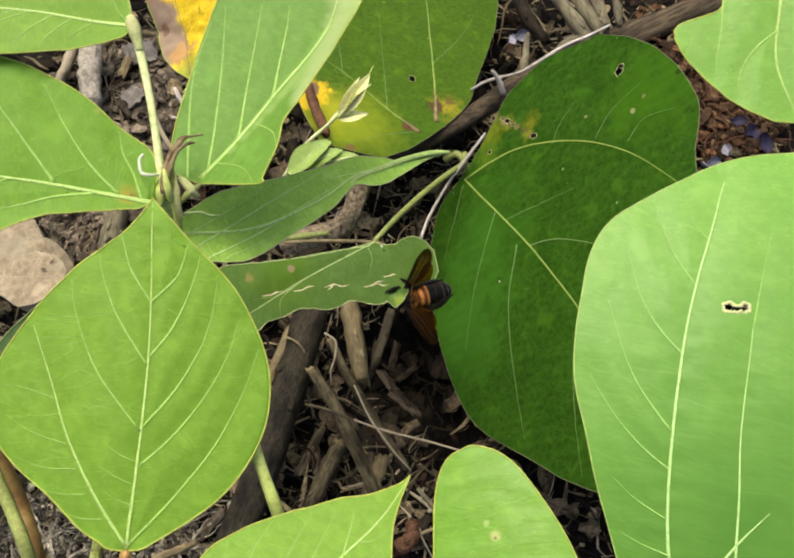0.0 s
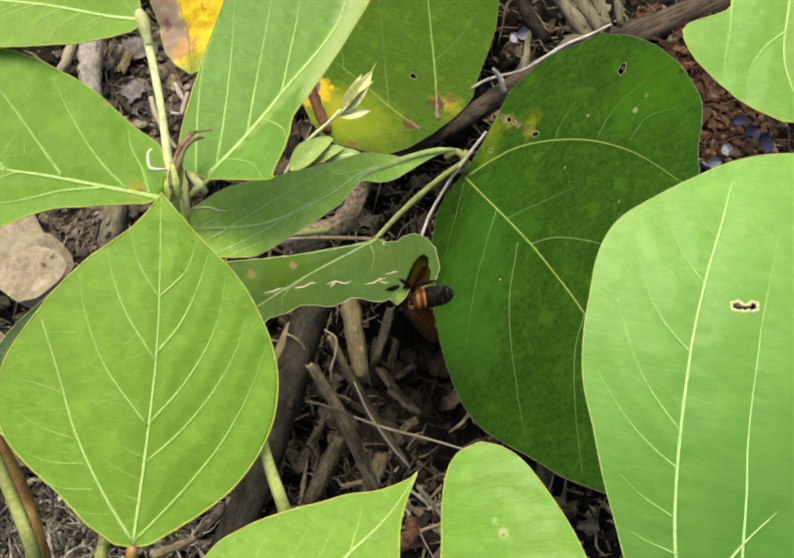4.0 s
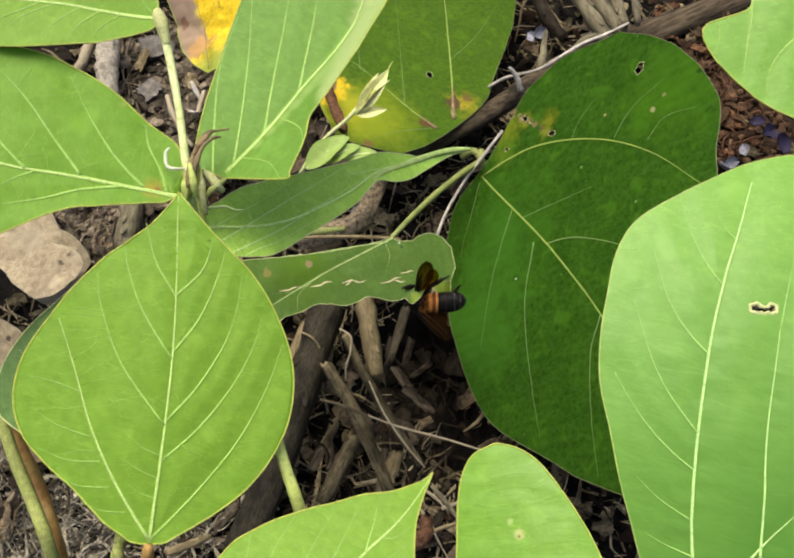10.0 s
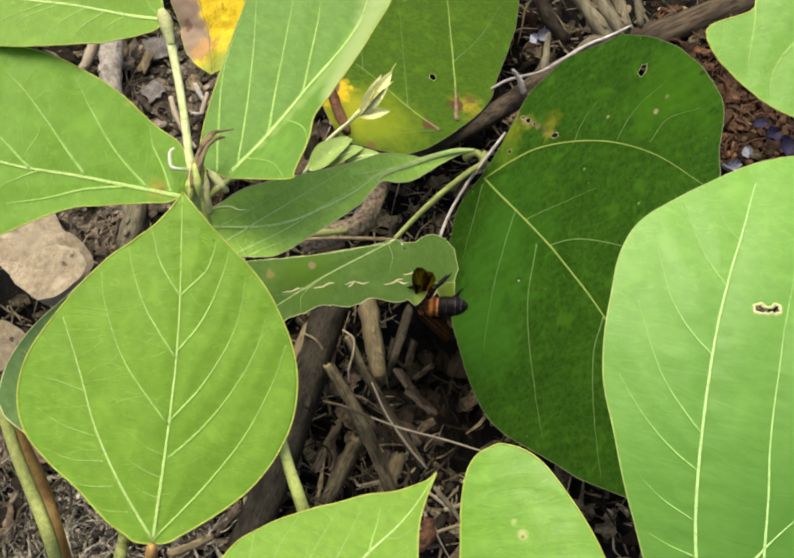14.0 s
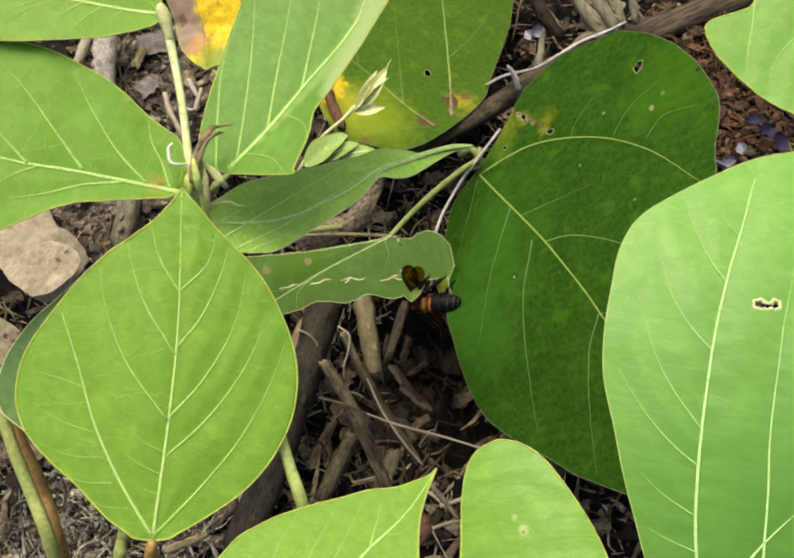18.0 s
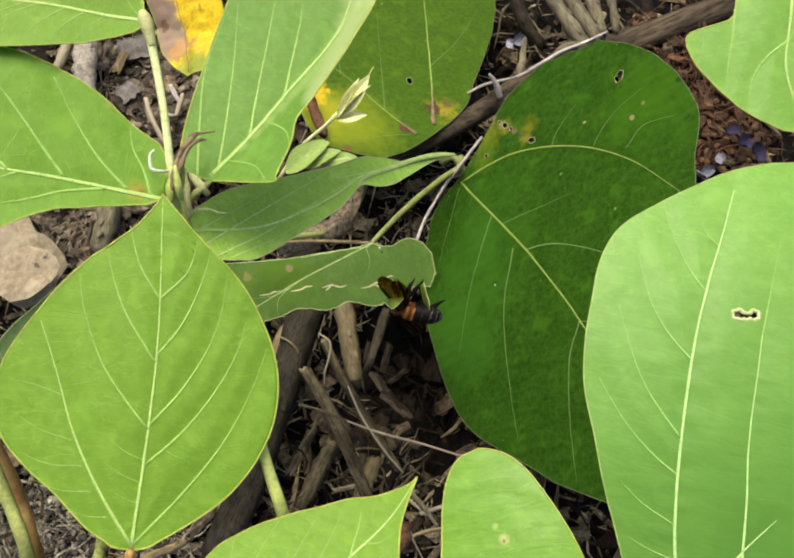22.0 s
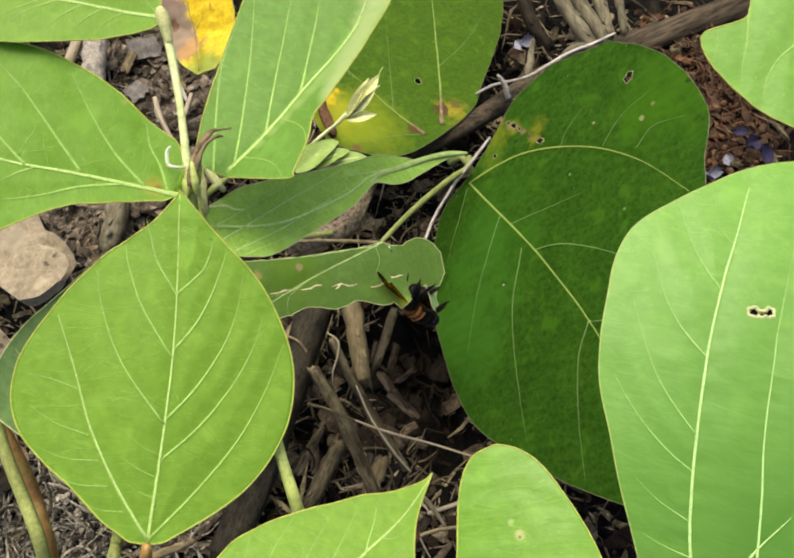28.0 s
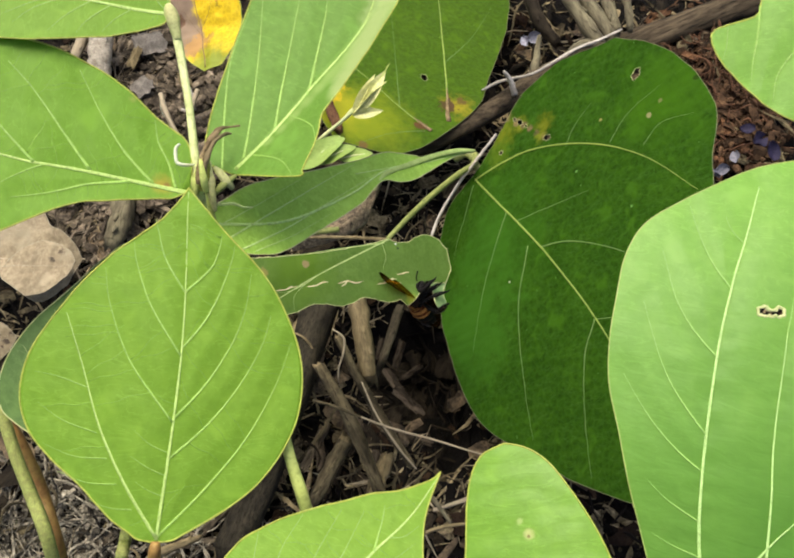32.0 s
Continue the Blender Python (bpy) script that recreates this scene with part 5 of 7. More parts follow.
stem("vine_stem", [(-0.0981, 0.0615, 0.1986), (-0.0933, 0.0533, 0.1940), (-0.0898, 0.0442, 0.1869), (-0.0862, 0.0306, 0.1779), (-0.0961, 0.0069, 0.1059)], [0.0016, 0.0017, 0.0017, 0.0018, 0.0020], stem_red, "reddish vine stem rising from the litter")

# ---- branch and sticks ----
branch = stem("branch", [(-0.0201, 0.2229, 0.0150), (0.0051, 0.2349, 0.0332), (0.0298, 0.2473, 0.0362), (0.0567, 0.2709, 0.0256), (0.0858, 0.2981, 0.0154), (0.1214, 0.3191, 0.0080), (0.1540, 0.3336, 0.0055), (0.1997, 0.3544, 0.0034), (0.2673, 0.3850, 0.0055)],
              [0.004, 0.0044, 0.0050, 0.0056, 0.0058, 0.0062, 0.0072, 0.0082, 0.009], bark_dark, "long dark weathered branch lying over the litter", "branch", 60, 14, 0.45)
knot = [branch.matrix_local.inverted() @ Vector(p) for p in ((0.0690, 0.2833, 0.0254), (0.0677, 0.2857, 0.0308), (0.0656, 0.2909, 0.0352))]
part("knot", tube(knot, [0.0030, 0.0022, 0.001], 8, 8, 0.6), wood_grey, branch)
stem("twig_stub", [(0.0788, 0.2915, 0.0202), (0.0806, 0.3055, 0.0207), (0.0830, 0.3192, 0.0211)], [0.0030, 0.0022, 0.0009], wood_pale, "pale broken twig stub beside the branch", "twig", rough=0.5)
stem("old_stem", [(-0.0436, 0.1954, 0.0229), (-0.0237, 0.1964, 0.0320), (-0.0129, 0.2021, 0.0366), (-0.0082, 0.2143, 0.0364), (-0.0036, 0.2328, 0.0279)], [0.0048, 0.0050, 0.0050, 0.0046, 0.0042], bark_knobbly, "speckled brown knobbly old stem among the leaves", "stem", 30, 14, 0.5)
stem("green_shoot", [(-0.0509, 0.1879, 0.0415), (-0.0372, 0.1909, 0.0406), (-0.0209, 0.1935, 0.0395)], [0.0016, 0.0017, 0.0013], stem_olive, "short green shoot by the old stem", "stem")
stem("dry_stalk", [(-0.0407, 0.1836, 0.0505), (-0.0222, 0.1819, 0.0552), (-0.0041, 0.1750, 0.0686), (0.0045, 0.1698, 0.0772)], [0.0007, 0.0008, 0.0008, 0.0006], wood_tan, "thin brown dry stalk behind the eaten leaflet", "stalk")

STICKS = [
    ("stick", [(-0.0296, 0.1639, 0.0200), (-0.0392, 0.1256, 0.0160), (-0.0519, 0.0892, 0.0120), (-0.0663, 0.0527, 0.0060)], [0.0075, 0.0078, 0.0075, 0.007], wood_dark, "thick weathered dark grey stick on the litter"),
    ("stick", [(-0.0119, 0.1625, 0.0300), (-0.0095, 0.1459, 0.0280), (-0.0062, 0.1268, 0.0240)], [0.0042, 0.0044, 0.0040], wood_tan, "pale tan bark-free stick on the litter"),
    ("stick", [(-0.0287, 0.1303, 0.0300), (-0.0200, 0.1174, 0.0280), (-0.0109, 0.1001, 0.0240), (-0.0002, 0.0761, 0.0160)], [0.0024, 0.0028, 0.0030, 0.0028], wood_grey, "grey-brown twig with a broken end"),
    ("stick", [(-0.0202, 0.1426, 0.0340), (-0.0110, 0.1249, 0.0300), (0.0002, 0.1064, 0.0260), (0.0125, 0.0886, 0.0200)], [0.0018, 0.0020, 0.0022, 0.0018], wood_grey, "slender grey twig crossing the litter"),
    ("stick", [(-0.0093, 0.1216, 0.0340), (-0.0037, 0.1094, 0.0320), (0.0011, 0.1018, 0.0310), (0.0082, 0.0931, 0.0260), (0.0149, 0.0869, 0.0200)], [0.0003, 0.0005, 0.0004, 0.0005, 0.0003], straw_pale, "slender pale straw crossing the litter"),
    ("stick", [(-0.0169, 0.1007, 0.0120), (-0.0225, 0.0896, 0.0100), (-0.0313, 0.0731, 0.0080)], [0.0034, 0.0036, 0.0030], wood_grey, "flat grey sliver of wood"),
    ("stick", [(-0.0393, 0.1560, 0.0140), (-0.0450, 0.1441, 0.0120), (-0.0518, 0.1280, 0.0080)], [0.0026, 0.0026, 0.002], wood_tan, "short tan twig beside the thick stick"),
    ("stick", [(0.0073, 0.1614, 0.0200), (0.0014, 0.1414, 0.0200), (-0.0033, 0.1304, 0.0160)], [0.0022, 0.0020, 0.0016], wood_dim, "short grey twig in deep shade"),
    ("straw", [(-0.0094, 0.1061, 0.0340), (0.0046, 0.1005, 0.0360), (0.0217, 0.0949, 0.0400), (0.0445, 0.0867, 0.0440)], [0.0004, 0.0005, 0.0005, 0.0004], straw_pale, "thin pale dry grass stalk across the gap"),
    ("straw", [(-0.0226, 0.1457, 0.0360), (-0.0175, 0.1411, 0.0370), (-0.0179, 0.1344, 0.0350), (-0.0197, 0.1285, 0.0330), (-0.0198, 0.1235, 0.0280)], [0.0004, 0.0005, 0.0005, 0.0004, 0.0002], straw_pale, "whitish curled dry tendril on the twigs"),
    ("straw", [(-0.0306, 0.1133, 0.0340), (-0.0218, 0.1113, 0.0330), (-0.0152, 0.1089, 0.0320), (-0.0085, 0.1062, 0.0320)], [0.0008, 0.0007, 0.0007, 0.0005], wood_grey, "thin crooked grey side twig"),
    ("stick", [(-0.1500, 0.3208, 0.0200), (-0.1478, 0.2998, 0.0220), (-0.1456, 0.2806, 0.0180)], [0.0062, 0.0060, 0.0055], wood_speckled, "thick speckled tan stick near the yellow leaf"),
    ("stick", [(-0.1581, 0.3208, 0.0200), (-0.1614, 0.3059, 0.0180), (-0.1670, 0.2973, 0.0120)], [0.0032, 0.0030, 0.0024], straw_pale, "pale broken dry stick end"),
    ("straw", [(-0.1123, 0.2725, 0.0300), (-0.1088, 0.2621, 0.0300), (-0.1027, 0.2506, 0.0280), (-0.0981, 0.2454, 0.0260)], [0.0013, 0.0014, 0.0013, 0.001], straw_pale, "pale dry straw near the stem"),
    ("stick", [(0.0948, 0.3615, 0.0200), (0.1036, 0.3358, 0.0220), (0.1145, 0.3158, 0.0200)], [0.0038, 0.0042, 0.004], wood_pale, "grey-brown stick behind the branch"),
    ("stick", [(0.1064, 0.3633, 0.0180), (0.1124, 0.3391, 0.0200), (0.1223, 0.3223, 0.0180)], [0.0042, 0.0042, 0.004], wood_pale, "grey-brown stick behind the branch"),
    ("stick", [(0.1190, 0.3633, 0.0180), (0.1222, 0.3408, 0.0200), (0.1253, 0.3256, 0.0180)], [0.0036, 0.0036, 0.003], wood_pale, "grey-brown stick behind the branch"),
    ("stick", [(0.0784, 0.3580, 0.0160), (0.0835, 0.3323, 0.0180), (0.0925, 0.3188, 0.0160)], [0.0034, 0.0036, 0.003], wood_brown, "grey-brown stick behind the branch"),
    ("stick", [(0.1204, 0.3019, 0.0300), (0.1052, 0.3082, 0.0300), (0.0913, 0.2971, 0.0300)], [0.0020, 0.0024, 0.0018], wood_pale, "weathered grey twig lying along the branch"),
    ("stick", [(-0.1301, 0.2241, 0.0100), (-0.1294, 0.2103, 0.0120), (-0.1325, 0.2001, 0.0100)], [0.0055, 0.0055, 0.005], wood_pale, "grey stick stump in the shade"),
    ("straw", [(0.0221, 0.0689, 0.0200), (0.0350, 0.0725, 0.0240), (0.0487, 0.0787, 0.0200)], [0.0009, 0.001, 0.0008], straw_pale, "pale dry stalk in shade"),
    ("straw", [(0.0132, 0.0572, 0.0200), (0.0241, 0.0614, 0.0200), (0.0372, 0.0635, 0.0200)], [0.0008, 0.0009, 0.0006], wood_tan, "pale dry stalk in shade"),
    ("stick", [(0.0089, 0.0540, 0.0200), (0.0142, 0.0569, 0.0220), (0.0155, 0.0635, 0.0200)], [0.0034, 0.0036, 0.003], litter_rust, "short reddish-brown wood chip"),
    ("stick", [(-0.0942, 0.0509, 0.0200), (-0.0854, 0.0538, 0.0220), (-0.0775, 0.0572, 0.0200)], [0.0016, 0.0018, 0.0012], wood_tan, "pale thin twig on dark soil"),
    ("stick", [(0.1281, 0.3546, 0.0240), (0.1306, 0.3376, 0.0260), (0.1318, 0.3241, 0.0220)], [0.0022, 0.0024, 0.002], wood_pale, "thin pale stick behind the branch"),
    ("stick", [(0.0492, 0.2745, 0.0350), (0.0581, 0.2785, 0.0370), (0.0736, 0.2831, 0.0370), (0.0843, 0.2898, 0.0370), (0.0981, 0.2998, 0.0360), (0.1105, 0.3062, 0.0350), (0.1236, 0.3148, 0.0330)], [0.0006, 0.0008, 0.0006, 0.0007, 0.0008, 0.0007, 0.0005], wood_weathered, "whitish weathered twig lying along the branch"),
    ("stick", [(0.0588, 0.2777, 0.0460), (0.0624, 0.2765, 0.0410), (0.0652, 0.2730, 0.0340)], [0.0008, 0.0013, 0.0016], wood_weathered, "short whitish splintered twig on the branch"),
    ("stick", [(0.0025, 0.0938, 0.0120), (-0.0020, 0.0824, 0.0120), (-0.0042, 0.0717, 0.0100)], [0.0034, 0.0036, 0.0030], wood_tan, "flat tan sliver of wood"),
    ("stick", [(-0.0395, 0.1414, 0.0200), (-0.0361, 0.1505, 0.0220), (-0.0328, 0.1568, 0.0220)], [0.0010, 0.0012, 0.0008], wood_tan, "thin crooked twig beside the thick stick"),
    ("straw", [(-0.0417, 0.1486, 0.0240), (-0.0356, 0.1447, 0.0260), (-0.0321, 0.1400, 0.0240), (-0.0332, 0.1365, 0.0200)], [0.0004, 0.0006, 0.0005, 0.0003], wood_tan, "thin crooked dry tendril"),
    ("straw", [(0.0179, 0.0787, 0.0200), (0.0232, 0.0718, 0.0220), (0.0296, 0.0635, 0.0200)], [0.0010, 0.0011, 0.0008], wood_pale, "pale dry stalk in shade"),
    ("straw", [(-0.1047, 0.2915, 0.0140), (-0.1019, 0.2855, 0.0150), (-0.0994, 0.2811, 0.0140)], [0.0012, 0.0014, 0.0010], wood_weathered, "pale grey splinter on the mulch"),
    ("straw", [(-0.0972, 0.2848, 0.0160), (-0.0985, 0.2776, 0.0160), (-0.0998, 0.2721, 0.0150)], [0.0012, 0.0015, 0.0012], straw_pale, "pale tan splinter on the mulch"),
    ("straw", [(-0.1046, 0.2737, 0.0140), (-0.1012, 0.2724, 0.0150), (-0.0978, 0.2746, 0.0140)], [0.0007, 0.0010, 0.0008], wood_weathered, "pale grey splinter on the mulch"),
    ("straw", [(-0.1144, 0.2779, 0.0180), (-0.1134, 0.2723, 0.0180), (-0.1116, 0.2684, 0.0160)], [0.0008, 0.0014, 0.0014], tendril_white, "whitish dry stalk standing in the mulch"),
    ("stick", [(-0.0303, 0.2588, 0.0672), (-0.0266, 0.2446, 0.0677), (-0.0213, 0.2307, 0.0661)], [0.0020, 0.0024, 0.0022], litter_rust, "rust-brown dry stalk behind the bud"),
]
def broken_end(at, way, radius, seed):
    """A ring of splinters that stands out of a stick's broken end."""
    rnd = random.Random(seed)
    verts, faces = [], []
    side = way.orthogonal().normalized()
    over = side.cross(way)
    n = 9
    verts.append(at - way * radius * 0.5)
    for k in range(n):
        a = 2 * math.pi * k / n
        d = side * math.cos(a) + over * math.sin(a)
        verts.append(at + d * radius * 0.98)
        verts.append(at + d * radius * rnd.uniform(0.5, 0.9) + way * radius * rnd.uniform(0.2, 1.5))
    for k in range(n):
        a, c = 1 + 2 * k, 1 + 2 * ((k + 1) % n)
        faces += [(a, c, a + 1), (c, c + 1, a + 1), (0, a + 1, c + 1)]
    return verts, faces


def stick(points, radii, material, label, seed):
    """A stick on the litter: its shaft, its broken ends and a few knots."""
    way = Vector(points[-1]) - Vector(points[0])
    m = Matrix.Translation(points[0]) @ way.to_track_quat("X", "Z").to_matrix().to_4x4()
    inv = m.inverted()
    thing = new("stick")
    thing.matrix_world = m
    local = [inv @ Vector(p) for p in points]
    part("shaft", tube(local, radii, 34, 12, 0.32, 0.92, seed), material, thing)
    rnd = random.Random(seed)
    for end, nxt, r in ((local[0], local[1], radii[0]), (local[-1], local[-2], radii[-1])):
        part("broken_end", broken_end(end, (end - nxt).normalized(), r * 0.95, seed + r), wood_tan if material == wood_grey else material, thing, "splintered pale broken end")
    line = smooth_line(local, 30)
    for k in range(2 if max(radii) > 0.0025 else 1):
        p = line[rnd.randrange(6, 26)]
        r = max(radii)
        out = Vector((0, rnd.uniform(-1, 1), rnd.uniform(0.3, 1))).normalized()
        part("knot", tube([p + out * r * 0.5, p + out * r * 0.8 + Vector((r * 0.3, 0, 0)), p + out * r * 1.05 + Vector((r * 0.8, 0, 0))], [r * 0.5, r * 0.3, r * 0.12], 6, 7, 0.4, 1.0, seed), material, thing)
    return tagged(thing, label, "twig")


for n, (name, points, radii, material, label) in enumerate(STICKS):
    if name == "stick":
        stick(points, radii, material, label, n * 1.7 + 2)
    else:
        stem(name, points, radii, material, label, "straw", 26, 8, 0.25)

# rust-brown shreds heaped beside the far end of the branch
rnd = random.Random(31)
heap = (0.1894, 0.2974, -0.0000)
for n in range(230):
    x, y = rnd.gauss(heap[0], 0.016), rnd.gauss(heap[1], 0.024)
    v = [(0, 0, 0)]
    for k in range(3):
        v.append((v[-1][0] + rnd.uniform(0.002, 0.006), v[-1][1] + rnd.uniform(-0.003, 0.003), v[-1][2] + rnd.uniform(-0.002, 0.002)))
    ob = part("dry_shred", tube(v, [0.0003, rnd.uniform(0.0003, 0.0009), rnd.uniform(0.0003, 0.0008), 0.0002], 7, 5, 0.6, 0.5, n), litter_rust)
    ob.matrix_world = pose(x, y, ground_height(x, y) + rnd.uniform(0.004, 0.016), rnd.uniform(-25, 25), rnd.uniform(-25, 25), rnd.uniform(0, 360))
    tagged(ob, "rust-brown dry shred of plant matter in the litter", "litter", "pieces of leaf litter")


def slab(x, y, turn, length, width, material, seed, rise=0.006):
    """A flat bent piece of bark with ragged ends, lying on the litter."""
    rnd = random.Random(seed)
    n, w, verts, faces = 12, 5, [], []
    ends = [[rnd.uniform(-0.12, 0.12) for k in range(w + 1)] for e in (0, 1)]
    for side in (0.0, -0.0009):
        for i in range(n + 1):
            u = i / n
            for j in range(w + 1):
                v = j / w * 2 - 1
                along = length * (u - 0.5 + (ends[0][j] * (1 - u) + ends[1][j] * u))
                across = width * 0.5 * v * (1 + 0.25 * noise.noise(Vector((u * 4, v, seed))))
                verts.append((along, across, side - 40 * across * across + 0.0022 * noise.noise(Vector((u * 3, seed, 2))) + 0.0006 * noise.noise(Vector((u * 9, v * 3, seed)))))
    m = (n + 1) * (w + 1)
    for i in range(n):
        for j in range(w):
            a = i * (w + 1) + j
            faces += [(a, a + w + 1, a + w + 2, a + 1), (a + m, a + 1 + m, a + w + 2 + m, a + w + 1 + m)]
    rim = [i * (w + 1) for i in range(n + 1)] + [n * (w + 1) + j for j in range(1, w + 1)] + [i * (w + 1) + w for i in range(n - 1, -1, -1)] + list(range(w - 1, 0, -1))
    faces += [(a, b, b + m, a + m) for a, b in zip(rim, rim[1:] + rim[:1])]
    ob = part("bark_piece", (verts, faces), material)
    ob.matrix_world = pose(x, y, max(ground_height(x, y), -0.03) + rise, rnd.uniform(-14, 14), rnd.uniform(-10, 10), turn)
    return tagged(ob, "rust-brown flake of dead leaf in the litter" if material is scrap_rust else "pale grey flake of dead bark in the litter" if material is bark_ash else "flat weathered piece of bark in the litter" if material is bark_slab else "curled tan sliver of bark in the litter" if material is wood_tan else "piece of bark in the litter, coloured dark for shade", "bark", "pieces of leaf litter")


for n, (x, y, turn) in enumerate([(-0.1617, 0.2169, -30), (-0.1489, 0.2169, 20), (-0.1522, 0.2061, 60), (-0.1395, 0.2125, 35), (-0.1577, 0.2056, 120), (-0.1433, 0.2013, -20)]):
    slab(x, y, turn, 0.018 + 0.003 * (n % 3), 0.006 + 0.001 * (n % 2), bark_slab, 70 + n, 0.010)
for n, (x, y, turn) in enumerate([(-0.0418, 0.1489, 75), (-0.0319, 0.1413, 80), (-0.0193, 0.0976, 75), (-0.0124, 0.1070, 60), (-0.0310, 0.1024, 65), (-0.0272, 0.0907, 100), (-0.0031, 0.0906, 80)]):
    slab(x, y, turn, 0.020 + 0.004 * (n % 3), 0.0042 + 0.0006 * (n % 4), bark_slab if n % 3 == 1 else bark_shaded, 90 + n, 0.009)
# bark in the hollow, darkened in colour to pass for deep shade
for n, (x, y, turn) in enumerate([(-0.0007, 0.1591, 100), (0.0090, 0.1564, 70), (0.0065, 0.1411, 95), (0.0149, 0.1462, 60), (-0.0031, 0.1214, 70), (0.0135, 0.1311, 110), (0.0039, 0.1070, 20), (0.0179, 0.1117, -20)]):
    slab(x, y, turn + 25 * (n % 3) - 20, 0.012 + 0.003 * (n % 3), 0.0030 + 0.0008 * (n % 3), bark_shaded, 110 + n, 0.002)
for n, (x, y, turn) in enumerate([(-0.0750, 0.0684, 50), (-0.0832, 0.0580, -5), (-0.0927, 0.0652, -30), (-0.1368, 0.0599, 40), (-0.1275, 0.0566, 25), (-0.1688, 0.0800, 70), (-0.1230, 0.2959, 60), (-0.1143, 0.2894, 20), (-0.1278, 0.2894, 100), (-0.0406, 0.2702, 45)]):
    slab(x, y, turn, 0.016 + 0.004 * (n % 3), 0.0045 + 0.001 * (n % 2), bark_slab, 130 + n, 0.008)


for n, (x, y) in enumerate([(0.1760, 0.2559), (0.1720, 0.2651), (0.1778, 0.2498), (0.1918, 0.2640), (0.1682, 0.3182), (0.1551, 0.3474), (0.1490, 0.3439), (0.1840, 0.2760)]):
    slab(x, y, 40 * n, 0.007 + 0.002 * (n % 3), 0.0035 + 0.001 * (n % 2), scrap_rust, 160 + n, 0.012)
for n, (x, y, turn, length, width) in enumerate([(-0.1279, 0.2914, 40, 0.0115, 0.0105), (-0.1262, 0.3190, 15, 0.0165, 0.0125), (-0.1337, 0.3091, 70, 0.0120, 0.0048), (-0.1060, 0.2960, 110, 0.0110, 0.0060)]):
    slab(x, y, turn, length, width, bark_ash if n < 2 else wood_tan, 180 + n, 0.016)


# a grey pebble beside the old stem
pebble = part("pebble", egg((0.0042, 0.0034, 0.0026), (0, 0, 0), 12, 16, 1.2), stone_grey)
pebble.matrix_world = Matrix.Translation((-0.0153, 0.2068, 0.0299)) @ pose(0, 0, 0, 12, 8, 30)
tagged(pebble, "small smooth blue-grey pebble by the old stem", "pebble")


# ---- young shoot ----
def small_blade(a, b, width, fold, droop, up=(0, 0, 1)):
    """A small leaf from a to b, folded along its middle and drooping."""
    a, b = Vector(a), Vector(b)
    way = b - a
    side = way.cross(Vector(up)).normalized()
    over = side.cross(way).normalized()
    n, verts, faces = 14, [], []
    for thick in (0.0, -0.00015):
        for i in range(n + 1):
            u = i / n
            w = width * math.sin(math.pi * min(0.985, 0.03 + 0.96 * u ** 0.85)) ** 0.8
            for k in (-1, -0.6, -0.25, 0, 0.25, 0.6, 1):
                lift = fold * abs(k) * w + droop * way.length * math.sin(math.pi * u) + 0.10 * w * math.sin(u * 9 + k * 2)
                verts.append(a + way * u + side * (w * k) + over * (lift + thick))
    m = 7 * (n + 1)
    for i in range(n):
        for k in range(6):
            q = i * 7 + k
            faces += [(q, q + 1, q + 8, q + 7), (q + m, q + 7 + m, q + 8 + m, q + 1 + m)]
    return verts, faces


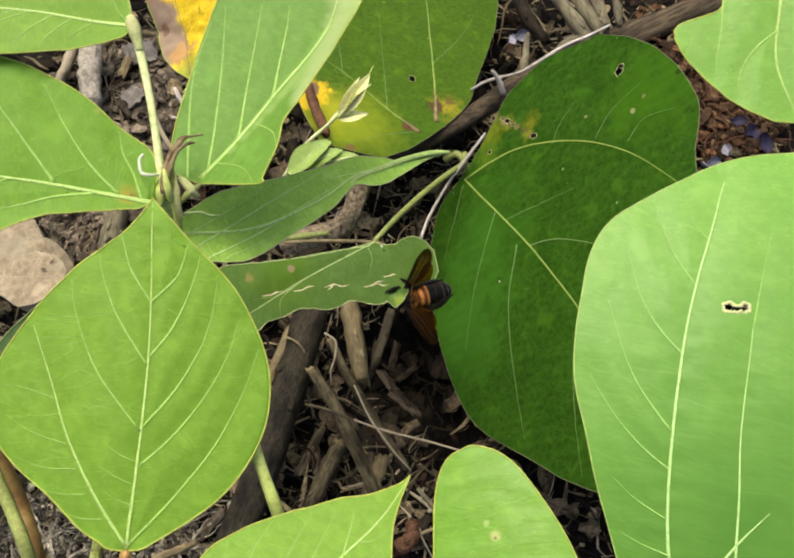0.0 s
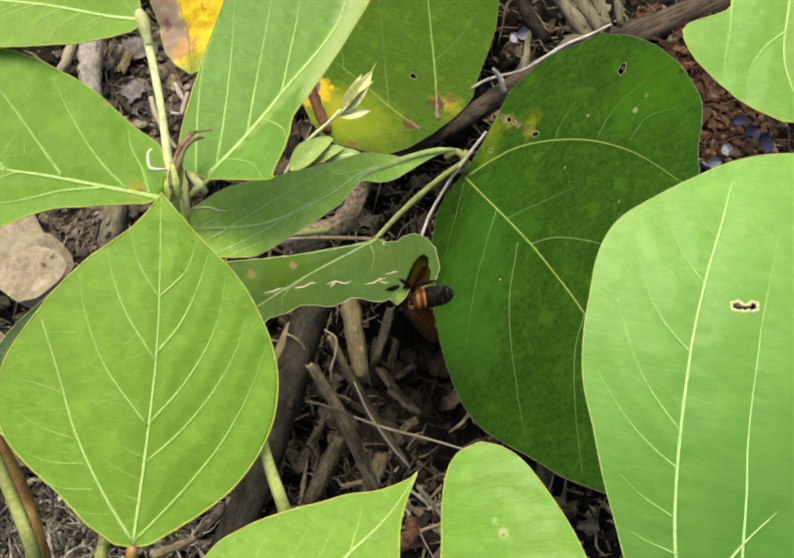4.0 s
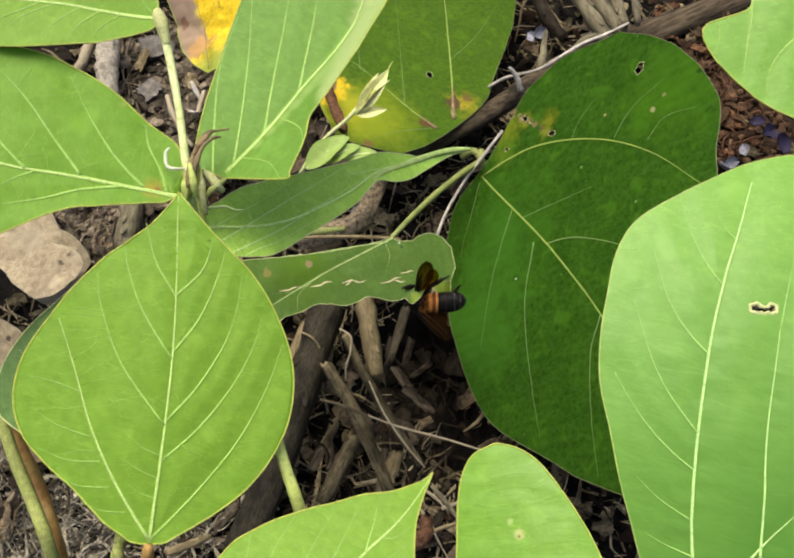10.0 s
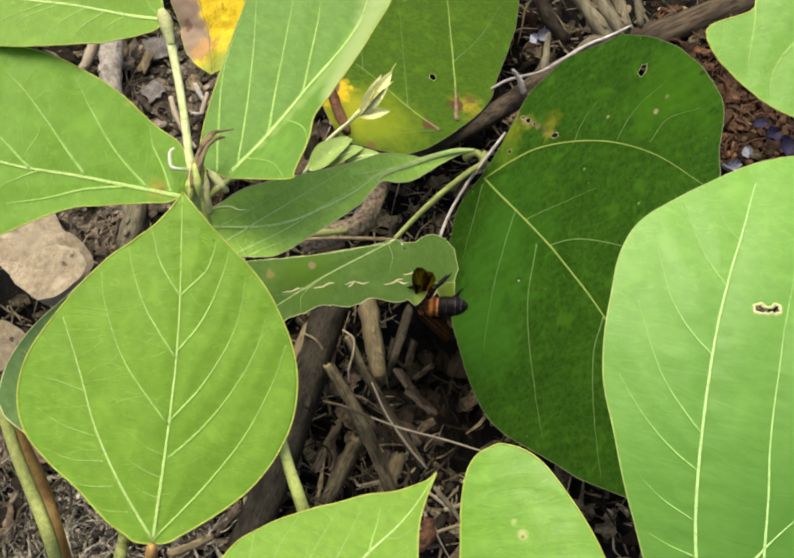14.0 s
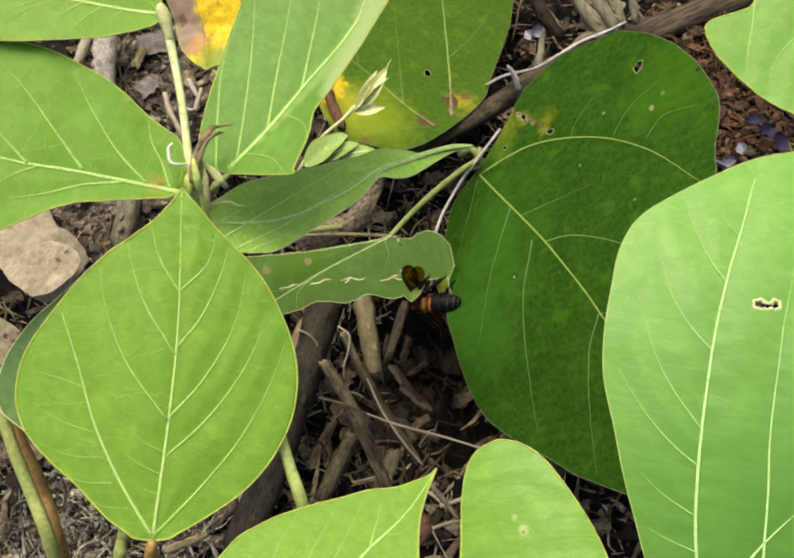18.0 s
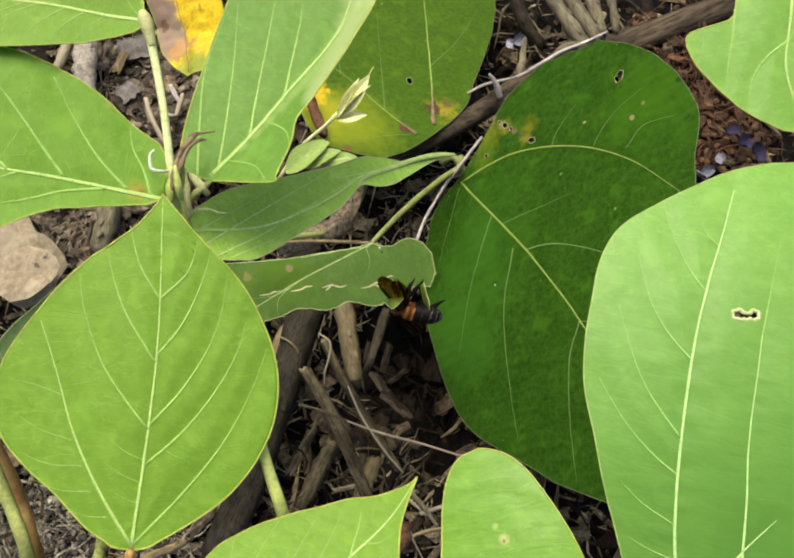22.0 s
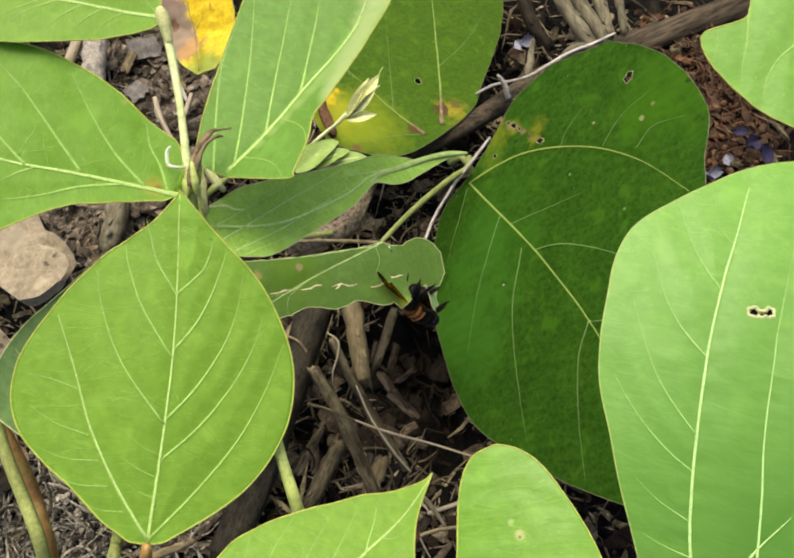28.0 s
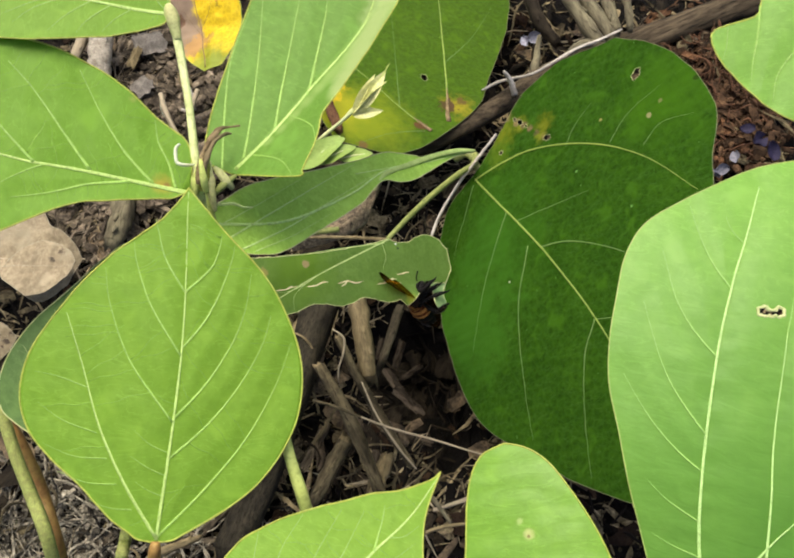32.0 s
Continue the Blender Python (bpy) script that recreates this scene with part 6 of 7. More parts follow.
def young_shoot():
    thing = new("young_shoot")
    thing.location = (-0.0363, 0.2139, 0.0612)
    base = Vector(thing.location)
    at = lambda p: Vector(p) - base
    part("stalk", tube([at(p) for p in ((-0.0416, 0.2147, 0.0528), (-0.0316, 0.2223, 0.0669), (-0.0197, 0.2263, 0.0795), (-0.0140, 0.2292, 0.0850))], [0.0009, 0.0008, 0.0008, 0.0011], 16, 8, 0.2), stem_pale, thing)
    foot = at((-0.0146, 0.2273, 0.0832))
    for tip, wide, fold, up in (((-0.0006, 0.2432, 0.0936), 0.0034, 0.55, (0.3, -0.4, 1)), ((-0.0002, 0.2388, 0.0918), 0.0028, 0.7, (-0.5, 0.2, 1)), ((-0.0050, 0.2420, 0.0927), 0.0016, 0.9, (0, 0, 1)), ((-0.0015, 0.2287, 0.0850), 0.0022, 0.6, (0.2, -0.6, 1)), ((-0.0040, 0.2296, 0.0846), 0.0015, 0.8, (0, 0.4, 1))):
        part("folded_leaflet", small_blade(foot, at(tip), wide, fold, 0.07, up), bud_pale, thing, "pale hairy unopened leaflet")
    for a, b in (((-0.0010, 0.2425, 0.0932), (0.0012, 0.2459, 0.0956)), ((-0.0100, 0.2330, 0.0872), (-0.0004, 0.2428, 0.0940)), ((-0.0110, 0.2315, 0.0865), (0.0000, 0.2390, 0.0924))):
        part("leaflet_rib", tube([at(a), (at(a) + at(b)) / 2 + Vector((0, 0, 0.0008)), at(b)], [0.0003, 0.0003, 0.00015], 10, 6), stem_green, thing)
    for a, b, wide, droop in (((-0.0366, 0.2066, 0.0723), (-0.0180, 0.2189, 0.0781), 0.0052, 0.10), ((-0.0291, 0.2088, 0.0729), (-0.0131, 0.2158, 0.0760), 0.0038, 0.12), ((-0.0203, 0.2109, 0.0735), (-0.0058, 0.2136, 0.0745), 0.0034, 0.06), ((-0.0288, 0.2200, 0.0659), (-0.0201, 0.2248, 0.0702), 0.0026, 0.1)):
        part("small_leaf", small_blade(at(a), at(b), wide, 0.35, droop), leaf_young, thing, "small fresh light green leaf")
        part("small_rib", tube([at(a), (at(a) + at(b)) / 2 + Vector((0, 0, droop * 0.016)), at(b)], [0.0005, 0.0004, 0.0001], 10, 6), stem_pale, thing)
    return tagged(thing, "young vine shoot with pale hairy unopened leaflets", "shoot")


young_shoot()


# ---- fallen petals ----
def petal(at, size, turn, material, label):
    n = 10
    verts, faces = [], []
    for side in (0.00012, -0.00012):
        for i in range(n + 1):
            u = i / n
            w = size * 0.5 * math.sin(math.pi * min(0.97, 0.08 + 0.9 * u)) ** 0.7
            for k in (-1, -0.4, 0.4, 1):
                verts.append((size * 1.3 * (u - 0.5), w * k, side + size * 0.35 * (k * k) + size * 0.25 * (u - 0.5) ** 2))
    m = 4 * (n + 1)
    for i in range(n):
        for k in range(3):
            a = i * 4 + k
            faces += [(a, a + 4, a + 5, a + 1), (a + m, a + 1 + m, a + 5 + m, a + 4 + m)]
    ob = part("petal", (verts, faces), material)
    ob.matrix_world = Matrix.Translation(at) @ pose(0, 0, 0, *turn)
    return tagged(ob, label, "petal", "fallen petals")


for at, size, turn, material in (((0.1908, 0.2561, 0.0200), 0.009, (20, 30, 40), petal_violet), ((0.1971, 0.2505, 0.0200), 0.008, (10, -30, 110), petal_violet), ((0.1882, 0.2637, 0.0180), 0.006, (0, 20, 170), petal_violet),
                                 ((0.1708, 0.2408, 0.0180), 0.006, (35, 10, 20), petal_white), ((0.1799, 0.2472, 0.0180), 0.0055, (-40, 10, 80), petal_white), ((0.1670, 0.2373, 0.0180), 0.005, (40, 0, 140), petal_white),
                                 ((0.0792, 0.3203, 0.0180), 0.0065, (40, 10, 30), petal_white), ((0.0758, 0.3170, 0.0180), 0.005, (-35, 10, 100), petal_white)):
    petal(at, size, turn, material, "fallen violet petal on the litter" if material == petal_violet else "fallen whitish petal on the litter")


# ---- scars on the half-eaten leaflet ----
def scar(points):
    ob = part("scar", tube(points, [0.0001, 0.0003, 0.00032, 0.0001], 14, 6, 0.9, 0.08), scar_tan, chewed_leaf)
    ob["label"] = "dry pale feeding scar"


for a, b, dx in (((0.0000, 0.0355), (-0.0007, 0.0444), 0.0004), ((0.0003, 0.0480), (0.0004, 0.0586), -0.0005), ((0.0013, 0.0493), (-0.0005, 0.0528), 0.0003),
                 ((0.0023, 0.0641), (0.0011, 0.0732), 0.0004), ((0.0019, 0.0675), (0.0027, 0.0747), -0.0004), ((-0.0007, 0.0736), (-0.0009, 0.0793), 0.0002), ((0.0002, 0.0230), (-0.0004, 0.0321), 0.0003)):
    mid = [(a[0], a[1]), (a[0] * 0.6 + b[0] * 0.4 + dx, a[1] * 0.6 + b[1] * 0.4), (a[0] * 0.3 + b[0] * 0.7 - dx, a[1] * 0.3 + b[1] * 0.7), (b[0], b[1])]
    scar([(x, y, SURFACE[chewed_leaf.name](x, y) + 0.00004) for x, y in mid])


# ---- leaf litter ----
def chip_mesh(kind, seed):
    """A splinter, bark chip, shred, curl or crumb of the litter."""
    rnd = random.Random(seed)
    if kind == "splinter":
        l = rnd.uniform(0.006, 0.018)
        return tube([(-l, 0, 0), (-l / 3, rnd.uniform(-.002, .002), 0.0006), (l / 3, rnd.uniform(-.002, .002), 0.0004), (l, 0, 0)],
                    [rnd.uniform(.0002, .0006), rnd.uniform(.0005, .0014), rnd.uniform(.0005, .0014), rnd.uniform(.0002, .0006)], 6, 5, 0.8, rnd.uniform(0.4, 0.9), seed)
    if kind == "chip":
        l, w = rnd.uniform(0.004, 0.010), rnd.uniform(0.002, 0.005)
        return tube([(-l, 0, 0), (0, rnd.uniform(-.001, .001), 0.001), (l, 0, 0)], [w * rnd.uniform(0.3, 0.9), w, w * rnd.uniform(0.2, 0.9)], 4, 5, 1.0, 0.22, seed)
    if kind == "shred":
        l = rnd.uniform(0.008, 0.02)
        return tube([(-l, rnd.uniform(-.004, .004), 0), (-l / 3, rnd.uniform(-.002, .002), 0.001), (l / 3, rnd.uniform(-.002, .002), 0.002), (l, rnd.uniform(-.004, .004), 0.001)],
                    [0.0002, rnd.uniform(.0003, .0008), rnd.uniform(.0003, .0008), 0.0002], 8, 4, 0.6, 0.6, seed)
    if kind == "curl":
        r = rnd.uniform(0.003, 0.007)
        return tube([(r * math.cos(t), r * math.sin(t), 0.002 * t) for t in (0, 0.8, 1.6, 2.4, 3.2)], [0.0003, 0.0006, 0.0007, 0.0005, 0.0002], 8, 5, 0.5, 0.6, seed)
    if kind == "scrap":
        l, w = rnd.uniform(0.005, 0.011), rnd.uniform(0.0035, 0.007)
        roll, twist, n, verts, faces = rnd.uniform(60, 160), rnd.uniform(-40, 40), 6, [], []
        for thick in (0.0, -0.0002):
            for i in range(n + 1):
                u = i / n * 2 - 1
                edge = [0.75 + rnd.uniform(-0.25, 0.25) for q in (0, 1)]
                for j in range(n + 1):
                    v = j / n * 2 - 1
                    y = w * v * edge[v > 0] * (1 - 0.55 * u * u)
                    verts.append((l * u, y, 60 * y * y * (0.5 + u * 0.3) + 0.0012 * math.sin(u * 3 + v * 2 + seed) + thick))
        m = (n + 1) ** 2
        for i in range(n):
            for j in range(n):
                a = i * (n + 1) + j
                faces += [(a, a + n + 1, a + n + 2, a + 1), (a + m, a + 1 + m, a + n + 2 + m, a + n + 1 + m)]
        return verts, faces
    r = rnd.uniform(0.0008, 0.0026)
    return tube([(-r, 0, 0), (0, 0, r * 0.2), (r, 0, 0)], [r * 0.5, r, r * 0.4], 3, 5, 1.0, 0.7, seed)


def litter():
    rnd = random.Random(7)
    mats = {"splinter": [wood_grey, wood_brown, wood_grey, wood_tan, wood_brown, wood_grey, wood_brown], "chip": [wood_brown, wood_grey, scrap_brown, wood_brown], "curl": [wood_tan, wood_grey, wood_brown], "shred": [wood_grey, straw_pale, wood_brown], "scrap": [scrap_brown, scrap_brown, wood_grey]}
    names = {"splinter": "wood_splinter", "chip": "bark_chip", "curl": "dry_curl", "shred": "dry_fibre", "scrap": "leaf_scrap"}
    labels = {"splinter": "dry brown splinter of wood in the litter", "chip": "flat brown bark chip in the litter", "curl": "curled dry plant fibre in the litter", "shred": "thin dry plant fibre in the litter", "scrap": "curled brown scrap of dead leaf in the litter"}
    pool = {}
    for kind in names:
        for k in range(9):
            me = bpy.data.meshes.new(names[kind])
            v, f = chip_mesh(kind, 20 + k)
            me.from_pydata(v, [], f)
            me.materials.append(mats[kind][k % len(mats[kind])])
            me.update()
            pool[kind, k] = me
    for n in range(760):
        kind = rnd.choice(["splinter", "splinter", "splinter", "chip", "scrap", "scrap", "shred", "curl"])
        x, y = rnd.uniform(-0.20, 0.22), rnd.uniform(0.03, 0.36)
        mesh = pool[kind, rnd.randrange(9)]
        # paler pieces are left out so that the hollow reads as shade
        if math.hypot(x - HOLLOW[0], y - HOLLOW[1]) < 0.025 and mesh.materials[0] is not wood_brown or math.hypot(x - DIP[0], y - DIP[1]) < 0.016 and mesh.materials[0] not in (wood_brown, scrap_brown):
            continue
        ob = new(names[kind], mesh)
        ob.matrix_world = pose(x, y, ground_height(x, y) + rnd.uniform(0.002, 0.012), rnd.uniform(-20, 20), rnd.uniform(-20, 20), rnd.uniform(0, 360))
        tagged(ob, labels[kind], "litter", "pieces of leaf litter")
    # dark pieces down in the hollow, their colour deepening its shade
    shade_pieces = [(k, me) for k, me in pool.items() if me.materials[0] is wood_brown]
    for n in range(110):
        (kind, k), mesh = rnd.choice(shade_pieces)
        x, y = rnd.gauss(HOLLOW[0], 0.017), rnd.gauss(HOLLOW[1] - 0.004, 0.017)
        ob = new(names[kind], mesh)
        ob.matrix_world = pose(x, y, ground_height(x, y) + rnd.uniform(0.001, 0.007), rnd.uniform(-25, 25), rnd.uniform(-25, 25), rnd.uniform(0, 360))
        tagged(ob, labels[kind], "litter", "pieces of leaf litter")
    for kind, count, stuff in (("splinter", 3000, (fine_brown, fine_grey, fine_brown)), ("chip", 1600, (fine_brown, fine_grey, fine_rust)), ("crumb", 5400, (fine_brown, fine_rust, fine_grey)), ("shred", 3600, (fine_brown, fine_straw, fine_grey, fine_grey))):
        for mat in stuff:
            verts, faces = [], []
            for n in range(count // len(stuff)):
                x, y = rnd.gauss(0.0, 0.16), rnd.gauss(0.19, 0.13)
                # pale litter stays out of the shaded hollow and from under a leaf hole
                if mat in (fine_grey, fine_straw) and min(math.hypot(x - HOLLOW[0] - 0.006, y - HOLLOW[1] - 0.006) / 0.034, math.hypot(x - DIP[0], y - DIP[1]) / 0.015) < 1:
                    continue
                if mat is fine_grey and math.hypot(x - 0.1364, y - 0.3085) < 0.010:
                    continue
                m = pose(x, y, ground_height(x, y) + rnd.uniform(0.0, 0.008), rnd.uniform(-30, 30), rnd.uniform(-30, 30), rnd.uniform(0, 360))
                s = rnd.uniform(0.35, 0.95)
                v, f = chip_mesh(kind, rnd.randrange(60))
                # rust pieces stay out of the hollow too, to keep its shade dark
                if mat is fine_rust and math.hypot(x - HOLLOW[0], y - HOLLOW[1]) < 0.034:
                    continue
                k = len(verts)
                verts += [m @ (Vector(p) * s) for p in v]
                faces += [tuple(i + k for i in q) for q in f]
            ob = tagged(part("litter_" + kind, (verts, faces), mat), "fine brown crumbled plant litter on the soil", "litter", kind="stuff")
            ob.data.polygons.foreach_set("use_smooth", [False] * len(faces))
    # lighter brown mulch under the gaps between the left-hand leaflets
    for kind, count, cx, cy, spread in (("chip", 260, -0.122, 0.292, 0.024), ("scrap", 150, -0.122, 0.292, 0.024), ("shred", 220, -0.122, 0.292, 0.026), ("chip", 200, -0.142, 0.211, 0.018), ("shred", 160, -0.142, 0.211, 0.018), ("chip", 160, -0.112, 0.252, 0.018)):
        verts, faces = [], []
        for n in range(count):
            x, y = rnd.gauss(cx, spread), rnd.gauss(cy, spread)
            m = pose(x, y, ground_height(x, y) + rnd.uniform(0.003, 0.013), rnd.uniform(-25, 25), rnd.uniform(-25, 25), rnd.uniform(0, 360))
            s = rnd.uniform(0.35, 0.9)
            v, f = chip_mesh(kind, rnd.randrange(60))
            k = len(verts)
            verts += [m @ (Vector(p) * s) for p in v]
            faces += [tuple(i + k for i in q) for q in f]
        mulch = tagged(part("litter_mulch", (verts, faces), fine_mulch), "loose brown shreds and flakes of mulch", "litter", kind="stuff")
        mulch.data.polygons.foreach_set("use_smooth", [False] * len(faces))
    # pale gritty crumbs where the litter lies open to the sky
    verts, faces = [], []
    for n in range(2600):
        x, y = rnd.gauss(-0.135, 0.035), rnd.gauss(0.062, 0.022)
        m = pose(x, y, ground_height(x, y) + rnd.uniform(0.002, 0.010), rnd.uniform(-30, 30), rnd.uniform(-30, 30), rnd.uniform(0, 360))
        s = rnd.uniform(0.35, 1.0)
        v, f = chip_mesh("crumb" if n % 3 else "shred", rnd.randrange(60))
        k = len(verts)
        verts += [m @ (Vector(p) * s) for p in v]
        faces += [tuple(i + k for i in q) for q in f]
    grit = tagged(part("litter_grit", (verts, faces), fine_ash), "pale gritty crumbs of soil and plant litter", "litter", kind="stuff")
    grit.data.polygons.foreach_set("use_smooth", [False] * len(faces))
    # crumbled rust-brown matter in the heap beside the branch
    verts, faces = [], []
    for n in range(900):
        x, y = rnd.gauss(heap[0], 0.018), rnd.gauss(heap[1] - 0.004, 0.026)
        m = pose(x, y, ground_height(x, y) + rnd.uniform(0.002, 0.013), rnd.uniform(-30, 30), rnd.uniform(-30, 30), rnd.uniform(0, 360))
        s = rnd.uniform(0.3, 0.85)
        v, f = chip_mesh(("chip", "shred", "crumb")[n % 3], rnd.randrange(60))
        k = len(verts)
        verts += [m @ (Vector(p) * s) for p in v]
        faces += [tuple(i + k for i in q) for q in f]
    crumbled = tagged(part("litter_heap", (verts, faces), fine_umber), "crumbled rust-brown flakes heaped beside the branch", "litter", kind="stuff")
    crumbled.data.polygons.foreach_set("use_smooth", [False] * len(faces))


litter()


# ---- bee ----
bee_black = plain_material("bee_black", (0.007, 0.006, 0.005), (0.004, 0.0035, 0.003), 0.5, 900, bump=0.5, distance=0.0002, spec=0.10)
bee_brown = plain_material("bee_brown", (0.018, 0.009, 0.005), (0.008, 0.005, 0.004), 0.45, 900, bump=0.5, distance=0.0002)
bee_orange = plain_material("bee_orange", (0.66, 0.31, 0.075), (0.36, 0.14, 0.025), 0.7, 1500, bump=0.9, distance=0.0003)

bee_chestnut = plain_material("bee_chestnut", (0.17, 0.052, 0.012), (0.07, 0.020, 0.006), 0.45, 900, bump=0.4, distance=0.0002, spec=0.1)
hair_brown = plain_material("hair_brown", (0.06, 0.036, 0.018), (0.016, 0.010, 0.006), 0.7, 1500, bump=0.6, distance=0.0002, spec=0.1)


bee_tawny = plain_material("bee_tawny", (0.46, 0.19, 0.04), (0.16, 0.055, 0.014), 0.7, 1500, bump=0.9, distance=0.0003)
hair_grey = plain_material("hair_grey", (0.12, 0.11, 0.10), (0.05, 0.045, 0.04), 0.6, 1500, bump=0.4, distance=0.0002)
leaf_cut = leaf_material("leaf_cut", (0.22, 0.30, 0.03), (0.17, 0.25, 0.02), (0.45, 0.55, 0.03), 0.4, 0.5, cells=0.1)
# pale underside, whitened to carry the sky's sheen on the turned strip
leaf_cut_under = leaf_material("leaf_cut_under", (0.30, 0.46, 0.19), (0.25, 0.40, 0.15), (0.4, 0.55, 0.2), 0.25, 0.5, cells=0.1)


def wing_material():
    m, nt, bsdf, out = mat_new("wing_amber")
    n = noised(nt, 350, 4, 0.6, (0.4, 1.6, 1))
    colour = mixed(nt, ramped(nt, n, 0.3, 0.7), (0.15, 0.075, 0.012), (0.045, 0.022, 0.005))
    nt.links.new(colour, bsdf.inputs["Base Color"])
    bsdf.inputs["Roughness"].default_value = 0.3
    clear = nt.nodes.new("ShaderNodeBsdfTransparent")
    # smoky towards the tip, amber near the body
    co = nt.nodes.new("ShaderNodeTexCoord")
    axes = nt.nodes.new("ShaderNodeSeparateXYZ")
    nt.links.new(co.outputs["Object"], axes.inputs[0])
    span = nt.nodes.new("ShaderNodeMath")
    span.operation = "ABSOLUTE"
    nt.links.new(axes.outputs[0], span.inputs[0])
    lead = ramped(nt, axes.outputs[1], -0.0012, 0.0004)
    smoke = nt.nodes.new("ShaderNodeMath")
    smoke.operation = "MAXIMUM"
    nt.links.new(ramped(nt, span.outputs[0], 0.014, 0.021), smoke.inputs[0])
    nt.links.new(lead, smoke.inputs[1])
    nt.links.new(mixed(nt, smoke.outputs[0], (0.62, 0.44, 0.12), (0.20, 0.13, 0.05)), clear.inputs[0])
    mix = nt.nodes.new("ShaderNodeMixShader")
    mix.inputs[0].default_value = 0.08
    nt.links.new(clear.outputs[0], mix.inputs[1])
    nt.links.new(bsdf.outputs[0], mix.inputs[2])
    nt.links.new(mix.outputs[0], out.inputs["Surface"])
    return m


wing_amber = wing_material()


def lathe(profile, sides=22, flat=0.9, centre=0.0, sag=0.0, arc=False):
    """A ring body turned about y: rows of (y, radius); arc: its upper half alone."""
    verts, faces = [], []
    for y, r in profile:
        for j in range(sides):
            a = math.pi * (j / (sides - 1) * 0.6 + 0.2) if arc else 2 * math.pi * j / sides
            verts.append((r * math.cos(a), y, flat * r * math.sin(a) + centre + sag * y * y))
    for i in range(len(profile) - 1):
        for j in range(sides - 1 if arc else sides):
            k = (j + 1) % sides
            faces.append((i * sides + k, i * sides + j, (i + 1) * sides + j, (i + 1) * sides + k))
    return verts, faces


def fuzz(count, seed, size, centre, length, below=False):
    """Short bristles that stand out of an egg-shaped body."""
    rnd = random.Random(seed)
    verts, faces = [], []
    for n in range(count):
        d = Vector((rnd.gauss(0, 1), rnd.gauss(0, 1), rnd.gauss(0, 1))).normalized()
        if (d.z > -0.45) == below:
            continue
        p = Vector(centre) + Vector((d.x * size[0], d.y * size[1], d.z * size[2]))
        q = p + (d + Vector((rnd.uniform(-.4, .4), rnd.uniform(-.8, .1), rnd.uniform(-.4, .4)))) * length * rnd.uniform(0.5, 1)
        s = d.orthogonal().normalized() * 0.00009
        k = len(verts)
        verts += [p - s, p + s, q]
        faces.append((k, k + 1, k + 2))
    return verts, faces


def wing_mesh(length, width, seed):
    """A thin wing along +x with rounded tip, its hind margin towards -y."""
    verts, faces, n, w = [], [], 22, 8
    for side in (0.00003, -0.00003):
        for i in range(n + 1):
            u = i / n
            tip = math.sqrt(max(0.0, 1 - max(0.0, (u - 0.66) / 0.34) ** 2))
            lead = width * (0.10 * math.sin(math.pi * u) + 0.02) - width * 0.42 * (1 - tip)
            trail = -width * (0.14 + 0.80 * math.sin(math.pi / 2 * min(1, u / 0.62)) ** 1.4)
            trail = trail * tip + (-width * 0.40) * (1 - tip)
            for j in range(w + 1):
                y = lead + (trail - lead) * j / w
                verts.append((u * length, y, side + 0.0007 * math.sin(math.pi * u) + 0.00018 * math.sin(j * 2.4 + seed)))
    m = (n + 1) * (w + 1)
    for i in range(n):
        for j in range(w):
            a, b, c, d = i * (w + 1) + j, i * (w + 1) + j + 1, (i + 1) * (w + 1) + j + 1, (i + 1) * (w + 1) + j
            faces += [(a, d, c, b), (a + m, b + m, c + m, d + m)]
    return verts, faces


def leg_mesh(length, rise, thick):
    """Thigh and shin of a leg along +y from its hip, with the knee raised towards +z."""
    knee = (0, length * 0.42, rise)
    heel = (0, length * 0.78, rise * 0.35)
    foot = [heel, (0.0002, length * 0.90, rise * 0.10), (0, length, 0)]
    thigh = tube([(0, 0, 0), (0, length * 0.2, rise * 0.62), knee], [thick * 0.7, thick, thick * 0.75], 10, 8, 0.15)
    shin = tube([knee, (0, length * 0.6, rise * 0.72), heel], [thick * 0.7, thick * 1.15, thick * 0.95], 10, 8, 0.2)
    return thigh, shin, tube(foot, [thick * 0.7, thick * 0.5, thick * 0.22], 9, 6, 0.25)


def shin_hair(length, rise, thick, seed):
    """Short bristles along a shin."""
    rnd = random.Random(seed)
    verts, faces = [], []
    for n in range(160):
        u = rnd.uniform(0.42, 0.86)
        p = Vector((0, length * u, rise * (1 - (u - 0.42) * 1.8)))
        d = Vector((rnd.gauss(0, 1), rnd.uniform(-0.2, 0.6), rnd.gauss(0, 1))).normalized()
        s = d.orthogonal().normalized() * 0.00007
        k = len(verts)
        verts += [p + d * thick * 0.7 - s, p + d * thick * 0.7 + s, p + d * (thick + 0.0006)]
        faces.append((k, k + 1, k + 2))
    return verts, faces


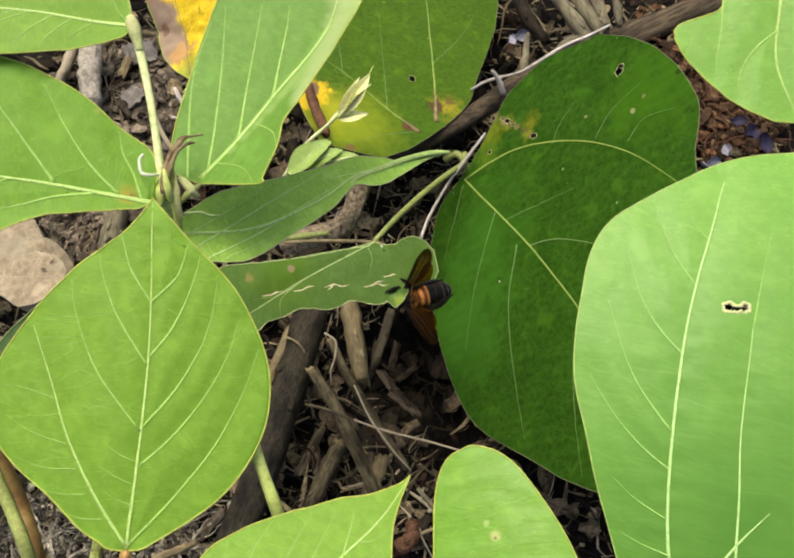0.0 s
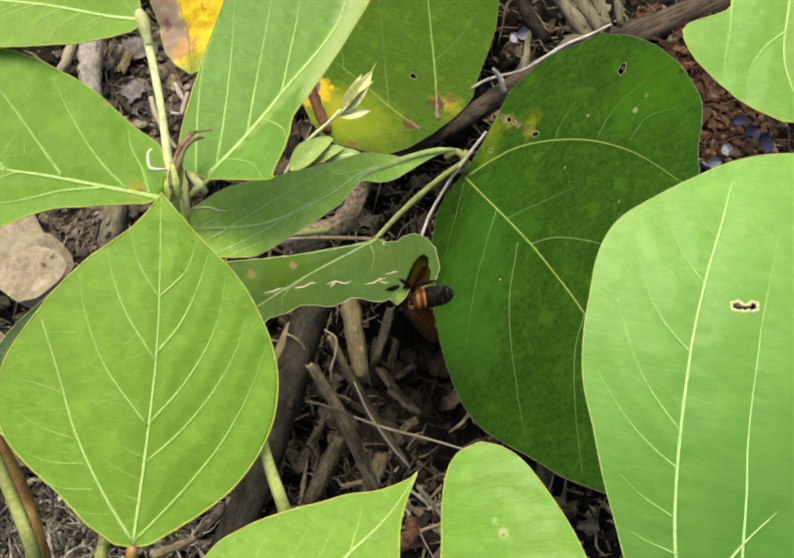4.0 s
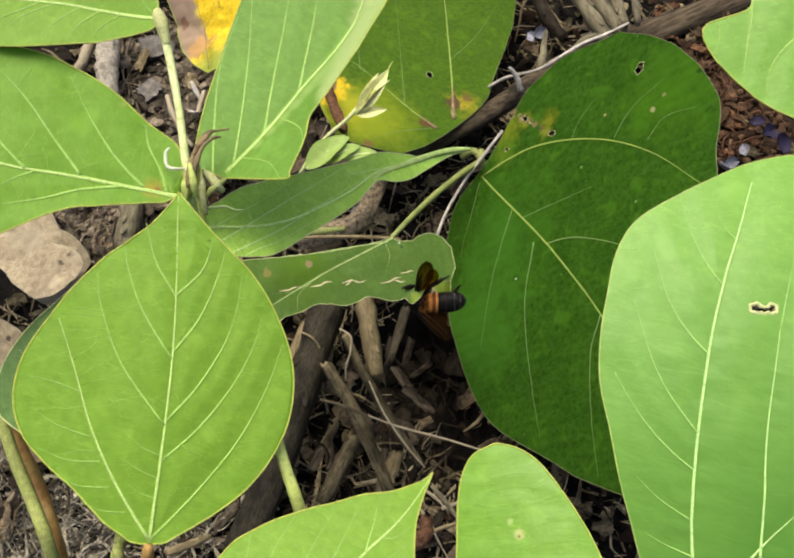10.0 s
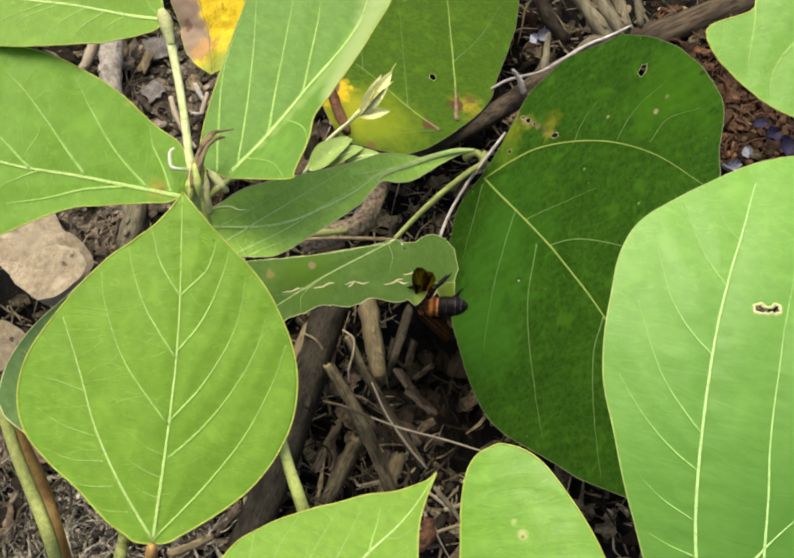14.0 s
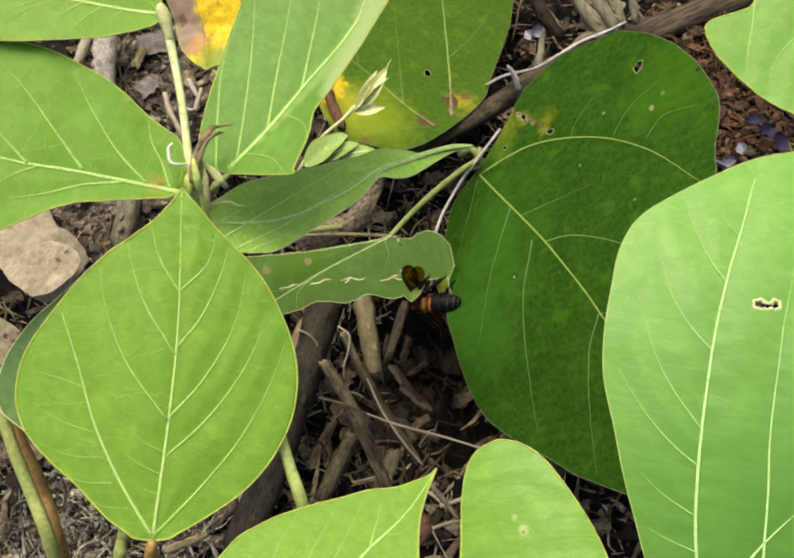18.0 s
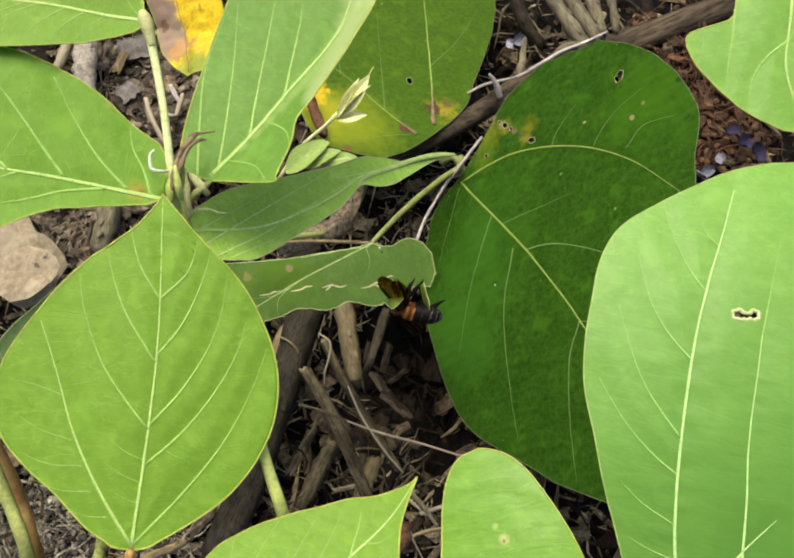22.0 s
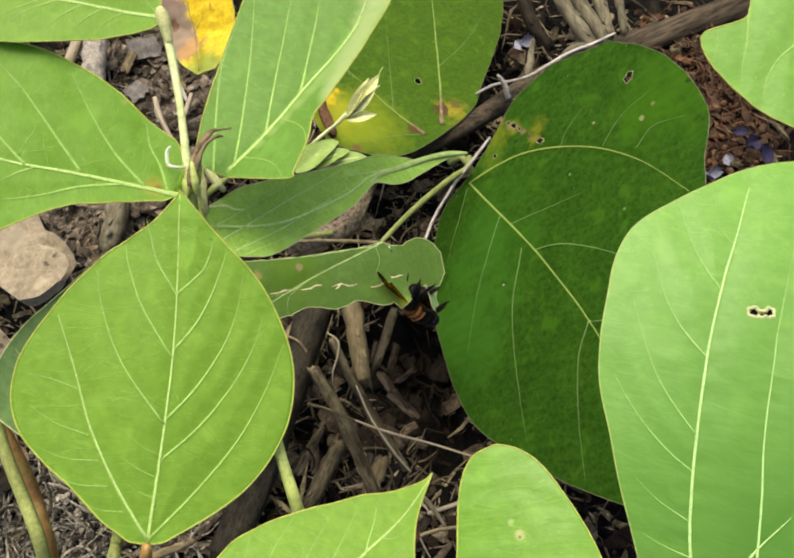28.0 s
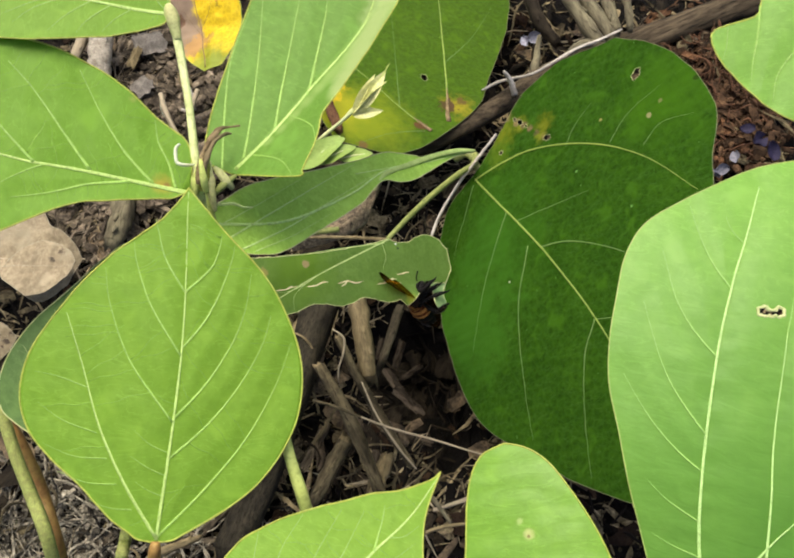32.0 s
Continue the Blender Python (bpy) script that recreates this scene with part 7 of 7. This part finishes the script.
def ring_fringe(y, r, length, count, seed, sag, centre=0.0, low=-1.0):
    """A fringe of fine hairs that lies backwards over a segment's hind rim."""
    rnd = random.Random(seed)
    verts, faces = [], []
    for n in range(count):
        a = rnd.uniform(0, 2 * math.pi)
        if math.sin(a) < low:
            continue
        y0 = y + rnd.uniform(0.0, length * 0.9)
        d = Vector((math.cos(a), 0, 0.9 * math.sin(a)))
        p = Vector((0, y0, centre + sag * y0 * y0)) + d * r * 0.99
        q = p + d * length * rnd.uniform(0.15, 0.45) + Vector((0, -length * rnd.uniform(0.6, 1.1), 0))
        s = Vector((-math.sin(a), 0, math.cos(a))) * 0.00010
        k = len(verts)
        verts += [p - s, p + s, q]
        faces.append((k, k + 1, k + 2))
    return verts, faces


def build_bee():
    body = new("bee")
    part("thorax", egg((0.0035, 0.0039, 0.0033)), bee_brown, body)
    part("thorax_hair", fuzz(2600, 3, (0.0034, 0.0038, 0.0032), (0, 0, 0), 0.0010), hair_brown, body, "dark brown hair")
    part("collar_hair", fuzz(900, 6, (0.0032, 0.0014, 0.0031), (0, -0.0028, 0), 0.0012), bee_orange, body, "tawny orange hair")
    part("breast_hair", fuzz(2600, 5, (0.0034, 0.0038, 0.0032), (0, 0, 0), 0.0011, True), bee_black, body, "short black hair")
    head = part("head", egg((0.0035, 0.0022, 0.0031), (0, 0.0056, -0.0009)), bee_black, body)
    part("face_hair", fuzz(260, 12, (0.0028, 0.0021, 0.0026), (0, 0.0058, -0.0009), 0.0006), straw_grey, head, "short greyish hair on the face")
    for s in (-1, 1):
        part("eye", egg((0.0010, 0.0014, 0.0020), (s * 0.0028, 0.0058, -0.0006), 8, 10), bee_black, head)
        part("antenna", tube([(s * 0.0008, 0.0066, -0.0002), (s * 0.0020, 0.0086, 0.0012), (s * 0.0034, 0.0112, 0.0008)], [0.00028, 0.00026, 0.00024], 10, 6), bee_black, head)
        part("mandible", tube([(s * 0.0012, 0.0064, -0.0026), (s * 0.0012, 0.0076, -0.0034), (s * 0.0003, 0.0082, -0.0036)], [0.0005, 0.0005, 0.0002], 6, 6), bee_black, head)
    # six tergites on a waist that bends, each tucked under the one before it
    abdomen = new("abdomen")
    abdomen.parent = body
    abdomen.matrix_local = pose(0, -0.0028, -0.0002)
    ends = [-0.0004, -0.0028, -0.0054, -0.0090, -0.0124, -0.0147, -0.0163]
    rads = [0.0016, 0.0037, 0.0041, 0.0042, 0.0040, 0.0034, 0.0022]
    for k in range(6):
        y0, y1, r0, r1 = ends[k], ends[k + 1], rads[k], rads[k + 1]
        rim = 1.035
        seg = lathe([(y0, r0 * 0.92), (y0 * 0.8 + y1 * 0.2, r0 * 0.8 + r1 * 0.22), (y0 * 0.4 + y1 * 0.6, r0 * 0.35 + r1 * 0.68), (y0 * 0.1 + y1 * 0.9, r1 * rim), (y1, r1 * rim), (y1 + 0.0002, r1 * 0.85)] + ([(y1 - 0.0006, 0.0015), (y1 - 0.0009, 0.0002)] if k == 5 else []), sag=-5.0)
        part("abdomen_segment", seg, bee_chestnut if k < 2 else bee_black, abdomen, ["brown front segment with orange hair", "rust-brown segment with orange hind band", "black segment with thin grey hind fringe", "", "", ""][k])
        fringe = ((0.0009, 2400, bee_orange), (0.0006, 1100, bee_orange), (0.0006, 300, hair_brown), (0.0005, 180, hair_grey), (0.0005, 150, hair_grey), (0.0005, 120, hair_grey))[k]
        part("hair_band", ring_fringe(y1, r1 * 1.04, fringe[0], fringe[1], 40 + k, -5.0, low=-0.2 if k < 2 else -1.0), fringe[2], abdomen)
    part("front_hair", fuzz(900, 8, (0.0032, 0.0020, 0.0030), (0, -0.0024, 0), 0.0009), bee_tawny, abdomen, "tawny orange hair")
    part("belly_hair", fuzz(2400, 9, (0.0036, 0.0066, 0.0036), (0, -0.0086, -0.0006), 0.0010, True), hair_brown, abdomen, "brown hair brush under the abdomen")
    wings = []
    for s, name in ((1, "right_wing"), (-1, "left_wing")):
        pivot = new(name)
        pivot.parent = body
        pivot.matrix_local = pose(s * 0.0024, 0.0008, 0.0024, 0, 0, 0)
        for what, l, w, dy, dz in (("forewing", 0.0205, 0.0066, 0.0, 0.0), ("hindwing", 0.0150, 0.0056, -0.0034, -0.0003)):
            v, f = wing_mesh(l, w, dy * 1000)
            part(what, ([(s * x, y + dy, z + dz) for x, y, z in v], [q if s > 0 else q[::-1] for q in f]), wing_amber, pivot)
        for dy in (0.0, -0.0016, -0.0034):
            part("wing_vein", tube([(s * 0.0002, 0.0001 + dy * 0.2, 0.0001), (s * 0.009, 0.0006 + dy, 0.0008), (s * 0.0176, -0.0004 + dy * 0.9, 0.0005)], [0.00034, 0.00026, 0.00010] if not dy else [0.00022, 0.00016, 0.00007], 10, 5), bee_brown if dy else bee_black, pivot)
        wings.append(pivot)
    legs = []
    for name, hip, length, rise, thick in (("right_foreleg", (0.0028, 0.0022, -0.0006), 0.0112, 0.0030, 0.00078), ("right_midleg", (0.0030, 0.0002, -0.0008), 0.0125, 0.0030, 0.00080), ("right_hindleg", (0.0028, -0.0022, -0.0008), 0.0145, 0.0028, 0.00080), ("left_hindleg", (-0.0010, -0.0022, -0.0022), 0.0175, 0.0050, 0.00105),
                                           ("left_foreleg", (-0.0012, 0.0022, -0.0022), 0.0085, 0.0016, 0.00052), ("left_midleg", (-0.0014, 0.0002, -0.0024), 0.0098, 0.0016, 0.00056)):
        thigh, shin, foot = leg_mesh(length, rise, thick)
        leg = part(name, thigh, bee_black, body)
        leg.matrix_local = pose(*hip, *((-35, 0, 62) if name == "left_foreleg" else (-40, 0, 88)))
        part("shin", shin, bee_black, leg)
        part("foot", foot, bee_black, leg)
        part("shin_hair", shin_hair(length, rise, thick, len(legs)), hair_brown, leg, "short dark bristles")
        legs.append(leg)
    return tagged(body, "large dark bee with orange-banded abdomen cutting a leaf edge", "bee"), wings[0], wings[1], abdomen, legs[0], legs[1], legs[2], legs[3]


bee, right_wing, left_wing, abdomen, right_foreleg, right_midleg, right_hindleg, left_hindleg = build_bee()


# ---- the strip that the bee cuts from the leaflet, hanging by its upper end ----
STRIP_HINGE = Matrix.Translation((0.0042, 0.0905, SURFACE[chewed_leaf.name](0.0042, 0.0905) - 0.0006))


def cut_strip():
    n, w = 20, 12
    pivot = new("cut_strip")
    pivot.parent = chewed_leaf
    pivot.matrix_local = STRIP_HINGE
    edge = []

    def place(i, j, lift):
        u, v = i / n, j / w * 2 - 1
        half = 0.0046 * (1 - u ** 3) ** 0.5 * (0.86 + 0.14 * math.cos(u * 7)) + 0.0002
        x = 0.0112 * u
        y = half * v + 0.0008 * math.sin(u * 2.4)
        return Vector((x, y, -38 * y * y - 10 * x * x + 0.0002 * math.sin(u * 6 + v * 2) + lift))

    for name, material, lift, label in (("upper_face", leaf_cut, 0.0001, "yellow-green upper face"), ("under_face", leaf_cut_under, -0.0001, "pale green underside, whitened for sky sheen")):
        verts = [place(i, j, lift) for i in range(n + 1) for j in range(w + 1)]
        faces = [(i * (w + 1) + j, (i + 1) * (w + 1) + j, (i + 1) * (w + 1) + j + 1, i * (w + 1) + j + 1) for i in range(n) for j in range(w)]
        part(name, (verts, faces), material, pivot, label)
    edge = [place(i, 0, 0) for i in range(n + 1)] + [place(n - i, w, 0) for i in range(n + 1)]
    part("cut_edge", tube(edge, [0.00022, 0.00016, 0.00022], 70, 6, 0.3), rim_pale, pivot, "pale freshly cut edge")
    pivot["label"] = "curled strip half cut from the leaflet"
    return pivot


strip = cut_strip()


def motions():
    walk(bee, [
        (0, pose(0.01317, 0.14194, 0.08442, -9.7, -17.4, 91.2)),
        (3.5, pose(0.01205, 0.14106, 0.08367, -10.0, -27.4, 88.4)),
        (7, pose(0.01092, 0.14018, 0.08292, -10.6, -37.2, 85.8)),
        (8.5, pose(0.01085, 0.14027, 0.08281, -7.1, -39.4, 79.0)),
        (10, pose(0.01073, 0.14041, 0.08263, -1.2, -43.0, 67.6)),
        (11.5, pose(0.01061, 0.14054, 0.08246, 5.9, -46.6, 54.4)),
        (13, pose(0.01053, 0.14063, 0.08234, 11.3, -48.9, 44.5)),
        (15.5, pose(0.01054, 0.14099, 0.08227, 26.5, -50.4, 23.3)),
        (18, pose(0.01055, 0.14135, 0.08220, 42.1, -50.6, -0.1)),
        (20, pose(0.01096, 0.14172, 0.08235, 58.1, -48.1, -21.6)),
        (22, pose(0.01137, 0.14209, 0.08251, 69.6, -42.8, -40.8)),
        (23.5, pose(0.01158, 0.14227, 0.08258, 76.5, -38.9, -53.3)),
        (25, pose(0.01178, 0.14246, 0.08266, 81.1, -34.3, -64.5)),
        (27, pose(0.01198, 0.14239, 0.08253, 80.8, -30.2, -72.7)),
        (29, pose(0.01219, 0.14233, 0.08240, 79.1, -26.7, -79.7)),
        (32, pose(0.01239, 0.14233, 0.08241, 79.0, -26.9, -82.1)),
    ])
    walk(abdomen, [
        (0, pose(-0.00000, -0.00280, -0.00020, 25.3, -2.2, 14.2)),
        (3.5, pose(-0.00000, -0.00280, -0.00020, 10.6, -0.4, 10.2)),
        (7, pose(-0.00000, -0.00280, -0.00020, 13.4, 1.0, 8.1)),
        (8.5, pose(0.00000, -0.00280, -0.00020, 14.1, -3.8, 10.8)),
        (10, pose(-0.00000, -0.00280, -0.00020, 16.1, -10.5, 14.9)),
        (11.5, pose(0.00000, -0.00280, -0.00020, 19.5, -16.5, 18.3)),
        (13, pose(0.00000, -0.00280, -0.00020, 19.2, -21.1, 22.3)),
        (15.5, pose(-0.00000, -0.00280, -0.00020, 16.5, -31.0, 35.0)),
        (18, pose(-0.00000, -0.00280, -0.00020, 24.0, -38.7, 40.1)),
        (20, pose(0.00000, -0.00280, -0.00020, 31.2, -32.0, 39.0)),
        (22, pose(0.00000, -0.00280, -0.00020, 41.8, -19.2, 33.1)),
        (23.5, pose(0.00000, -0.00280, -0.00020, 46.2, -19.3, 41.7)),
        (25, pose(-0.00000, -0.00280, -0.00020, 58.6, -1.4, 39.3)),
        (27, pose(-0.00000, -0.00280, -0.00020, 60.3, 20.8, 42.4)),
        (29, pose(-0.00000, -0.00280, -0.00020, 60.2, 40.6, 41.4)),
        (32, pose(0.00000, -0.00280, -0.00020, 57.0, 45.1, 38.7)),
    ])
    walk(right_wing, [
        (0, pose(0.00240, 0.00080, 0.00240, 34.4, -19.8, -28.6)),
        (3.5, pose(0.00240, 0.00080, 0.00240, 32.7, -24.8, -23.9)),
        (7, pose(0.00240, 0.00080, 0.00240, 27.9, -21.4, -18.0)),
        (8.5, pose(0.00240, 0.00080, 0.00240, 30.5, -25.2, -9.8)),
        (10, pose(0.00240, 0.00080, 0.00240, 34.1, -29.1, 3.2)),
        (11.5, pose(0.00240, 0.00080, 0.00240, 38.7, -31.6, 16.1)),
        (13, pose(0.00240, 0.00080, 0.00240, 42.6, -33.3, 24.2)),
        (15.5, pose(0.00240, 0.00080, 0.00240, 53.7, -33.8, 39.7)),
        (18, pose(0.00240, 0.00080, 0.00240, 71.6, -34.2, 51.1)),
        (20, pose(0.00240, 0.00080, 0.00240, 63.8, -30.2, 62.2)),
        (22, pose(0.00240, 0.00080, 0.00240, 49.2, -29.6, 71.5)),
        (23.5, pose(0.00240, 0.00080, 0.00240, 35.9, -27.8, 79.0)),
        (25, pose(0.00240, 0.00080, 0.00240, 24.6, -28.7, 86.0)),
        (27, pose(0.00240, 0.00080, 0.00240, 23.1, -35.5, 94.1)),
        (29, pose(0.00240, 0.00080, 0.00240, 20.0, -43.9, 102.8)),
        (32, pose(0.00240, 0.00080, 0.00240, 36.5, -51.7, 96.8)),
    ])
    walk(left_wing, [
        (0, pose(-0.00240, 0.00080, 0.00240, 19.9, -13.6, 28.1)),
        (3.5, pose(-0.00240, 0.00080, 0.00240, 25.2, -8.3, 36.4)),
        (7, pose(-0.00240, 0.00080, 0.00240, 32.2, -5.1, 44.5)),
        (8.5, pose(-0.00240, 0.00080, 0.00240, 33.6, -5.2, 49.9)),
        (10, pose(-0.00240, 0.00080, 0.00240, 36.7, -5.3, 58.2)),
        (11.5, pose(-0.00240, 0.00080, 0.00240, 41.1, -5.8, 66.8)),
        (13, pose(-0.00240, 0.00080, 0.00240, 44.7, -6.8, 72.4)),
        (15.5, pose(-0.00240, 0.00080, 0.00240, 49.9, -9.0, 83.4)),
        (18, pose(-0.00240, 0.00080, 0.00240, 57.9, -13.4, 92.7)),
        (20, pose(-0.00240, 0.00080, 0.00240, 64.0, -15.4, 97.7)),
        (22, pose(-0.00240, 0.00080, 0.00240, 70.9, -19.0, 101.7)),
        (23.5, pose(-0.00240, 0.00080, 0.00240, 75.9, -24.4, 104.7)),
        (25, pose(-0.00240, 0.00080, 0.00240, 81.2, -30.8, 106.2)),
        (27, pose(-0.00240, 0.00080, 0.00240, 88.7, -32.1, 106.7)),
        (29, pose(-0.00240, 0.00080, 0.00240, 95.2, -33.9, 107.6)),
        (32, pose(-0.00240, 0.00080, 0.00240, 97.1, -34.7, 107.0)),
    ])
    walk(right_foreleg, [
        (0, pose(0.00280, 0.00220, -0.00060, 68.0, 12.0, 36.1)),
        (3.5, pose(0.00280, 0.00220, -0.00060, 80.1, 19.3, 40.7)),
        (7, pose(0.00280, 0.00220, -0.00060, 92.5, 26.4, 44.6)),
        (8.5, pose(0.00280, 0.00220, -0.00060, 94.3, 26.3, 51.6)),
        (10, pose(0.00280, 0.00220, -0.00060, 97.6, 26.5, 62.3)),
        (11.5, pose(0.00280, 0.00220, -0.00060, 102.0, 26.5, 73.0)),
        (13, pose(0.00280, 0.00220, -0.00060, 105.5, 26.2, 80.1)),
        (15.5, pose(0.00280, 0.00220, -0.00060, 113.4, 33.3, 88.5)),
        (18, pose(0.00280, 0.00220, -0.00060, 119.7, 44.1, 93.8)),
        (20, pose(0.00280, 0.00220, -0.00060, -61.2, 118.6, -87.7)),
        (22, pose(0.00280, 0.00220, -0.00060, 71.2, 77.0, 51.1)),
        (23.5, pose(0.00280, 0.00220, -0.00060, 79.9, 80.7, 68.1)),
        (25, pose(0.00280, 0.00220, -0.00060, -78.2, 98.3, -81.5)),
        (27, pose(0.00280, 0.00220, -0.00060, -7.6, 64.5, -11.3)),
        (29, pose(0.00280, 0.00220, -0.00060, -23.3, 44.7, -14.0)),
        (32, pose(0.00280, 0.00220, -0.00060, -40.0, 41.2, -15.2)),
    ])
    walk(right_midleg, [
        (0, pose(0.00300, 0.00020, -0.00080, 92.1, 19.2, 10.5)),
        (3.5, pose(0.00300, 0.00020, -0.00080, 95.4, 28.5, 14.9)),
        (7, pose(0.00300, 0.00020, -0.00080, 98.4, 38.0, 16.9)),
        (8.5, pose(0.00300, 0.00020, -0.00080, 68.7, 40.7, -29.4)),
        (10, pose(0.00300, 0.00020, -0.00080, 33.2, 5.4, -83.8)),
        (11.5, pose(0.00300, 0.00020, -0.00080, 17.6, -1.7, -83.6)),
        (13, pose(0.00300, 0.00020, -0.00080, 4.4, -0.9, -78.5)),
        (15.5, pose(0.00300, 0.00020, -0.00080, 7.7, -5.4, -70.6)),
        (18, pose(0.00300, 0.00020, -0.00080, 6.5, -10.2, -63.4)),
        (20, pose(0.00300, 0.00020, -0.00080, -6.1, 4.8, -48.3)),
        (22, pose(0.00300, 0.00020, -0.00080, -18.1, 20.1, -36.8)),
        (23.5, pose(0.00300, 0.00020, -0.00080, -25.2, 30.7, -31.2)),
        (25, pose(0.00300, 0.00020, -0.00080, -31.7, 41.3, -25.7)),
        (27, pose(0.00300, 0.00020, -0.00080, -59.6, 36.3, -21.7)),
        (29, pose(0.00300, 0.00020, -0.00080, -62.2, 29.7, -18.1)),
        (32, pose(0.00300, 0.00020, -0.00080, -59.9, 35.5, -16.8)),
    ])
    walk(right_hindleg, [
        (0, pose(0.00280, -0.00220, -0.00080, 14.4, -18.8, -167.5)),
        (3.5, pose(0.00280, -0.00220, -0.00080, 24.2, -28.5, -165.1)),
        (7, pose(0.00280, -0.00220, -0.00080, 29.4, -37.4, -161.0)),
        (8.5, pose(0.00280, -0.00220, -0.00080, 21.2, -35.2, -145.4)),
        (10, pose(0.00280, -0.00220, -0.00080, 6.3, -29.5, -122.2)),
        (11.5, pose(0.00280, -0.00220, -0.00080, -15.0, -20.0, -100.0)),
        (13, pose(0.00280, -0.00220, -0.00080, -31.7, -12.1, -87.3)),
        (15.5, pose(0.00280, -0.00220, -0.00080, -25.4, -14.9, -76.8)),
        (18, pose(0.00280, -0.00220, -0.00080, -23.2, -15.5, -66.1)),
        (20, pose(0.00280, -0.00220, -0.00080, -27.3, -4.3, -51.4)),
        (22, pose(0.00280, -0.00220, -0.00080, -31.2, 11.5, -39.0)),
        (23.5, pose(0.00280, -0.00220, -0.00080, -52.5, 22.1, -32.9)),
        (25, pose(0.00280, -0.00220, -0.00080, -61.4, 29.1, -27.8)),
        (27, pose(0.00280, -0.00220, -0.00080, -62.9, 28.3, -23.1)),
        (29, pose(0.00280, -0.00220, -0.00080, -63.6, 26.8, -18.8)),
        (32, pose(0.00280, -0.00220, -0.00080, -56.2, 17.9, -20.7)),
    ])
    walk(left_hindleg, [
        (0, pose(-0.00100, -0.00220, -0.00220, 160.2, 50.6, -10.1)),
        (3.5, pose(-0.00100, -0.00220, -0.00220, 146.6, 59.9, -6.8)),
        (7, pose(-0.00100, -0.00220, -0.00220, 7.9, 112.0, -138.2)),
        (8.5, pose(-0.00100, -0.00220, -0.00220, 12.0, 111.4, -130.0)),
        (10, pose(-0.00100, -0.00220, -0.00220, 21.6, 110.9, -114.0)),
        (11.5, pose(-0.00100, -0.00220, -0.00220, 34.4, 111.6, -94.7)),
        (13, pose(-0.00100, -0.00220, -0.00220, 43.0, 113.2, -81.8)),
        (15.5, pose(-0.00100, -0.00220, -0.00220, 47.4, 113.4, -61.5)),
        (18, pose(-0.00100, -0.00220, -0.00220, 51.9, 117.8, -41.5)),
        (20, pose(-0.00100, -0.00220, -0.00220, 71.4, 123.3, -24.1)),
        (22, pose(-0.00100, -0.00220, -0.00220, 90.4, 140.2, -10.9)),
        (23.5, pose(-0.00100, -0.00220, -0.00220, 76.7, 137.8, -6.6)),
        (25, pose(-0.00100, -0.00220, -0.00220, 65.9, 142.3, -2.5)),
        (27, pose(-0.00100, -0.00220, -0.00220, 60.5, 139.7, -4.1)),
        (29, pose(-0.00100, -0.00220, -0.00220, 55.4, 138.9, -7.3)),
        (32, pose(-0.00100, -0.00220, -0.00220, 44.0, 131.1, -16.7)),
    ])
    walk(strip, [
        (0, STRIP_HINGE @ pose(0, 0, 0, 0, 0, 0)),
        (13, STRIP_HINGE @ pose(0, 0, 0, 2, 0, 0)),
        (14.5, STRIP_HINGE @ pose(0, 0, 0, 18, 0, 0)),
        (16, STRIP_HINGE @ pose(0, 0, 0, 52, 0, 0)),
        (18, STRIP_HINGE @ pose(0, 0, 0, 84, 0, 0)),
        (20, STRIP_HINGE @ pose(0, 0, 0, 98, 0, 0)),
        (22, STRIP_HINGE @ pose(0, 0, 0, 108, 0, 0)),
        (25, STRIP_HINGE @ pose(0, 0, 0, 122, 0, 0)),
        (27, STRIP_HINGE @ pose(0, 0, 0, 138, 0, 0)),
        (29, STRIP_HINGE @ pose(0, 0, 0, 152, 0, 0)),
        (32, STRIP_HINGE @ pose(0, 0, 0, 160, 0, 0)),
    ])


motions()
